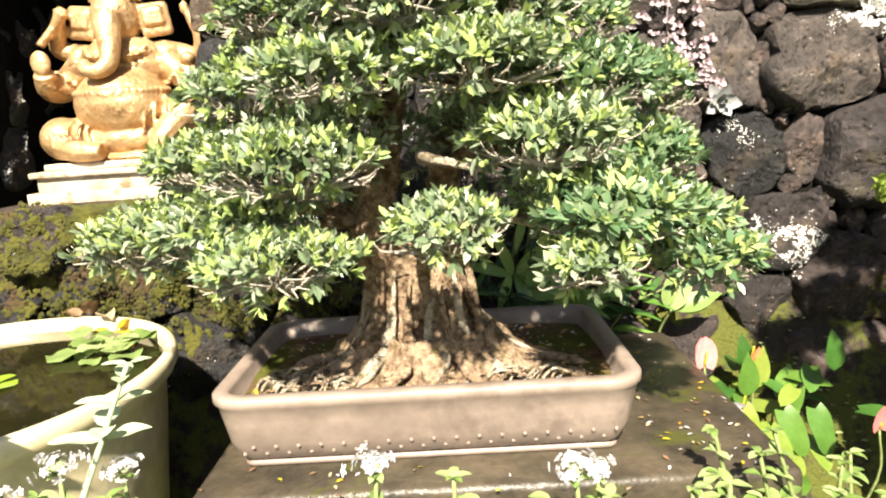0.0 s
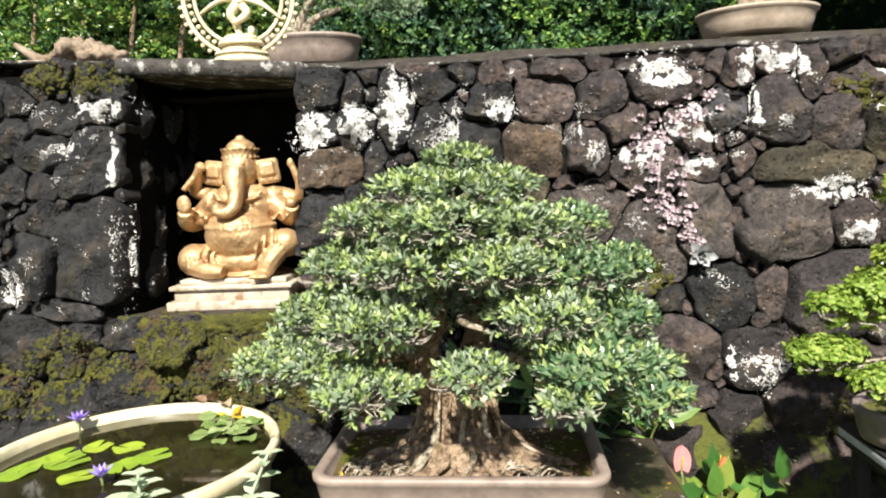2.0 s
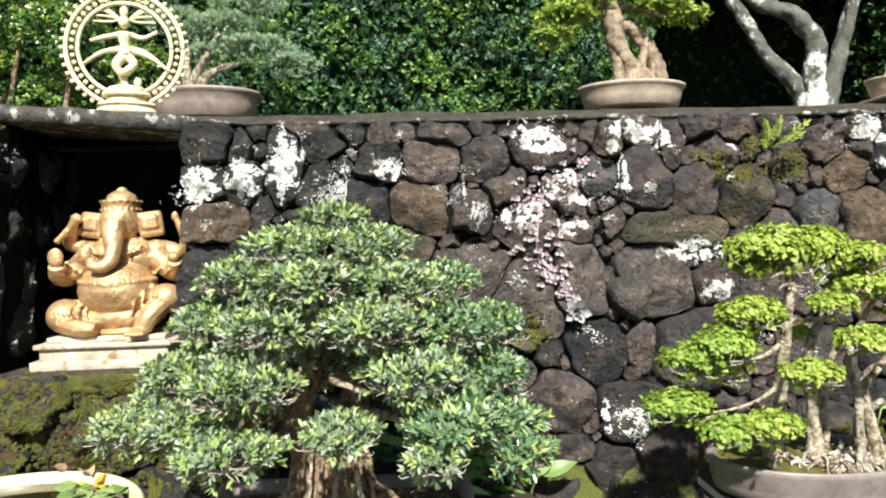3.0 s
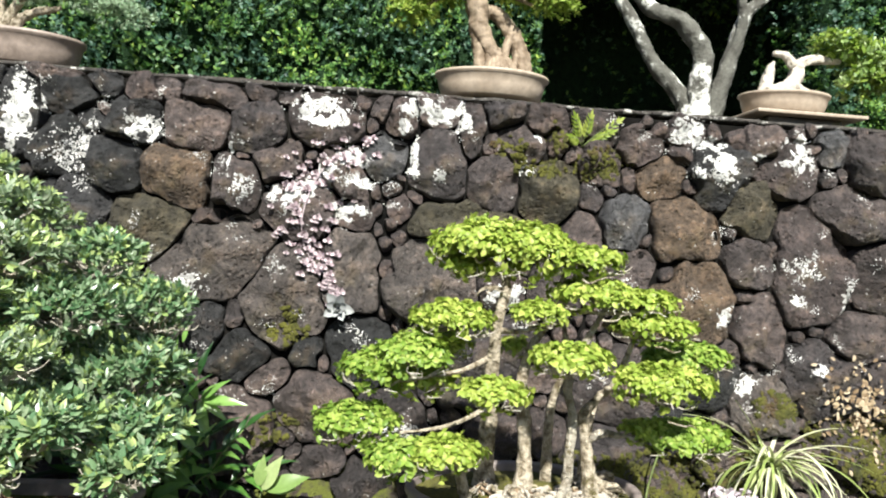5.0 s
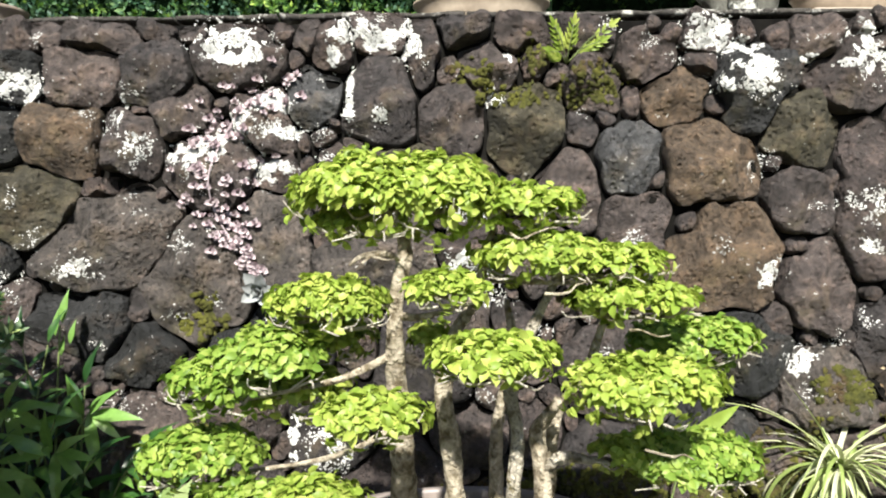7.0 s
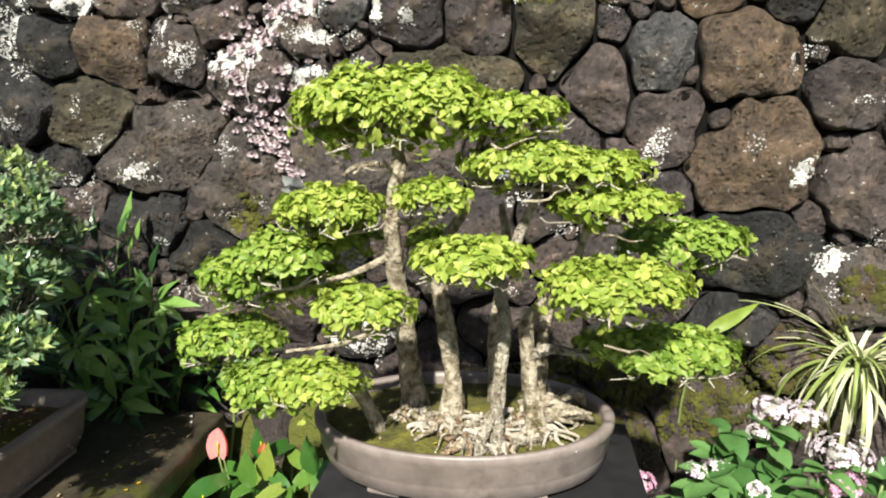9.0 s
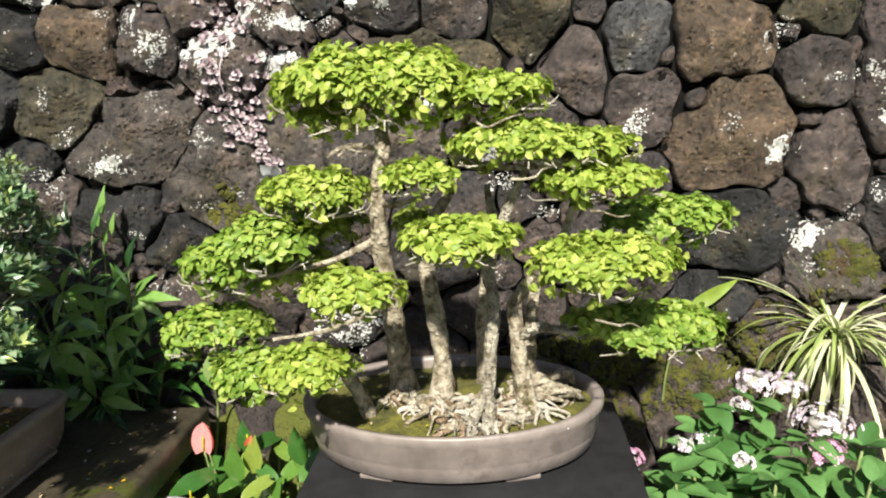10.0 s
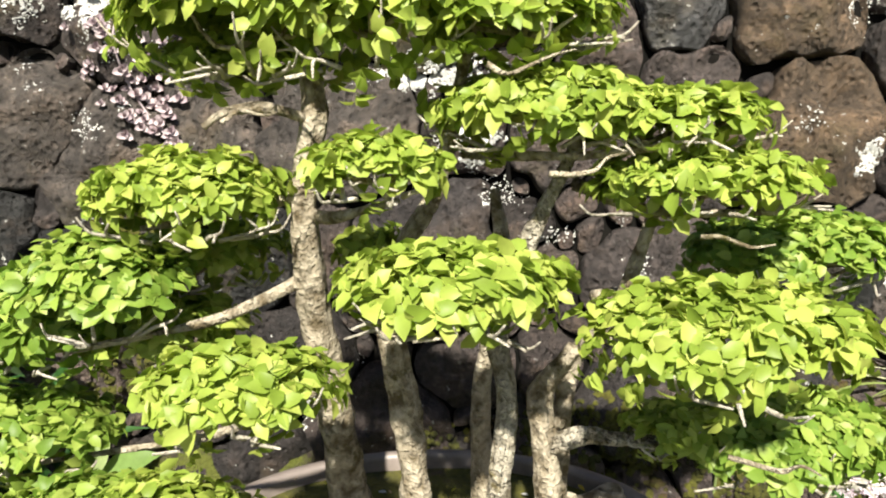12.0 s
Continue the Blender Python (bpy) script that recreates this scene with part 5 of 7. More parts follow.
    tube([(-0.125, 0.03, 0.32), (-0.180, 0.02, 0.330), (-0.165, -0.01, 0.375), (-0.150, -0.02, 0.405)], (0.030, 0.026, 0.021, 0.016), 10, 5, 0, bm)
    tube([(-0.205, -0.04, 0.335), (-0.165, -0.03, 0.385), (-0.135, -0.03, 0.425)], (0.012, 0.012, 0.020), 8, 4, 0, bm)
    ball(bm, (-0.14, -0.03, 0.425), (0.022, 0.014, 0.020), fine=1)
    tube([(0.108, 0.0, 0.285), (0.165, -0.005, 0.230), (0.190, -0.045, 0.225), (0.200, -0.085, 0.262)], (0.044, 0.042, 0.034, 0.026), 12, 5, 0, bm)
    ball(bm, (0.200, -0.09, 0.275), (0.022, 0.022, 0.020))
    tube([(0.125, 0.03, 0.31), (0.200, 0.02, 0.295), (0.214, 0.0, 0.345), (0.198, -0.01, 0.395), (0.188, -0.012, 0.428)], (0.030, 0.026, 0.018, 0.013, 0.009), 10, 5, 0.15, bm)
    ball(bm, (0.186, -0.015, 0.425), (0.014, 0.012, 0.022), fine=1)
    # belt tassels, folds of the cloth over the legs, arm rings and trunk creases
    for k in range(7):
        x = -0.075 + 0.025 * k
        ball(bm, (x, -0.152 + 3.2 * x * x, 0.162), (0.0065, 0.007, 0.016), fine=1)
    for sx, lift in ((-1, 0.0), (1, 0.05)):
        for k in range(4):
            x = sx * (0.075 + 0.026 * k)
            tube([(x, -0.075, 0.128 + lift), (x + sx * 0.006, -0.122, 0.092 + lift), (x - sx * 0.004, -0.128, 0.050 + lift * 0.5)], (0.004, 0.006, 0.004), 6, 4, 0.2, bm)
        for r, at in ((0.045, (sx * 0.150, -0.004, 0.240)), (0.034, (sx * 0.190, -0.060, 0.232))):
            for k in range(14):
                a = 2 * math.pi * k / 14
                ball(bm, (at[0] + r * math.cos(a) * 0.8, at[1] + r * math.sin(a), at[2] + r * math.cos(a) * 0.6 * sx), 0.006, fine=1)
    for k in range(15):
        a = math.pi * (1.08 + 0.84 * k / 14)
        ball(bm, (0.098 * math.cos(a), -0.010 + 0.090 * math.sin(a), 0.318 + 0.030 * math.sin(a)), 0.0075, fine=1)
    for k in range(5):
        z = 0.375 - 0.022 * k
        tube([(-0.028 + 0.004 * k, -0.090 - 0.011 * k, z + 0.004), (0.004 + 0.003 * k, -0.116 - 0.010 * k, z - 0.004), (0.036, -0.092 - 0.011 * k, z + 0.004)], (0.002, 0.0036, 0.002), 6, 4, 0, bm)
    return bm


plinth = thing("statue_plinth", "stepped cream-white painted plinth with chipped edges", "plinth", (-0.935, 2.055, NICHE_SILL), turn=3)
part("base", block((0.50, 0.34, 0.035), (0, 0, 0.0175), 0.004), PLINTH, plinth)
part("dado", block((0.45, 0.30, 0.045), (0, 0, 0.056), 0.004), PLINTH, plinth)
part("cornice", block((0.48, 0.33, 0.018), (0, 0, 0.086), 0.005), PLINTH, plinth)
part("step", block((0.42, 0.28, 0.022), (0, 0.01, 0.105), 0.006), PLINTH, plinth)
statue = part("seated_statue", seated_statue(), GOLD)
statue.location, statue.rotation_euler = (-0.925, 2.075, NICHE_SILL + 0.112), (0, 0, radians(4))
statue.scale = (1.10, 1.08, 1.05)
remeshed(statue, 0.004)
tagged(statue, "gold-painted seated figure statue with an elephant head on plinth", "statue")


def ring_statue():
    bm = bmesh.new()
    n = 44
    for rad, thick in ((0.168, 0.008), (0.210, 0.009)):
        c = [(rad * math.cos(a), 0, 0.255 + rad * 1.04 * math.sin(a)) for a in (2 * math.pi * k / 40 for k in range(41))]
        tube(c, (thick, thick), 7, 2, 0.1, bm)
    for k in range(n):
        a = 2 * math.pi * k / n
        for rad, size in ((0.189, 0.0105), (0.226, 0.0095)):
            ball(bm, (rad * math.cos(a), 0, 0.255 + rad * 1.04 * math.sin(a)), (size, size * 0.7, size), fine=1)
    for r, z0, z1 in ((0.110, 0.0, 0.022), (0.098, 0.022, 0.034), (0.105, 0.034, 0.044), (0.075, 0.044, 0.070), (0.088, 0.070, 0.086)):
        bmesh.ops.create_cone(bm, cap_ends=True, segments=28, radius1=r, radius2=r * 0.96, depth=z1 - z0, matrix=Matrix.Translation((0, 0, (z0 + z1) / 2)) @ Matrix.Diagonal((1, 0.72, 1, 1)))
    ball(bm, (0.0, -0.01, 0.098), (0.07, 0.03, 0.018))
    ball(bm, (0.045, -0.01, 0.125), (0.014, 0.014, 0.020))
    tube([(0.0, 0, 0.10), (-0.012, 0, 0.15), (-0.03, -0.01, 0.19), (0.0, 0, 0.235)], (0.014, 0.014, 0.018, 0.022), 8, 5, 0, bm)
    tube([(0.01, 0, 0.225), (0.035, -0.02, 0.19), (0.0, -0.025, 0.16), (-0.02, -0.025, 0.155)], (0.018, 0.016, 0.012, 0.008), 8, 5, 0, bm)
    tube([(0.0, 0, 0.23), (0.0, 0, 0.27), (0.0, 0, 0.315)], (0.024, 0.018, 0.030), 9, 4, 0, bm)
    ball(bm, (0.0, -0.005, 0.355), (0.020, 0.020, 0.026))
    ball(bm, (0.0, 0.0, 0.395), (0.016, 0.014, 0.024))
    for sx in (-1, 1):
        tube([(sx * 0.02, 0, 0.31), (sx * 0.07, -0.01, 0.295), (sx * 0.12, -0.01, 0.28 if sx < 0 else 0.32)], (0.011, 0.009, 0.007), 7, 4, 0, bm)
        tube([(sx * 0.02, 0, 0.255), (sx * 0.08, -0.015, 0.235), (sx * 0.15, 0, 0.18 if sx > 0 else 0.195)], (0.012, 0.009, 0.006), 7, 4, 0, bm)
        for k in range(5):
            a = 0.25 + 0.24 * k
            tube([(sx * 0.015, 0.005, 0.37), (sx * (0.05 + 0.01 * k), 0.005, 0.36 + 0.02 * k), (sx * 0.115 * math.cos(a), 0.005, 0.335 + 0.10 * math.sin(a))], (0.004, 0.0045, 0.005), 5, 4, 0, bm)
    tube([(0.03, -0.01, 0.245), (0.10, -0.02, 0.215), (0.165, -0.005, 0.165)], (0.010, 0.007, 0.005), 7, 4, 0, bm)
    return bm


ring = part("ring_statue", ring_statue(), IVORY)
ring.location, ring.rotation_euler = (-0.872, 2.03, wall_top(-0.87) + 0.024), (0, 0, radians(8))
tagged(ring, "ivory-painted dancing figure statue inside a beaded ring, on wall edge", "statue")


# ---- upper terrace: hedge, trees, potted bonsai ----
rng3 = np.random.default_rng(50)


def leaf_bank(name, x0, x1, y, z0, z1, n, length, mats, label, category, lump=0.16, seed=0, cap=0.0):
    """A clipped hedge: a rough body whose dark colour stands for inner shade, and leaves in clumps over its face."""
    hedge = thing(name, label, category, (0, 0, 0))
    bm = bmesh.new()
    nx, nz = int((x1 - x0) / 0.12), int((z1 - z0) / 0.12)

    def face(x, z):
        return y + 0.10 - lump * (noise.noise(Vector((x * 1.5, z * 1.5, seed))) + 0.55 * noise.noise(Vector((x * 4.2, z * 4.2, seed + 3))))
    g = [[bm.verts.new((x0 + (x1 - x0) * i / nx, face(x0 + (x1 - x0) * i / nx, z0 + (z1 - z0) * j / nz), z0 + (z1 - z0) * j / nz)) for j in range(nz + 1)] for i in range(nx + 1)]
    for i in range(nx):
        for j in range(nz):
            bm.faces.new((g[i][j], g[i + 1][j], g[i + 1][j + 1], g[i][j + 1]))
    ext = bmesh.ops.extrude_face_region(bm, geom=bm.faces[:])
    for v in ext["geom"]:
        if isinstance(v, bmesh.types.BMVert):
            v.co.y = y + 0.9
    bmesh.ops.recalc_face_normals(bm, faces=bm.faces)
    part("shade_body", bm, HEDGE_CORE, hedge)
    xs, zs = rng3.uniform(x0, x1, n), rng3.uniform(z0, z1, n)
    P = np.array([(a, face(a, b) - 0.01 - 0.07 * abs(rng3.normal()), b) for a, b in zip(xs, zs)])
    N = rng3.normal(size=(n, 3)) * 0.45 + np.array((0, -0.7, 0.5))
    N /= np.linalg.norm(N, axis=1, keepdims=True)
    v, f, s = tip_leaves(rng3, P, N, 5, length, 0.5, young=0.22, spread=0.9, lift=0.5)
    part("leaves", leaf_mesh("leaves", v, f, s), mats, hedge)
    m = n // 5
    P = np.column_stack((x0 - 0.03 - 0.05 * np.abs(rng3.normal(size=m)), rng3.uniform(y - 0.05, y + 0.85, m), rng3.uniform(z0, z1, m)))
    N = rng3.normal(size=(m, 3)) * 0.45 + np.array((-0.7, -0.2, 0.5))
    N /= np.linalg.norm(N, axis=1, keepdims=True)
    v, f, s = tip_leaves(rng3, P, N, 5, length, 0.5, young=0.15, spread=0.9, lift=0.5)
    part("side_leaves", leaf_mesh("side_leaves", v, f, s), mats, hedge)
    return hedge


leaf_bank("hedge", -4.6, 1.80, 3.55, 1.90, 3.7, 11000, 0.042, (HEDGE_LEAF, HEDGE_YOUNG), "dense dark green clipped hedge behind the potted bonsai", "hedge", seed=1)
leaf_bank("hedge", 3.75, 5.6, 3.60, 1.90, 3.7, 3600, 0.042, (HEDGE_LEAF, HEDGE_YOUNG), "dark green hedge beside the shaded hollow", "hedge", seed=5)
leaf_bank("thicket", 1.5, 5.6, 5.6, 1.85, 3.9, 700, 0.05, (HEDGE_LEAF, HEDGE_YOUNG), "deep shaded thicket at the back of the hollow", "hedge", seed=9)
# leaf roof added over the hollow to keep the sun out of it
canopy = thing("shading_canopy", "dense dark canopy added to shade the hollow", "tree", (0, 0, 0))
for k in range(12):
    foliage("foliage_clump", canopy, rng3, [(1.5 + 0.26 * k, 4.15 + 0.5 * (k % 3), 3.65 + 0.15 * (k % 2), 0.42, 0.55, 0.28)], 180, 6, 0.06, 0.5, (HEDGE_LEAF, HEDGE_YOUNG), under=0.6)
# plain dark blocks, added to box in the hollow and darken it
part("shade_block", block((4.2, 2.4, 0.25), (3.25, 4.75, 3.72), 0.08), HEDGE_CORE, canopy)
part("shade_block", block((0.2, 2.2, 1.9), (1.75, 4.9, 2.75), 0.06), HEDGE_CORE, canopy)

pale_tree = thing("pale_tree", "forked tree with pale lichen-mottled bark", "tree", (0, 0, 0))
for k, (pts, rad) in enumerate((([(2.72, 3.5, 1.9), (2.66, 3.5, 2.2), (2.46, 3.5, 2.42), (2.34, 3.5, 2.62), (2.15, 3.52, 2.95), (2.0, 3.6, 3.5)], (0.10, 0.075, 0.06, 0.055, 0.045, 0.03)),
                                ([(2.74, 3.46, 1.9), (2.73, 3.46, 2.25), (2.74, 3.45, 2.48), (2.60, 3.45, 2.66), (2.38, 3.5, 2.78), (2.22, 3.5, 3.1)], (0.10, 0.08, 0.07, 0.06, 0.05, 0.03)),
                                ([(2.82, 3.5, 1.9), (2.86, 3.5, 2.2), (2.95, 3.5, 2.5), (3.02, 3.5, 2.75), (3.22, 3.5, 3.0), (3.35, 3.5, 3.5)], (0.10, 0.08, 0.065, 0.055, 0.045, 0.03)),
                                ([(2.92, 3.5, 2.45), (2.98, 3.45, 2.7), (2.93, 3.45, 3.0), (2.95, 3.5, 3.5)], (0.05, 0.04, 0.035, 0.02)))):
    branch("limb", pts, [r * (0.84 if k == 1 else 0.70) for r in rad], BARK_WHITE, pale_tree, 16, 0.22, 200 + k)


def shallow_pot(at, rx, ry, h, mat, label, flare=0.86):
    pot = thing("bonsai_pot", label, "pot", at, "potted bonsai on the terrace")
    part("body", lathe([(0, 0.012), (flare * 0.93, 0.012), (flare, 0.022), (0.92, h * 0.55), (0.955, h * 0.86), (1.0, h * 0.9), (1.0, h), (0.93, h), (0.92, h * 0.8), (0, h * 0.8)], 56, rx, ry), mat, pot)
    for sx in (-1, 1):
        part("foot", block((rx * 0.35, ry * 0.9, 0.02), (sx * rx * 0.5, 0, 0.010), 0.004), mat, pot)
    return pot


TZ = 1.972
pot_b = shallow_pot((-0.905, 3.05, TZ), 0.295, 0.20, 0.165, CLAY, "brown oval bonsai pot on the terrace edge")
tree_b = thing("bonsai_tree", "windswept bonsai with feathery grey-green foliage", "tree", (0, 0, 0))
for k, pts in enumerate(([(-0.95, 3.03, 2.10), (-0.93, 3.0, 2.22), (-0.86, 2.98, 2.33), (-0.80, 3.0, 2.45)], [(-0.90, 3.03, 2.10), (-0.90, 3.0, 2.18), (-0.82, 2.98, 2.24), (-0.70, 3.0, 2.28)], [(-0.98, 3.05, 2.10), (-0.98, 3.02, 2.25), (-0.96, 3.0, 2.4)])):
    branch("trunk", pts, (0.035, 0.026, 0.02, 0.01), BARK_PALE, tree_b, 10, 0.5, 220 + k)
for p in ((-0.60, 2.98, 2.35, 0.20, 0.055), (-0.78, 2.98, 2.47, 0.19, 0.06), (-0.42, 3.0, 2.27, 0.15, 0.045), (-0.86, 2.98, 2.33, 0.12, 0.04), (-1.02, 3.0, 2.50, 0.17, 0.06), (-0.65, 3.0, 2.60, 0.2, 0.06)):
    foliage_pad(tree_b, rng3, p, 2600, 9, 0.024, 0.22, (PINE_NEEDLE,), under=0.3, spread=0.8, lift=0.9)

pot_c = shallow_pot((1.397, 2.95, TZ), 0.288, 0.20, 0.135, CLAY_TAN, "tan oval bonsai pot with flat rim on the wall terrace")
tree_c = thing("bonsai_tree", "bonsai with hollow twisted trunk and exposed roots", "tree", (0, 0, 0))
for k, (pts, rad) in enumerate((([(1.28, 2.95, 2.85), (1.28, 2.95, 2.60), (1.30, 2.94, 2.45), (1.33, 2.93, 2.31), (1.385, 2.91, 2.225), (1.44, 2.89, 2.17), (1.50, 2.88, 2.11)], (0.045, 0.056, 0.058, 0.052, 0.036, 0.027, 0.018)),
                                ([(1.31, 2.95, 2.42), (1.39, 2.96, 2.435), (1.46, 2.97, 2.38), (1.515, 2.96, 2.28), (1.545, 2.95, 2.18), (1.55, 2.95, 2.08)], (0.036, 0.032, 0.038, 0.042, 0.048, 0.046)),
                                ([(1.31, 2.94, 2.34), (1.325, 2.93, 2.22), (1.335, 2.92, 2.08)], (0.040, 0.032, 0.028)),
                                ([(1.36, 2.92, 2.27), (1.375, 2.90, 2.18), (1.37, 2.89, 2.09)], (0.026, 0.021, 0.017)), ([(1.41, 2.92, 2.24), (1.425, 2.90, 2.17), (1.415, 2.88, 2.09)], (0.022, 0.019, 0.015)),
                                ([(1.49, 2.95, 2.33), (1.455, 2.93, 2.23), (1.46, 2.91, 2.10)], (0.026, 0.021, 0.017)), ([(1.52, 2.94, 2.24), (1.50, 2.91, 2.16), (1.49, 2.89, 2.09)], (0.022, 0.019, 0.015)),
                                ([(1.28, 2.95, 2.48), (1.18, 2.95, 2.51), (1.05, 2.95, 2.44)], (0.02, 0.014, 0.008)), ([(1.29, 2.95, 2.52), (1.42, 2.95, 2.54), (1.6, 2.95, 2.48)], (0.02, 0.014, 0.008)))):
    branch("trunk" if k < 3 else "branch", pts, rad, WORN_WOOD, tree_c, 16, 0.30, 230 + k)
for p in ((1.05, 2.93, 2.47, 0.17, 0.065), (0.97, 2.93, 2.37, 0.11, 0.055), (1.14, 2.93, 2.57, 0.18, 0.06), (1.55, 2.93, 2.51, 0.17, 0.050), (1.71, 2.93, 2.47, 0.11, 0.040), (1.45, 2.95, 2.66, 0.22, 0.07)):
    foliage_pad(tree_c, rng3, p, 1300, 6, 0.036, 0.42, (LEAF2_GREEN, LEAF2), under=0.25, young=0.4)

for k in range(11):
    a = -2.9 + 2.7 * k / 10
    c, q = math.cos(a), math.sin(a)
    branch("root", [(1.42 + c * 0.05, 2.93 + q * 0.05, 2.19), (1.43 + c * 0.085, 2.93 + q * 0.075, 2.13), (1.435 + c * 0.13, 2.94 + q * 0.10, 2.085)], (0.016, 0.018, 0.008), WORN_WOOD, tree_c, 9, 0.3, 270 + k)

pot_d = shallow_pot((2.95, 2.95, TZ + 0.045), 0.235, 0.17, 0.115, CLAY_TAN, "tan oval bonsai pot standing on a flat board")
stand_d = part("board", block((0.58, 0.42, 0.018), (2.98, 2.95, TZ + 0.034), 0.004), CLAY_TAN)
stand_d.name = "pot_board"
tagged(stand_d, "flat tan board under the oval bonsai pot", "board")
block_d = part("stone_block", block((0.4, 0.3, 0.06), (2.98, 2.95, TZ - 0.005), 0.01), SLAB)
tagged(block_d, "small dark stone block under the pot board", "stone")
tree_d = thing("bonsai_tree", "bonsai with bleached white deadwood trunk and green leaf crown", "tree", (0, 0, 0))
for k, (pts, rad) in enumerate((([(2.86, 2.93, 2.12), (2.93, 2.92, 2.16), (2.99, 2.93, 2.22), (3.01, 2.94, 2.30), (3.10, 2.95, 2.34), (3.25, 2.95, 2.34)], (0.05, 0.05, 0.036, 0.03, 0.026, 0.014)),
                                ([(2.84, 2.95, 2.12), (2.85, 2.95, 2.20), (2.865, 2.95, 2.27), (2.88, 2.94, 2.31)], (0.04, 0.034, 0.022, 0.005)), ([(3.08, 2.93, 2.12), (3.03, 2.93, 2.16), (2.99, 2.93, 2.2)], (0.035, 0.03, 0.02)), ([(2.98, 2.93, 2.29), (2.93, 2.93, 2.34), (2.87, 2.94, 2.35)], (0.024, 0.02, 0.014)))):
    branch("trunk" if k < 2 else "branch", pts, rad, JIN, tree_d, 14, 0.35, 240 + k)
for p in ((3.36, 2.95, 2.36, 0.17, 0.08), (3.22, 2.93, 2.42, 0.12, 0.05), (3.50, 2.95, 2.30, 0.16, 0.08), (3.40, 2.92, 2.22, 0.15, 0.06)):
    foliage_pad(tree_d, rng3, p, 900, 6, 0.046, 0.42, (LEAF2_GREEN, FRESH_LEAF), under=0.3, young=0.5)

# driftwood and flowering bush at the far end of the wall
wood = thing("driftwood", "weathered brown driftwood stump lying on the wall top", "driftwood", (0, 0, 0))
z0 = wall_top(-1.6) + 0.02
branch("stump", [(-1.72, 2.12, z0 + 0.03), (-1.62, 2.10, z0 + 0.055), (-1.52, 2.10, z0 + 0.05), (-1.40, 2.12, z0 + 0.03)], (0.03, 0.048, 0.045, 0.02), WORN_WOOD, wood, 14, 1.0, 250)
branch("limb", [(-1.66, 2.12, z0 + 0.04), (-1.80, 2.14, z0 + 0.05), (-1.92, 2.16, z0 + 0.12)], (0.03, 0.022, 0.010), WORN_WOOD, wood, 10, 0.5, 251)
branch("limb", [(-1.75, 2.10, z0 + 0.02), (-1.95, 2.10, z0 + 0.02), (-2.1, 2.12, z0 + 0.04)], (0.02, 0.02, 0.010), BARK_PALE, wood, 10, 0.5, 252)
bush = thing("flowering_bush", "bright green flowering bush with pink blossoms above the wall", "bush", (0, 0, 0))
for k in range(9):
    foliage_pad(bush, rng3, (-2.7 + 0.17 * k, 3.05 + 0.1 * (k % 3), 2.12 + 0.17 * ((k * 2) % 5), 0.24, 0.17), 650, 6, 0.036, 0.45, (ANTHURIUM_LEAF, LEAF2), under=0.4, young=0.2)
for k in range(4):
    branch("stem", [(-2.6 + 0.3 * k, 3.1, 1.9), (-2.55 + 0.3 * k, 3.1, 2.2), (-2.5 + 0.3 * k, 3.1, 2.45)], (0.02, 0.015, 0.008), BARK, bush, 8, 0.3, 260 + k)
for at in ((-2.16, 2.78, 2.47), (-2.08, 2.77, 2.48), (-1.99, 2.8, 2.475), (-2.12, 2.78, 2.43), (-1.85, 2.85, 2.62), (-1.9, 2.85, 2.7)):
    P = np.array(at) + rng3.normal(size=(9, 3)) * 0.014
    v, f, s = tip_leaves(rng3, P, np.tile((0, -0.7, 0.7), (9, 1)), 5, 0.026, 0.8, shape="round")
    part("blossom", leaf_mesh("blossom", v, f), MAGENTA_PETAL, bush)

# ---- the water tub ----
TUB = (-0.93, 1.19, 0.0)
tub = thing("water_tub", "round cream-glazed tub full of dark water with lily pads", "tub", TUB)
part("body", lathe([(0, 0), (0.27, 0), (0.30, 0.02), (0.345, 0.25), (0.372, 0.48), (0.378, 0.545), (0.398, 0.562), (0.408, 0.582), (0.406, 0.600), (0.399, 0.608), (0.388, 0.607), (0.381, 0.598), (0.378, 0.575), (0.365, 0.50), (0, 0.48)], 80), CREAM, tub)
part("water", lathe([(0, 0.578), (0.2, 0.578), (0.377, 0.578)], 64), WATER, tub, "dark still water")


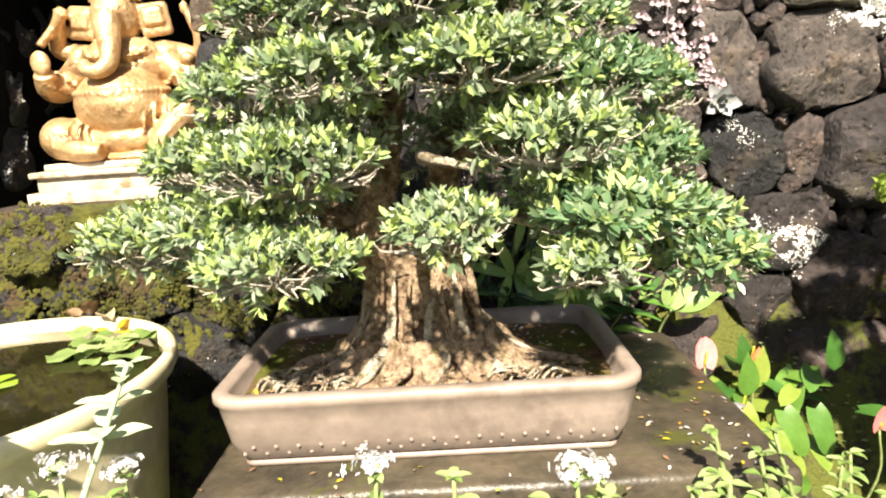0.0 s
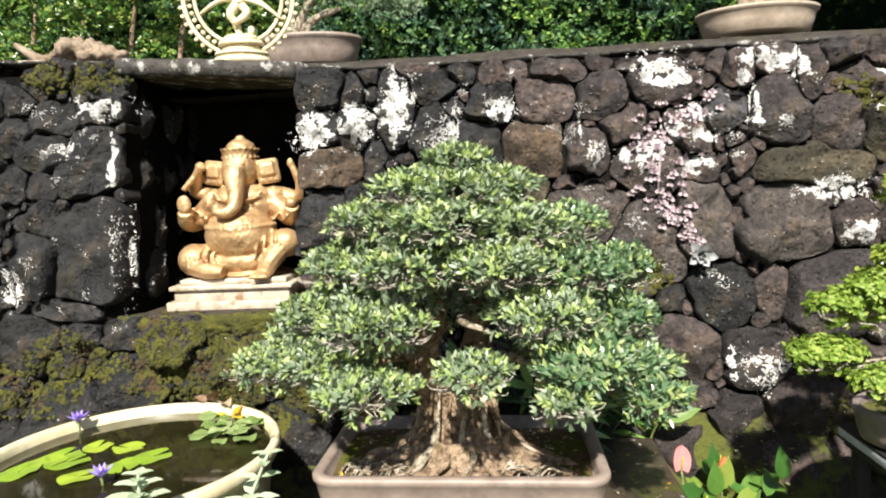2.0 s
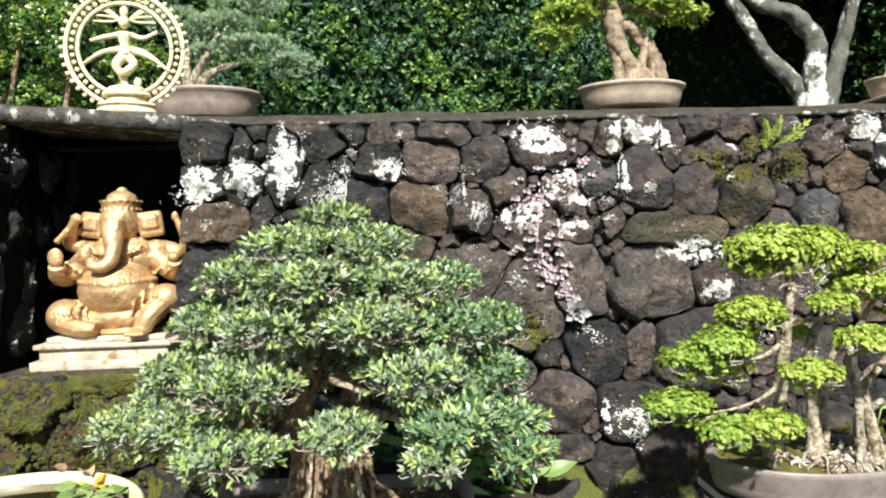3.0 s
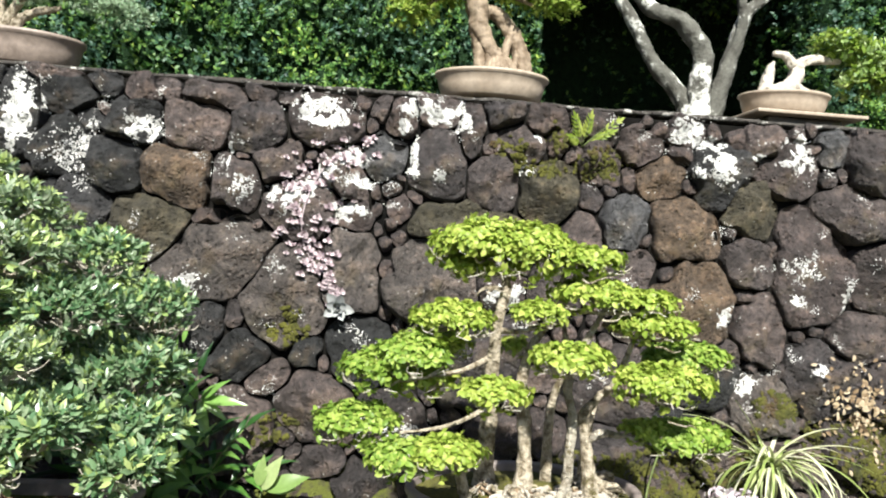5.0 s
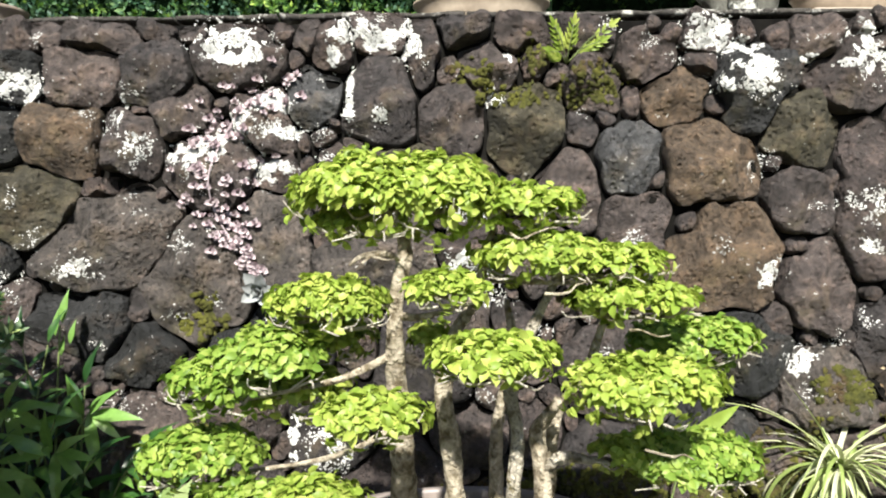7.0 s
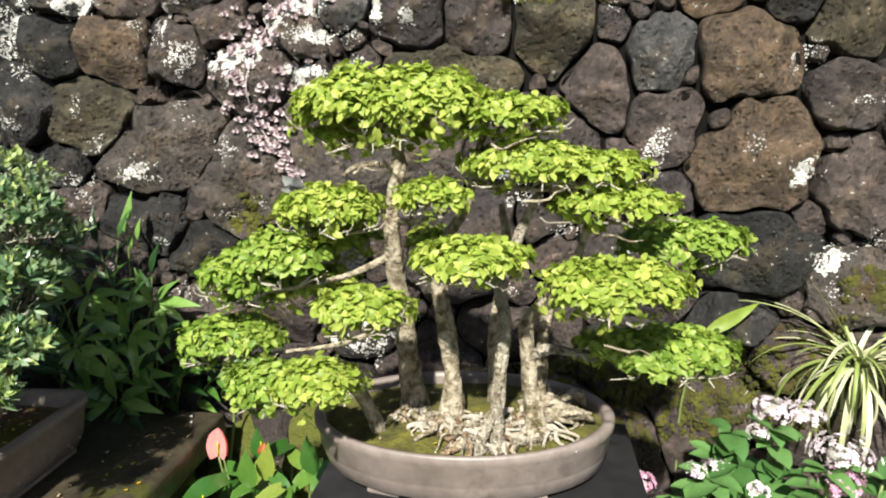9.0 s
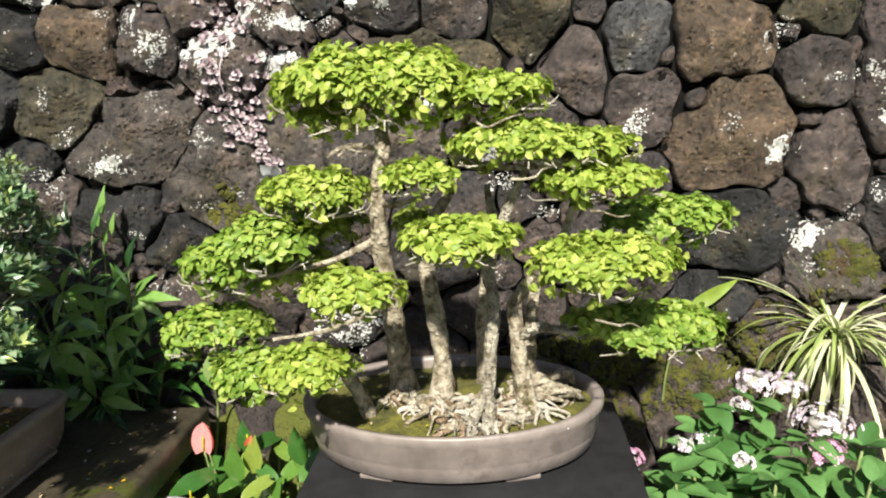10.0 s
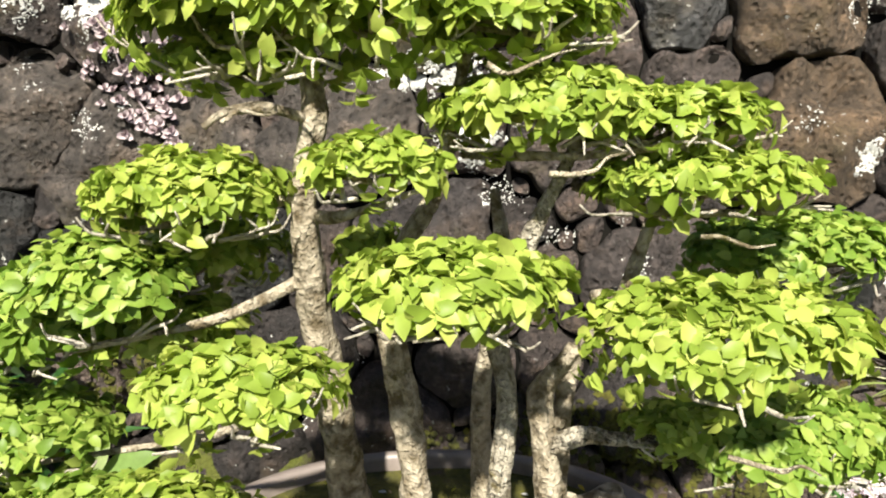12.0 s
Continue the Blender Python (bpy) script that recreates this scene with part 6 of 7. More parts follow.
def blade(length, width, shape="heart", n=8, fold=0.15, droop=0.3, wave=0.0, seed=0):
    """One large leaf along +y with a midrib, as a mesh of its own."""
    bm = bmesh.new()
    rows = []
    for i in range(n + 1):
        t = i / n
        if shape == "heart":
            w = 0.5 * (1.25 * math.sqrt(max(0, t + 0.12)) * (1 - t) ** 0.62)
        elif shape == "lance":
            w = 0.5 * math.sin(math.pi * min(1, t ** 0.75)) if t < 1 else 0
        elif shape == "strap":
            w = 0.5 * min(1, 6 * t + 0.35) * (1 - t ** 4)
        else:
            w = 0.5 * math.sin(math.pi * t ** 0.85) ** 0.7 if 0 < t < 1 else 0
        w = max(w, 0.01) * width
        bend = 1.7 * droop
        y, z = (length * math.sin(bend * t) / bend, length * (math.cos(bend * t) - 1) / bend) if abs(bend) > 0.01 else (length * t, 0.0)
        ws = wave * width * math.sin(9 * t + seed)
        rows.append([bm.verts.new((s * w, y - (0.10 * length * abs(s) * (1 - t) ** 3 if shape == "heart" else 0), z + fold * w * abs(s) + ws * s)) for s in (-1, -0.5, 0, 0.5, 1)])
    for a, b in zip(rows, rows[1:]):
        for k in range(4):
            bm.faces.new((a[k], a[k + 1], b[k + 1], b[k]))
    me = bpy.data.meshes.new("leaf")
    bm.to_mesh(me)
    bm.free()
    me.polygons.foreach_set("use_smooth", [True] * len(me.polygons))
    return me


def set_leaf(name, me, parent, at, way, up=(0, 0, 1), size=1.0, label=""):
    """A leaf object: its stalk end at a point, growing along way."""
    y = Vector(way).normalized()
    x = y.cross(Vector(up)).normalized()
    z = x.cross(y)
    ob = new(name, me)
    ob.parent = parent
    m = Matrix((x, y, z)).transposed().to_4x4()
    ob.matrix_basis = Matrix.Translation(at) @ m @ Matrix.Scale(size, 4)
    return tagged(ob, label)


def with_material(me, *mats):
    for m in mats:
        me.materials.append(m)
    return me


def lily_pad_mesh(r):
    bm = bmesh.new()
    c = bm.verts.new((0, 0, 0.001))
    ring = []
    for k in range(23):
        a = 0.18 + (2 * math.pi - 0.36) * k / 22
        q = r * (1 + 0.05 * math.sin(5 * a))
        ring.append(bm.verts.new((q * math.cos(a), q * math.sin(a), 0.003 + 0.003 * math.sin(3 * a))))
    for a, b in zip(ring, ring[1:]):
        bm.faces.new((c, a, b))
    me = bpy.data.meshes.new("lily_pad")
    bm.to_mesh(me)
    bm.free()
    return with_material(me, LILY)


rp = random.Random(77)
PAD_MESH = lily_pad_mesh(0.052)
for x, y, s in ((-1.086, 1.275, 0.8), (-0.985, 1.268, 0.85), (-0.875, 1.205, 1.0), (-0.925, 1.145, 0.9), (-1.10, 1.165, 1.1), (-1.17, 1.16, 1.1), (-1.01, 1.075, 0.9), (-1.15, 1.215, 0.9), (-1.20, 1.10, 1.0)):
    ob = new("lily_pad", PAD_MESH)
    ob.matrix_world = pose(x, y, 0.5795, rp.uniform(-3, 3), rp.uniform(-3, 3), rp.uniform(0, 360)) @ Matrix.Scale(s, 4)
    tagged(ob, "round green lily pad floating on the tub's water", "lily pad", "lily pads in the tub")


def water_flower(at, size, label):
    fl = thing("water_lily", label, "flower", at)
    pm = with_material(blade(size, size * 0.34, "lance", 6, 0.3, -0.25), PURPLE_PETAL)
    for k in range(14):
        a = 2 * math.pi * k / 7 + (0.45 if k > 6 else 0)
        set_leaf("petal", pm, fl, (0, 0, 0), (math.cos(a), math.sin(a), 0.5 if k < 7 else 1.2), size=1.0 if k < 7 else 0.8)
    part("stalk", tube([(0, 0, -0.05), (0.003, 0, -0.02), (0, 0, 0)], (0.003, 0.003, 0.004), 7), STEM, fl)
    return fl


water_flower((-1.225, 1.39, 0.615), 0.045, "pale purple water lily flower standing above water")
water_flower((-0.915, 1.035, 0.60), 0.042, "pale purple water lily flower beside the lily pads")
weed = thing("water_weed", "green and yellowing floating leaves against the tub's rim", "water plant", (0, 0, 0))
wm = with_material(blade(0.085, 0.070, "oval", 6, 0.1, 0.1, 0.08), FRESH_LEAF)
wy = with_material(blade(0.05, 0.04, "oval", 6, 0.1, 0.1, 0.05), YELLOW_LEAF)
for k in range(26):
    x, y = rp.gauss(-0.735, 0.05), rp.gauss(1.40, 0.045)
    if math.hypot(x - TUB[0], y - TUB[1]) < 0.33:
        a = rp.uniform(0, 6.28)
        set_leaf("leaf", wm, weed, (x, y, 0.582 + rp.uniform(0, 0.02)), (math.cos(a), math.sin(a), rp.uniform(-0.05, 0.25)), size=rp.uniform(0.6, 1.1))
for k in range(4):
    set_leaf("leaf", wy, weed, (-0.80 + 0.02 * k, 1.50 + 0.01 * k, 0.585), (rp.uniform(-1, 1), rp.uniform(-1, 1), 0.2))
dry = with_material(blade(0.06, 0.045, "oval", 6, 0.5, 0.5, 0.1), DRY_LEAF)
for k, at in enumerate(((-0.87, 1.575, 0.615), (-0.835, 1.57, 0.612), (-0.90, 1.58, 0.61))):
    tagged(set_leaf("dry_leaf", dry, None, at, (rp.uniform(-1, 1), rp.uniform(-1, 0.3), 0.4 + 0.3 * (k == 0))), "curled brown dry leaf on the tub's rim", "leaf", "dry leaves on the rim")


# ---- foreground flowers and leaves ----
OVATE = [with_material(blade(0.062, 0.034, "oval", 7, 0.25, d, 0.03, s), FRESH_LEAF) for s, d in ((0, 0.2), (1, 0.35), (2, 0.5))]
OVATE_DARK = [with_material(blade(0.075, 0.040, "oval", 7, 0.25, d, 0.03, s), PENTAS_LEAF) for s, d in ((0, 0.2), (1, 0.35), (2, 0.5))]


def floret_mesh(mat, r):
    bm = bmesh.new()
    for k in range(5):
        a = 2 * math.pi * k / 5
        c, s = math.cos(a), math.sin(a)
        p = [bm.verts.new(q) for q in ((0, 0, 0), (r * 0.7 * math.cos(a - 0.5), r * 0.7 * math.sin(a - 0.5), 0.002), (r * c, r * s, 0.001), (r * 0.7 * math.cos(a + 0.5), r * 0.7 * math.sin(a + 0.5), 0.002))]
        bm.faces.new(p)
    me = bpy.data.meshes.new("floret")
    bm.to_mesh(me)
    bm.free()
    return with_material(me, mat)


FLORETS = {"white": floret_mesh(WHITE_PETAL, 0.0080), "lilac": floret_mesh(LILAC_PETAL, 0.0082), "pink": floret_mesh(PINK_PETAL, 0.0082)}


def flower_head(parent, at, r, kind, n, rnd):
    """A domed head of star florets."""
    fh = new("flower_head")
    fh.parent, fh.location = parent, at
    bm = bmesh.new()
    bmesh.ops.create_icosphere(bm, subdivisions=2, radius=r * (0.55 if kind == "white" else 0.62), matrix=Matrix.Diagonal((1, 1, 0.55, 1)))
    part("bud_core", bm, HEAD_WHITE if kind == "white" else HEAD_LILAC, fh)
    for k in range(int(n * 1.25)):
        z = 1 - 1.15 * (k + 0.5) / (n * 1.25)
        a = 2.4 * k
        q = math.sqrt(max(0, 1 - z * z))
        loose = 0.38 if kind == "white" else 0.30
        d = Vector((q * math.cos(a), q * math.sin(a), z)) + Vector((rnd.gauss(0, loose), rnd.gauss(0, loose), rnd.gauss(0, loose)))
        ob = new("floret", FLORETS[kind])
        ob.parent = fh
        ob.matrix_basis = Matrix.Translation(Vector((d.x * r, d.y * r, d.z * r * 0.62 * rnd.uniform(0.65, 1.15)))) @ d.to_track_quat("Z", "Y").to_matrix().to_4x4() @ Matrix.Scale(rnd.uniform(0.8, 1.15), 4)


def bushy(name, label, category, stems, leaves, rnd, group="", rings=4, size=1.0, heads=()):
    """A leafy plant: stems from the soil to points, whorls of leaves up each of them, flower heads on some."""
    plant = thing(name, label, category, (0, 0, 0), group)
    for (x, y, z, bx, by) in stems:
        part("stem", tube([(bx, by, bed_height(bx, by) - 0.02), ((x + bx) / 2 + rnd.uniform(-0.02, 0.02), (y + by) / 2, z * 0.6), (x, y, z)], (0.005, 0.004, 0.003), 6, 5), STEM, plant)
        for k in range(rings):
            h = z - 0.035 * k
            t = k / max(1, rings)
            cx, cy = x + (bx - x) * 0.4 * t, y + (by - y) * 0.4 * t
            for j in range(4 if k else 5):
                a = rnd.uniform(0, 6.28) + j * 1.57
                set_leaf("leaf", rnd.choice(leaves), plant, (cx, cy, h), (math.cos(a), math.sin(a), rnd.uniform(0.0, 0.75)), size=size * rnd.uniform(0.6, 1.15) * (0.7 + 0.12 * k))
    for (x, y, z, r, kind, n) in heads:
        flower_head(plant, (x, y, z), r * 0.87, kind, n, rnd)
    return plant


rf = random.Random(91)
for x, y, z, r, n in ((-0.048, 0.725, 0.640, 0.026, 24), (0.19, 0.715, 0.628, 0.030, 26), (0.225, 0.76, 0.60, 0.024, 18), (-0.43, 0.86, 0.578, 0.030, 26), (-0.49, 0.81, 0.615, 0.034, 26), (0.06, 0.70, 0.585, 0.018, 12), (-0.56, 0.78, 0.585, 0.026, 18)):
    bushy("flowering_plant", "slim green plant with a white star-flower head", "flower", [(x, y, z - 0.012, x + 0.02, y - 0.10)], OVATE, rf, "white flowers in front of the pot", 4, 0.55, [(x, y, z, r * 0.78, "white", int(n * 0.8))])
for x, y, z in ((0.045, 0.73, 0.615), (0.075, 0.70, 0.60), (-0.16, 0.74, 0.53), (0.36, 0.80, 0.54), (0.30, 0.72, 0.55), (0.16, 0.72, 0.585), (0.235, 0.735, 0.575), (0.11, 0.71, 0.575), (-0.07, 0.72, 0.575), (-0.44, 0.82, 0.555), (-0.52, 0.80, 0.575), (0.40, 0.78, 0.555)):
    bushy("leafy_plant", "small bright green leafy shoot in front of the pot", "plant", [(x, y, z, x, y - 0.05)], OVATE, rf, "leafy shoots", 4, 0.6)
bushy("leafy_bush", "sunlit bright green leafy bush beside the stone slab", "bush",
      [(0.44 + 0.048 * k + rf.uniform(-0.02, 0.02), 0.84 + rf.uniform(-0.09, 0.12), 0.52 + rf.uniform(-0.05, 0.06), 0.5 + 0.05 * k, 0.85) for k in range(13)] + [(0.5 + 0.07 * k, 0.98 + rf.uniform(-0.05, 0.05), 0.44 + rf.uniform(-0.04, 0.05), 0.55 + 0.05 * k, 0.95) for k in range(6)], OVATE, rf, "", 9, 0.56)
bushy("leafy_bush", "dark green ground plants between the tub and the slab", "bush",
      [(-0.44 + 0.05 * k, 0.95 + 0.05 * (k % 2), 0.44 - 0.03 * k, -0.44 + 0.04 * k, 0.95) for k in range(3)], OVATE_DARK, rf, "", 5, 0.8)

# woolly silver plant in front of the tub
silver = thing("silver_leaf_plant", "woolly silver-green plant leaning over the tub's rim", "plant", (0, 0, 0))
SILVER = with_material(blade(0.052, 0.030, "oval", 7, 0.25, 0.15, 0.03), SILVER_LEAF)
for pts, n in (([(-0.52, 0.78, 0.30), (-0.48, 0.81, 0.52), (-0.445, 0.845, 0.63), (-0.40, 0.86, 0.735)], 5), ([(-0.72, 0.74, 0.30), (-0.69, 0.78, 0.55), (-0.668, 0.80, 0.66), (-0.665, 0.80, 0.715)], 5), ([(-0.86, 0.74, 0.30), (-0.82, 0.76, 0.52), (-0.80, 0.78, 0.63)], 4)):
    part("stem", tube(pts, (0.006, 0.005, 0.0045, 0.003), 7), SILVER_LEAF, silver)
    line = spline(pts, 6)
    for k in range(n):
        p = line[-1 - int(k * len(line) * 0.45 / n)]
        a0 = k * 1.57 + 0.3
        for s in (0, math.pi):
            set_leaf("leaf", SILVER, silver, p, (math.cos(a0 + s), math.sin(a0 + s) * 0.8, 0.25), size=0.65 + 0.17 * k)

# ---- anthurium clump ----
anth = thing("anthurium", "clump of anthurium with heart-shaped leaves and pink spathes", "plant", (0, 0, 0))
HEART = [with_material(blade(0.11, 0.085, "heart", 9, 0.12, 0.22, 0.02, s), ANTHURIUM_LEAF) for s in (0, 1)] + [with_material(blade(0.11, 0.080, "heart", 9, 0.12, 0.30, 0.04, 3), ANTHURIUM_LEAF)]
NARROW = with_material(blade(0.11, 0.050, "lance", 9, 0.25, 0.15, 0.03), ANTHURIUM_LEAF)
for k in range(36):
    x, y = rf.uniform(0.50, 1.02), rf.uniform(1.33, 1.60)
    z = rf.uniform(0.20, 0.40) + 0.08 * (y - 1.33)
    a = rf.uniform(-2.8, -0.3)
    set_leaf("leaf", HEART[k % 3 if k % 2 else 0], anth, (x, y, z), (math.cos(a), math.sin(a), rf.uniform(-0.4, 0.3)), (0.1, -0.4, 1), rf.uniform(0.55, 1.0))
    if k % 2 == 0:
        part("stem", tube([(x * 0.6 + 0.3, 1.50, 0.02), (x * 0.85 + 0.11, y * 0.8 + 0.3, z * 0.7), (x, y, z)], (0.004, 0.003, 0.0025), 5, 4), STEM, anth)
for at, way, s in (((0.715, 1.42, 0.37), (0.0, -0.15, 1), 1.0), ((0.745, 1.44, 0.38), (0.15, -0.1, 1), 0.95), ((0.78, 1.40, 0.32), (0.5, -0.2, 0.8), 0.9), ((0.755, 1.36, 0.27), (0.05, -0.3, -1), 0.9), ((0.73, 1.46, 0.42), (-0.1, 0, 1), 0.8), ((0.89, 1.38, 0.44), (-0.1, -0.1, 1), 0.9)):
    set_leaf("leaf", NARROW, anth, at, way, (0, -1, 0.2), s)
for at, way, s in (((0.665, 1.33, 0.385), (0.15, -0.35, -0.9), 1.1), ((0.70, 1.28, 0.36), (0.35, -0.3, -0.8), 0.95), ((0.60, 1.36, 0.36), (-0.2, -0.4, -0.8), 0.9), ((0.76, 1.34, 0.37), (0.3, -0.4, -0.7), 1.0), ((0.84, 1.36, 0.36), (0.2, -0.4, -0.8), 1.0)):
    set_leaf("leaf", HEART[2] if s > 0.97 else HEART[0], anth, at, way, (0, -1, 0.5), s)
SPATHE = with_material(blade(0.058, 0.062, "heart", 8, 0.45, -0.1, 0.0), PINK_SPATHE)
WSPATHE = with_material(blade(0.055, 0.045, "heart", 8, 0.7, 0.1, 0.0), WHITE_PETAL)
BRACT = with_material(blade(0.035, 0.028, "heart", 7, 0.9, 0.1, 0.0), RED_BRACT)
for at, me, way, s in (((0.628, 1.447, 0.438), SPATHE, (0.05, 0.15, 1), 1.25), ((0.633, 1.457, 0.44), SPATHE, (-0.1, 0.2, 1), 1.1), ((0.737, 1.45, 0.45), BRACT, (0.3, -0.2, 0.6), 1.0), ((0.655, 1.31, 0.395), WSPATHE, (-1, -0.2, 0.3), 1.0),
                       ((0.785, 1.41, 0.36), BRACT, (0.1, -0.5, 0.8), 1.0), ((0.875, 1.20, 0.392), SPATHE, (-0.1, -0.2, 1), 1.0), ((0.80, 1.40, 0.375), BRACT, (0, -0.3, 1), 0.8), ((0.90, 1.15, 0.34), BRACT, (0.4, -0.3, 0.5), 0.9)):
    set_leaf("spathe", me, anth, at, way, (0, -1, 0.1), s)
    part("spadix", tube([at, tuple(Vector(at) + Vector((0.004, -0.006, 0.032 * s)))], (0.003, 0.002), 6, 3), YELLOW_LEAF, anth)
    part("stem", tube([(at[0] * 0.7 + 0.2, at[1] + 0.03, 0.1), (at[0] + 0.01, at[1] + 0.01, at[2] * 0.7), at], (0.003, 0.003, 0.0022), 6, 4), STEM, anth)

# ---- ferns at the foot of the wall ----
# dark leaflets for shaded fronds, brighter ones for lit: light put into colour
FROND_BITS = [with_material(blade(0.150, 0.028, "lance", 8, 0.3, d, 0.10, s), m) for s, d, m in ((0, 0.3, FERN_SHADE_LEAF), (1, 0.45, FERN_SHADE_LEAF), (2, 0.2, LUSH_LEAF))]
FROND_LIT = with_material(blade(0.135, 0.030, "lance", 8, 0.2, 0.35, 0.06, 1), FERN_LIT_LEAF)


def lobed_frond(plant, base, tip, pairs, size, rnd, light=0.2):
    b, t = Vector(base), Vector(tip)
    mid = (b + t) / 2 + Vector((0, 0, 0.05))
    line = spline([b, mid, t], 8)
    part("stem", tube([b, mid, t], (0.0035, 0.0028, 0.0015), 6, 6), STEM, plant)
    for k in range(pairs):
        i = int(len(line) * (0.35 + 0.6 * k / pairs))
        p = line[min(i, len(line) - 2)]
        d = (line[min(i + 1, len(line) - 1)] - p).normalized()
        s = d.cross(Vector((0, -0.5, 1))).normalized()
        for sg in (-1, 1):
            set_leaf("leaflet", FROND_LIT if rnd.random() < light else rnd.choice(FROND_BITS), plant, p, s * sg + d * 0.9 + Vector((0, 0, rnd.uniform(-0.2, 0.2))), (0, -0.6, 1), size * rnd.uniform(0.75, 1.1) * (1 - 0.4 * k / pairs))
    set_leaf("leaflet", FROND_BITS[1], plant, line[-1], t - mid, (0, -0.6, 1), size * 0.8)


fern = thing("fern", "lobed-leaf fern growing from the foot of the stone wall", "fern", (0, 0, 0))
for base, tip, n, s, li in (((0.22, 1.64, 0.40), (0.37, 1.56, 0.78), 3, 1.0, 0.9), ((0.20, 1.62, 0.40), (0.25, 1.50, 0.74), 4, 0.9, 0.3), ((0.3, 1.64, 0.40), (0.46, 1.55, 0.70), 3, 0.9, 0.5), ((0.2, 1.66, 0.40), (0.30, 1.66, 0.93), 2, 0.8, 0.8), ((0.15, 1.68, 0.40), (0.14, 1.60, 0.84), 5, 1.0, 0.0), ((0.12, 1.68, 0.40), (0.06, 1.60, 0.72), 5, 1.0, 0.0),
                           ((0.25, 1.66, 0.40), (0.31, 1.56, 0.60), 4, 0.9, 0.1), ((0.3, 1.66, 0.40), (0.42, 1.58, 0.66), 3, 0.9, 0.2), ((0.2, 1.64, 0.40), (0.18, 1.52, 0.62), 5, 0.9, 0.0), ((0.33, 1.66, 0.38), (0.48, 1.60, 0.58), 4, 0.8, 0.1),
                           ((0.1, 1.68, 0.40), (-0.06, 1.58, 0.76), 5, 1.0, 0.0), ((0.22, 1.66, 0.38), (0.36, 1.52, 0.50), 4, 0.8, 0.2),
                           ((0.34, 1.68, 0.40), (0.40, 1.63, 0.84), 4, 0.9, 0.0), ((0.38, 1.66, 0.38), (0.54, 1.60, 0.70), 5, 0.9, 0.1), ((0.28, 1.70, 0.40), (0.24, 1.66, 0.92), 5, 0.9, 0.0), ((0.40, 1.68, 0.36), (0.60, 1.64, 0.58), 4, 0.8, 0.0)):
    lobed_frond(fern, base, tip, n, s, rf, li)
for cx, cy, cz, turn in ((0.405, 1.63, 0.775, 0.35), (0.345, 1.60, 0.70, 0.2), (0.30, 1.57, 0.52, 0.9), (0.24, 1.60, 0.80, -0.2), (0.20, 1.57, 0.66, -0.3), (0.33, 1.60, 0.58, 0.5)):
    part("stem", tube([(cx - 0.06, 1.66, 0.40), (cx - 0.03, 1.62, cz - 0.08), (cx, cy, cz)], (0.0035, 0.003, 0.002), 6, 5), STEM, fern)
    for k in range(7):
        a = turn + 0.75 * (k - 2.2)
        set_leaf("leaflet", FROND_LIT, fern, (cx + 0.01 * math.cos(a), cy - 0.004 * k, cz), (math.cos(a), -0.45, math.sin(a) * 0.8), (0, -0.8, 0.6), rf.uniform(0.75, 1.05))
for dx, dz, s in ((-0.012, -0.01, 0.50), (0.006, 0.02, 0.62), (0.022, -0.03, 0.45), (0.0, -0.06, 0.40)):
    set_leaf("leaflet", FROND_LIT, fern, (0.312 + dx, 1.69, 0.955 + dz), (0.1 + 4 * dx, -0.1, 1), (0, -1, 0.1), s)
part("stem", tube([(0.28, 1.68, 0.40), (0.29, 1.69, 0.7), (0.312, 1.69, 0.97)], (0.0035, 0.003, 0.002), 6, 5), STEM, fern)
bright = thing("broad_leaf_plant", "broad bright yellow-green leaves beside the bonsai pot", "plant", (0, 0, 0))
BROAD = with_material(blade(0.13, 0.052, "lance", 9, 0.2, 0.2, 0.04), FRESH_LEAF)
for at, way, s in (((0.59, 1.60, 0.54), (0.1, -0.1, 1), 0.7), ((0.62, 1.60, 0.53), (1, 0.0, 0.1), 0.6), ((0.60, 1.60, 0.53), (0.4, -0.2, 0.9), 0.9), ((0.61, 1.60, 0.53), (0.9, -0.1, 0.4), 1.0)):
    set_leaf("leaf", BROAD, bright, at, way, (0, -0.7, 0.7), s)
for a, b in (((0.56, 1.62, 0.3), (0.60, 1.60, 0.53)),):
    part("stem", tube([a, tuple((Vector(a) + Vector(b)) / 2 + Vector((0, 0.03, 0.03))), b], (0.004, 0.004, 0.003), 6, 5), STEM, bright)
leaf_y = thing("strap_leaf_plant", "single yellow-green strap leaf rising beside the wall", "plant", (0, 0, 0))
set_leaf("leaf", with_material(blade(0.16, 0.034, "lance", 9, 0.2, 0.25, 0.08), LEAF2), leaf_y, (1.80, 1.66, 0.69), (0.85, 0.05, 0.5), (0, -1, 0.4), 1.0)
part("stem", tube([(1.76, 1.68, 0.25), (1.76, 1.67, 0.5), (1.80, 1.66, 0.69)], (0.004, 0.003, 0.003), 6, 5), STEM, leaf_y)

# ---- spider plant and pink flowers ----
spider = thing("spider_plant", "spider plant with arching cream-striped strap leaves", "plant", (2.17, 1.68, 0.60))
STRAPS = [with_material(blade(1.0, 0.034, "strap", 14, 0.35, d, 0.02), STRIPE_LEAF) for d in (0.7, 1.1, 1.5, 1.9)]
for k in range(105):
    a = 2.4 * k + rf.uniform(-0.3, 0.3)
    e = rf.uniform(0.5, 2.4) if k % 4 else rf.uniform(-0.3, 0.4)
    set_leaf("leaf", rf.choice(STRAPS), spider, (rf.uniform(-0.015, 0.015), rf.uniform(-0.015, 0.015), 0.0), (math.cos(a) + rf.uniform(-0.35, 0.35), math.sin(a) * 0.8 - 0.15 + rf.uniform(-0.3, 0.3), e), size=rf.uniform(0.15, 0.38))
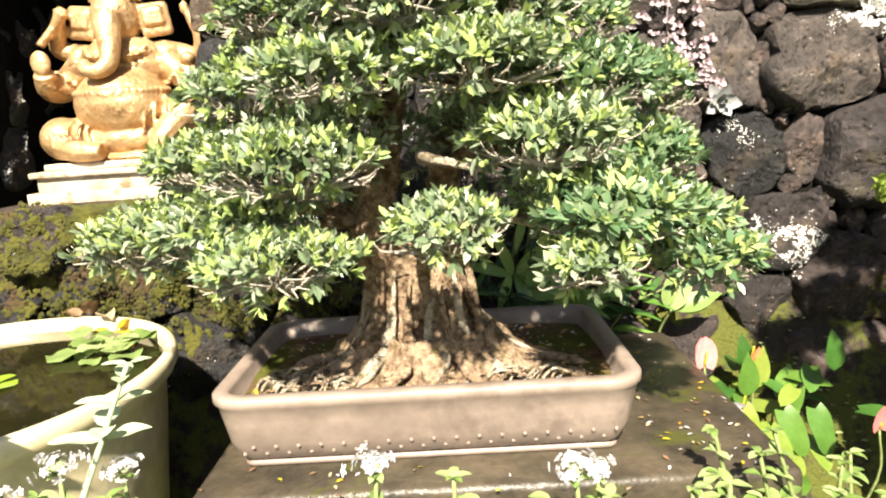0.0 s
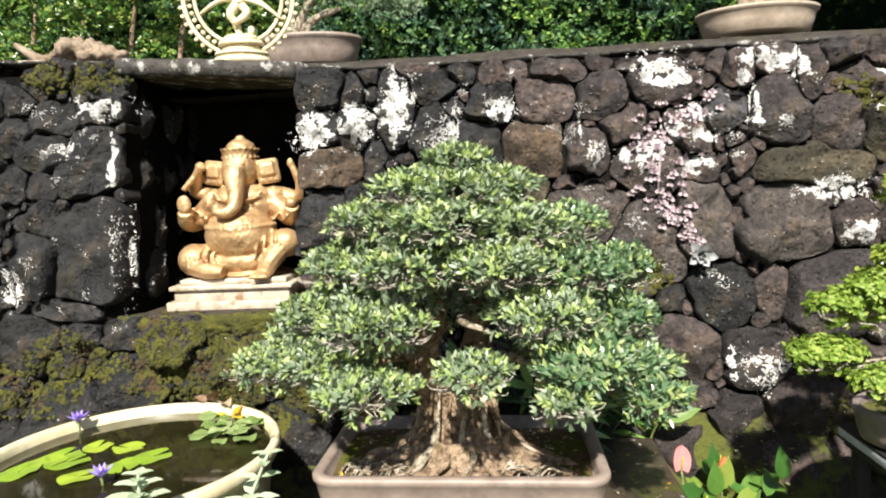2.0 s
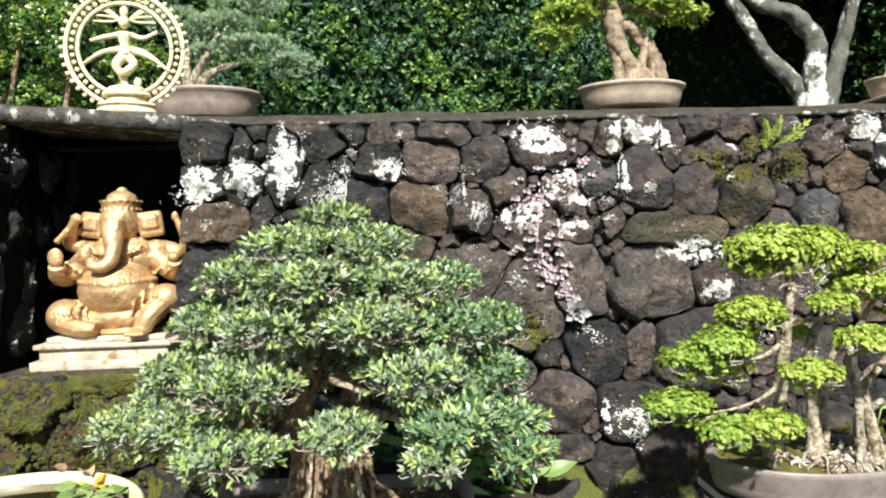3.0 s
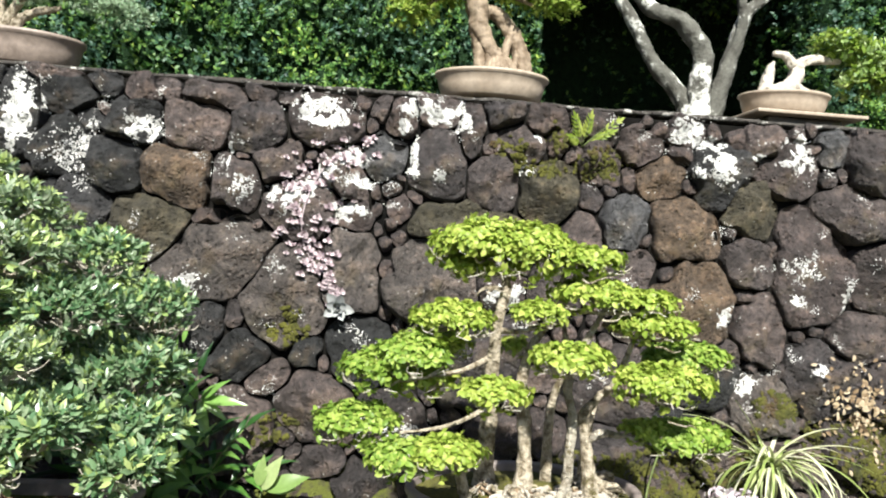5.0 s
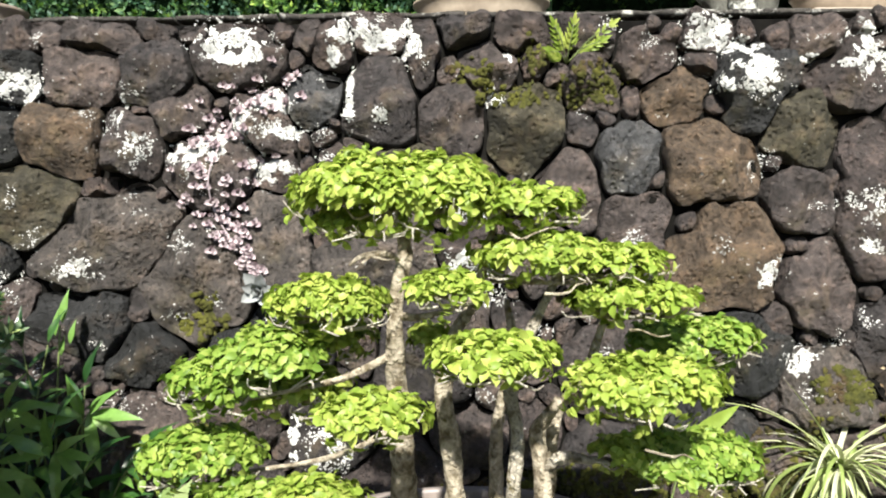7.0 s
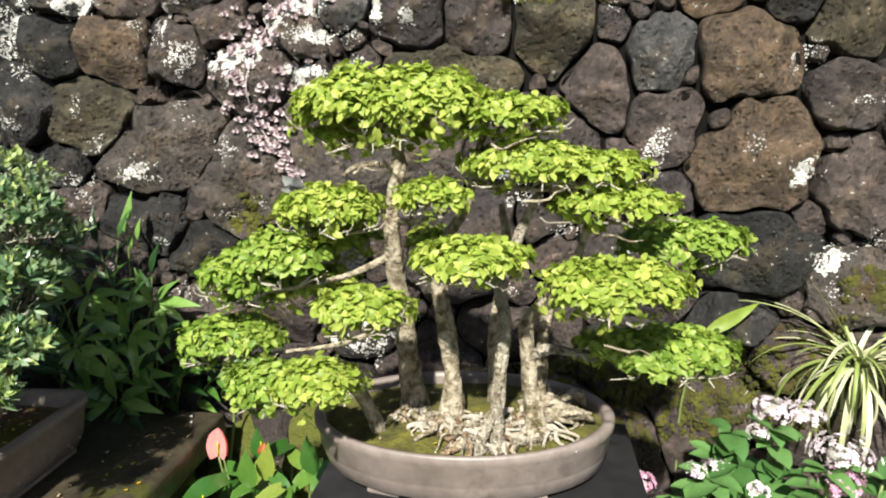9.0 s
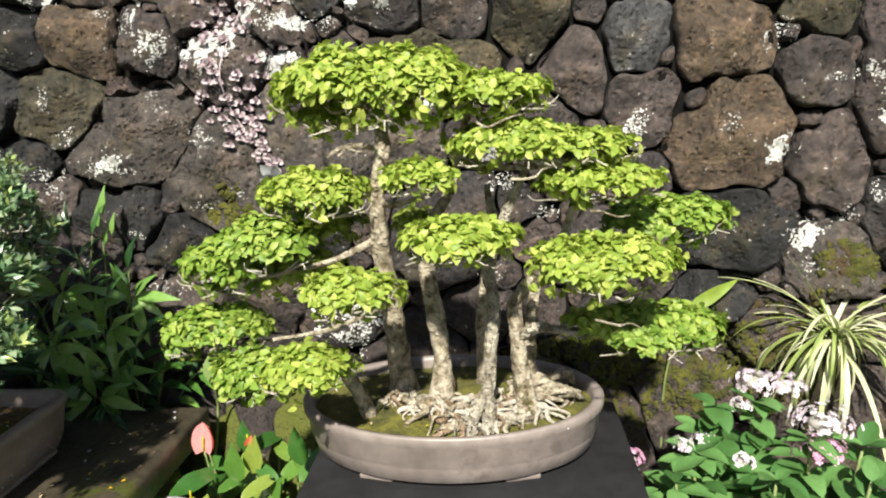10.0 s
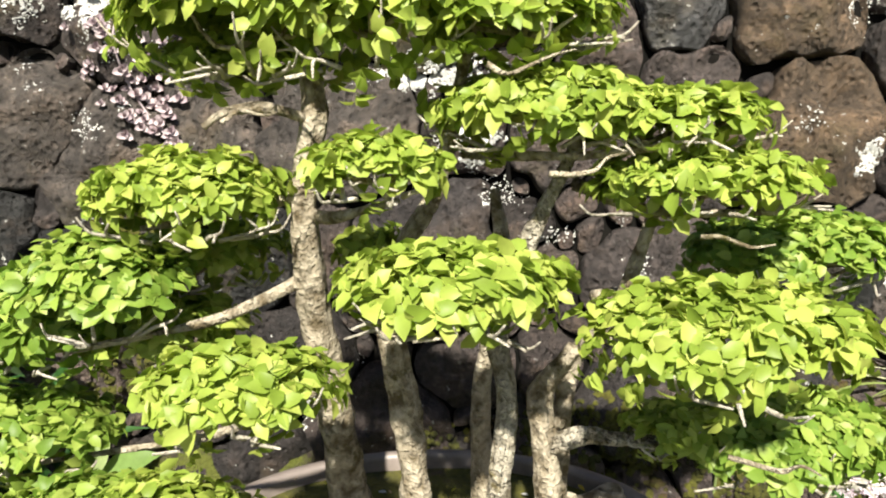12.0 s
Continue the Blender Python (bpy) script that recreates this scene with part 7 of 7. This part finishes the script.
set_leaf("leaf", with_material(blade(1.0, 0.06, "strap", 12, 0.35, 0.15, 0.0), STRIPE_LEAF), spider, (0, 0, 0.02), (-0.45, 0.1, 1), size=0.24)
part("root_ball", tube([(0, 0.03, -0.30), (0, 0.02, -0.1), (0, 0, 0.02)], (0.045, 0.035, 0.014), 9, 4, 0.4), SOIL, spider)
bushy("pentas_bush", "leafy bush with pale pink star-flower clusters by the table", "bush",
      [(1.60, 1.22, 0.47, 1.66, 1.2), (1.68, 1.28, 0.49, 1.7, 1.2), (1.74, 1.34, 0.50, 1.74, 1.25), (1.80, 1.42, 0.56, 1.78, 1.3), (1.86, 1.24, 0.50, 1.84, 1.2), (1.90, 1.46, 0.55, 1.86, 1.34), (1.96, 1.33, 0.53, 1.92, 1.26), (2.02, 1.22, 0.51, 1.95, 1.2), (1.72, 1.18, 0.43, 1.74, 1.15), (1.95, 1.14, 0.47, 1.93, 1.15), (2.08, 1.36, 0.50, 2.02, 1.3), (1.82, 1.12, 0.42, 1.84, 1.12), (2.10, 1.16, 0.46, 2.06, 1.2), (2.2, 1.3, 0.44, 2.14, 1.3)],
      OVATE_DARK, rf, "", 8, 1.35,
      [(1.903, 1.48, 0.585, 0.042, "lilac", 46), (1.965, 1.47, 0.580, 0.042, "lilac", 46), (1.985, 1.34, 0.562, 0.050, "lilac", 54), (1.978, 1.32, 0.512, 0.040, "pink", 40), (1.598, 1.29, 0.512, 0.024, "pink", 22), (1.71, 1.34, 0.515, 0.020, "lilac", 14), (1.767, 1.37, 0.512, 0.022, "lilac", 14), (1.815, 1.29, 0.508, 0.022, "lilac", 12), (1.86, 1.44, 0.55, 0.018, "lilac", 9), (2.15, 1.28, 0.47, 0.045, "pink", 40), (2.06, 1.15, 0.43, 0.04, "pink", 32)])

# ---- growth on the wall ----
rw = random.Random(123)


def crust(name, spots, mat, label, category, grain, raised, density, jag=0.7):
    """Crusty growth in irregular flakes that follow the stones, thick in the middle of each spot and broken at its edge."""
    verts, faces = [], []
    for cx, cz, rx, rz in spots:
        n = int(density * rx * rz / (grain * grain))
        for _ in range(n):
            a, q = rw.uniform(0, 6.283), math.sqrt(rw.random())
            q = q if raised > 0.005 or rw.random() < 0.72 else rw.uniform(1.0, 1.7)
            edge = 0.72 + jag * noise.noise(Vector((cx * 9 + math.cos(a) * 1.6, cz * 9 + math.sin(a) * 1.6, 2)))
            x, z = cx + rx * q * math.cos(a) * (0.5 + edge), cz + rz * q * math.sin(a) * (0.5 + edge)
            if noise.noise(Vector((x * 34, z * 34, 7))) + 0.5 * noise.noise(Vector((x * 90, z * 90, 3))) < (-0.10 if raised > 0.005 else 0.02) - 0.62 * (1 - q) or z > wall_top(x):
                continue
            p, nm = on_wall(x, z)
            t = nm.orthogonal().normalized()
            u = nm.cross(t)
            s = grain * rw.uniform(0.55, 1.4) * (0.6 if q > 1 else 1.0)
            o = len(verts)
            verts.append(p + nm * raised * rw.uniform(0.7, 1.6))
            for k in range(6):
                b = k * 1.0472 + rw.uniform(-0.3, 0.3)
                r = s * rw.uniform(0.6, 1.2)
                verts.append(p + (t * math.cos(b) + u * math.sin(b)) * r + nm * raised * 0.12)
            faces += [(o, o + 1 + k, o + 1 + (k + 1) % 6) for k in range(6)]
    me = bpy.data.meshes.new(name)
    me.from_pydata([tuple(v) for v in verts], [], faces)
    return tagged(part(name, me, mat), label, category, kind="stuff")


LICHEN_A = [(-1.74, 0.97, 0.018, 0.049), (-1.38, 1.65, 0.084, 0.034), (-1.33, 1.44, 0.014, 0.103), (-0.55, 1.52, 0.062, 0.056), (-0.39, 1.55, 0.052, 0.065), (-0.25, 1.59, 0.040, 0.099), (-0.20, 1.64, 0.022, 0.032),
            (-0.04, 1.51, 0.016, 0.043), (0.13, 1.57, 0.042, 0.034), (0.31, 1.10, 0.048, 0.018), (0.40, 1.51, 0.005, 0.047), (0.60, 1.39, 0.054, 0.028), (0.67, 1.43, 0.031, 0.026), (0.67, 1.68, 0.076, 0.040), (0.71, 1.64, 0.052, 0.019),
            (0.71, 1.46, 0.026, 0.042), (0.76, 1.34, 0.026, 0.039), (0.79, 1.52, 0.047, 0.031), (0.80, 1.35, 0.036, 0.017), (0.82, 1.44, 0.039, 0.016), (0.86, 0.69, 0.013, 0.043), (0.95, 1.63, 0.018, 0.024)]
LICHEN_B = [(0.97, 1.70, 0.026, 0.027), (0.99, 1.54, 0.009, 0.063), (0.99, 1.48, 0.015, 0.021), (1.06, 1.69, 0.055, 0.035), (1.07, 1.48, 0.019, 0.014), (1.15, 1.67, 0.021, 0.053), (1.24, 1.24, 0.073, 0.030),
            (1.30, 1.11, 0.063, 0.030), (1.36, 1.53, 0.018, 0.026), (1.40, 1.63, 0.008, 0.016), (1.93, 1.69, 0.052, 0.041), (1.95, 1.55, 0.015, 0.018), (2.01, 1.65, 0.041, 0.024), (2.03, 1.58, 0.049, 0.045), (2.04, 1.07, 0.030, 0.027),
            (2.12, 0.85, 0.030, 0.027), (2.18, 1.62, 0.021, 0.009), (2.27, 1.60, 0.021, 0.011), (2.31, 1.13, 0.020, 0.015), (2.34, 1.65, 0.041, 0.056), (2.37, 0.91, 0.027, 0.016), (2.47, 1.14, 0.012, 0.042)]
crust("lichen", LICHEN_A, LICHEN, "crusty white lichen patches on the lava stones", "lichen", 0.0034, 0.0022, 8.0)
crust("lichen", LICHEN_B, LICHEN, "crusty white lichen patches on the upper stones", "lichen", 0.0034, 0.0022, 8.0)
LICHEN_THIN = [(-1.275, 1.13, 0.022, 0.150), (0.97, 0.67, 0.060, 0.055), (0.60, 1.38, 0.050, 0.040), (-0.08, 1.47, 0.05, 0.06), (-1.74, 1.0, 0.04, 0.06), (0.45, 1.40, 0.03, 0.04), (1.70, 1.13, 0.03, 0.04), (-1.52, 1.50, 0.05, 0.03), (2.33, 1.25, 0.05, 0.04)]
crust("lichen", LICHEN_THIN, LICHEN, "thin grey-white lichen film broken over rough stones", "lichen", 0.0028, 0.0020, 2.4, 1.0)
FLECKS = [(rw.uniform(-1.7, 2.9), rw.uniform(0.75, 1.72), rw.uniform(0.010, 0.035), rw.uniform(0.008, 0.03)) for _ in range(150)]
crust("lichen_specks", [s for s in FLECKS if not in_niche(s[0], s[1], 0.03)], LICHEN, "scattered pale lichen specks over the wall", "lichen", 0.0020, 0.0015, 0.7, 1.2)
MOSS_SPOTS = [(-0.95, 0.72, 0.26, 0.13), (-0.72, 0.64, 0.22, 0.16), (-1.12, 0.68, 0.11, 0.09), (-1.48, 0.70, 0.15, 0.09), (-1.72, 0.60, 0.12, 0.08), (-0.35, 0.62, 0.2, 0.12), (1.62, 1.56, 0.075, 0.045), (1.47, 1.64, 0.030, 0.040), (1.27, 1.59, 0.035, 0.022), (-1.40, 1.77, 0.10, 0.05),
              (-1.60, 1.78, 0.08, 0.05), (1.33, 1.57, 0.025, 0.05), (1.43, 1.53, 0.06, 0.03), (2.22, 0.79, 0.06, 0.045), (2.55, 0.64, 0.18, 0.12), (1.95, 0.55, 0.20, 0.10), (1.55, 0.50, 0.22, 0.10), (0.62, 0.97, 0.05, 0.05), (0.60, 0.66, 0.05, 0.04)]
crust("moss", MOSS_SPOTS, MOSS, "olive-green moss cushions on the lower stones", "moss", 0.0085, 0.008, 3.6, 1.0)

# trailing succulents with a grey rosette
succ = thing("trailing_succulent", "pinkish grey trailing succulent hanging down the stones", "succulent", (0, 0, 0))
PETAL = with_material(blade(0.015, 0.012, "oval", 4, 0.4, -0.2), SUCCULENT)


def rosette(parent, x, z, r, n, me, scale):
    p, nm = on_wall(x, z)
    out = (nm + Vector((0, -0.6, 0.2))).normalized()
    t = out.orthogonal().normalized()
    u = out.cross(t)
    for k in range(n):
        a = 2.4 * k
        q = (k + 1) / n
        set_leaf("leaf", me, parent, p + out * 0.006, (t * math.cos(a) + u * math.sin(a)) * q + out * (1.15 - q), out, scale * (0.6 + 0.5 * q))


path = spline([(0.79, 0, 1.56), (0.69, 0, 1.47), (0.65, 0, 1.33), (0.66, 0, 1.21), (0.73, 0, 1.14), (0.755, 0, 1.06)], 12)
for k in range(150):
    q = path[int(k * (len(path) - 1) / 149)]
    wide = 0.050 if q.z > 1.19 else 0.016
    rosette(succ, q.x + rw.gauss(0, wide), q.z + rw.gauss(0, 0.02), 0.02, 7, PETAL, rw.uniform(0.7, 1.3))
part("stem", tube([on_wall(q.x, q.z)[0] + Vector((0, -0.008, 0)) for q in path[::8]], (0.002, 0.002, 0.0015), 6, 5), SUCCULENT, succ)
grey = thing("rosette_succulent", "blue-grey rosette succulent in a joint of the wall", "succulent", (0, 0, 0))
rosette(grey, 0.775, 1.045, 0.05, 16, with_material(blade(0.040, 0.024, "oval", 6, 0.3, -0.15), GREY_SUCC), 1.3)
fernlet = thing("small_fern", "small bright yellow-green fern sprouting from the wall", "fern", (0, 0, 0))
FBIT = with_material(blade(0.040, 0.013, "lance", 6, 0.2, 0.2, 0.1), LEAF2)
for tx, tz in ((1.515, 1.70), (1.565, 1.705), (1.635, 1.66), (1.66, 1.70), (1.505, 1.635)):
    b, _ = on_wall(1.555, 1.615)
    b = b + Vector((0.0, -0.01, 0))
    t = Vector((tx, b.y - 0.05, tz))
    part("stem", tube([b, (b + t) / 2 + Vector((0, -0.015, 0.01)), t], (0.0018, 0.0015, 0.001), 5, 4), STEM, fernlet)
    d = (t - b).normalized()
    for k in range(5):
        p = b + (t - b) * (0.35 + 0.15 * k)
        for s in (-1, 1):
            set_leaf("leaflet", FBIT, fernlet, p, d.cross(Vector((0, 1, 0))) * s * 0.8 + d * 1.3, (0, -1, 0.2), 0.95 - 0.09 * k)
    set_leaf("leaflet", FBIT, fernlet, p, d, (0, -1, 0.2), 0.9)
dryfern = thing("dry_vine", "dry brown vine tangle clinging to the lower wall", "vine", (0, 0, 0))
DBIT = with_material(blade(0.022, 0.011, "oval", 5, 0.3, 0.4), DRY_VINE)
for k in range(230):
    x, z = rw.gauss(2.50, 0.065), rw.gauss(0.80, 0.065)
    p, nm = on_wall(x, z)
    a = rw.uniform(0, 6.28)
    set_leaf("leaf", DBIT, dryfern, p + nm * 0.01, (math.cos(a), -0.5, math.sin(a)), (0, -1, 0.3), rw.uniform(0.5, 1.2))
creep = thing("ground_creeper", "tiny-leaved green creeper on the mossy bank", "plant", (0, 0, 0))
TINY = with_material(blade(0.016, 0.011, "oval", 4, 0.2, 0.2), FRESH_LEAF)
for k in range(110):
    x, y = rw.choice(((0.95, 1.62), (1.02, 1.58), (1.60, 1.52), (1.66, 1.56), (0.86, 1.66), (1.56, 1.62)))
    x, y = x + rw.gauss(0, 0.05), y + rw.gauss(0, 0.04)
    a = rw.uniform(0, 6.28)
    set_leaf("leaf", TINY, creep, (x, y, bed_height(x, y) + rw.uniform(0.005, 0.05)), (math.cos(a), math.sin(a), 0.3), size=rw.uniform(0.6, 1.3))

# fallen leaves and grit
def litter(name, boxes, mats, label):
    v, f, s = [], [], []
    rng = np.random.default_rng(7)
    for x0, x1, y0, y1, z, n, size in boxes:
        P = np.column_stack((rng.uniform(x0, x1, n), rng.uniform(y0, y1, n), np.full(n, z) + rng.uniform(0.001, 0.004, n)))
        W = np.column_stack((rng.normal(size=(n, 2)), rng.normal(size=n) * 0.15))
        ln = size * rng.uniform(0.5, 1.3, n)
        a, b = leaf_arrays(P, W, np.tile((0, 0, 1.0), (n, 1)) + rng.normal(size=(n, 3)) * 0.2, ln, ln * 0.45, "oval", 0.3, 0.1)
        f.append(b + sum(len(q) for q in v))
        v.append(a)
        s.append(rng.integers(0, len(mats), n))
    ob = part(name, leaf_mesh(name, np.concatenate(v), np.concatenate(f), np.concatenate(s)), mats)
    return tagged(ob, label, "litter", kind="stuff")


litter("fallen_leaves", [(-0.29, 0.29, 1.03, 1.36, 0.597, 520, 0.013), (-0.42, 0.55, 0.78, 1.0, 0.482, 60, 0.012), (0.38, 0.56, 0.95, 1.55, 0.482, 90, 0.012), (1.06, 1.45, 1.07, 1.30, 0.706, 50, 0.010)], (DRY_LEAF, DRY_LEAF, DRY_LEAF, YELLOW_LEAF, WHITE_PETAL), "small fallen leaves, petals and grit on soil and slab")
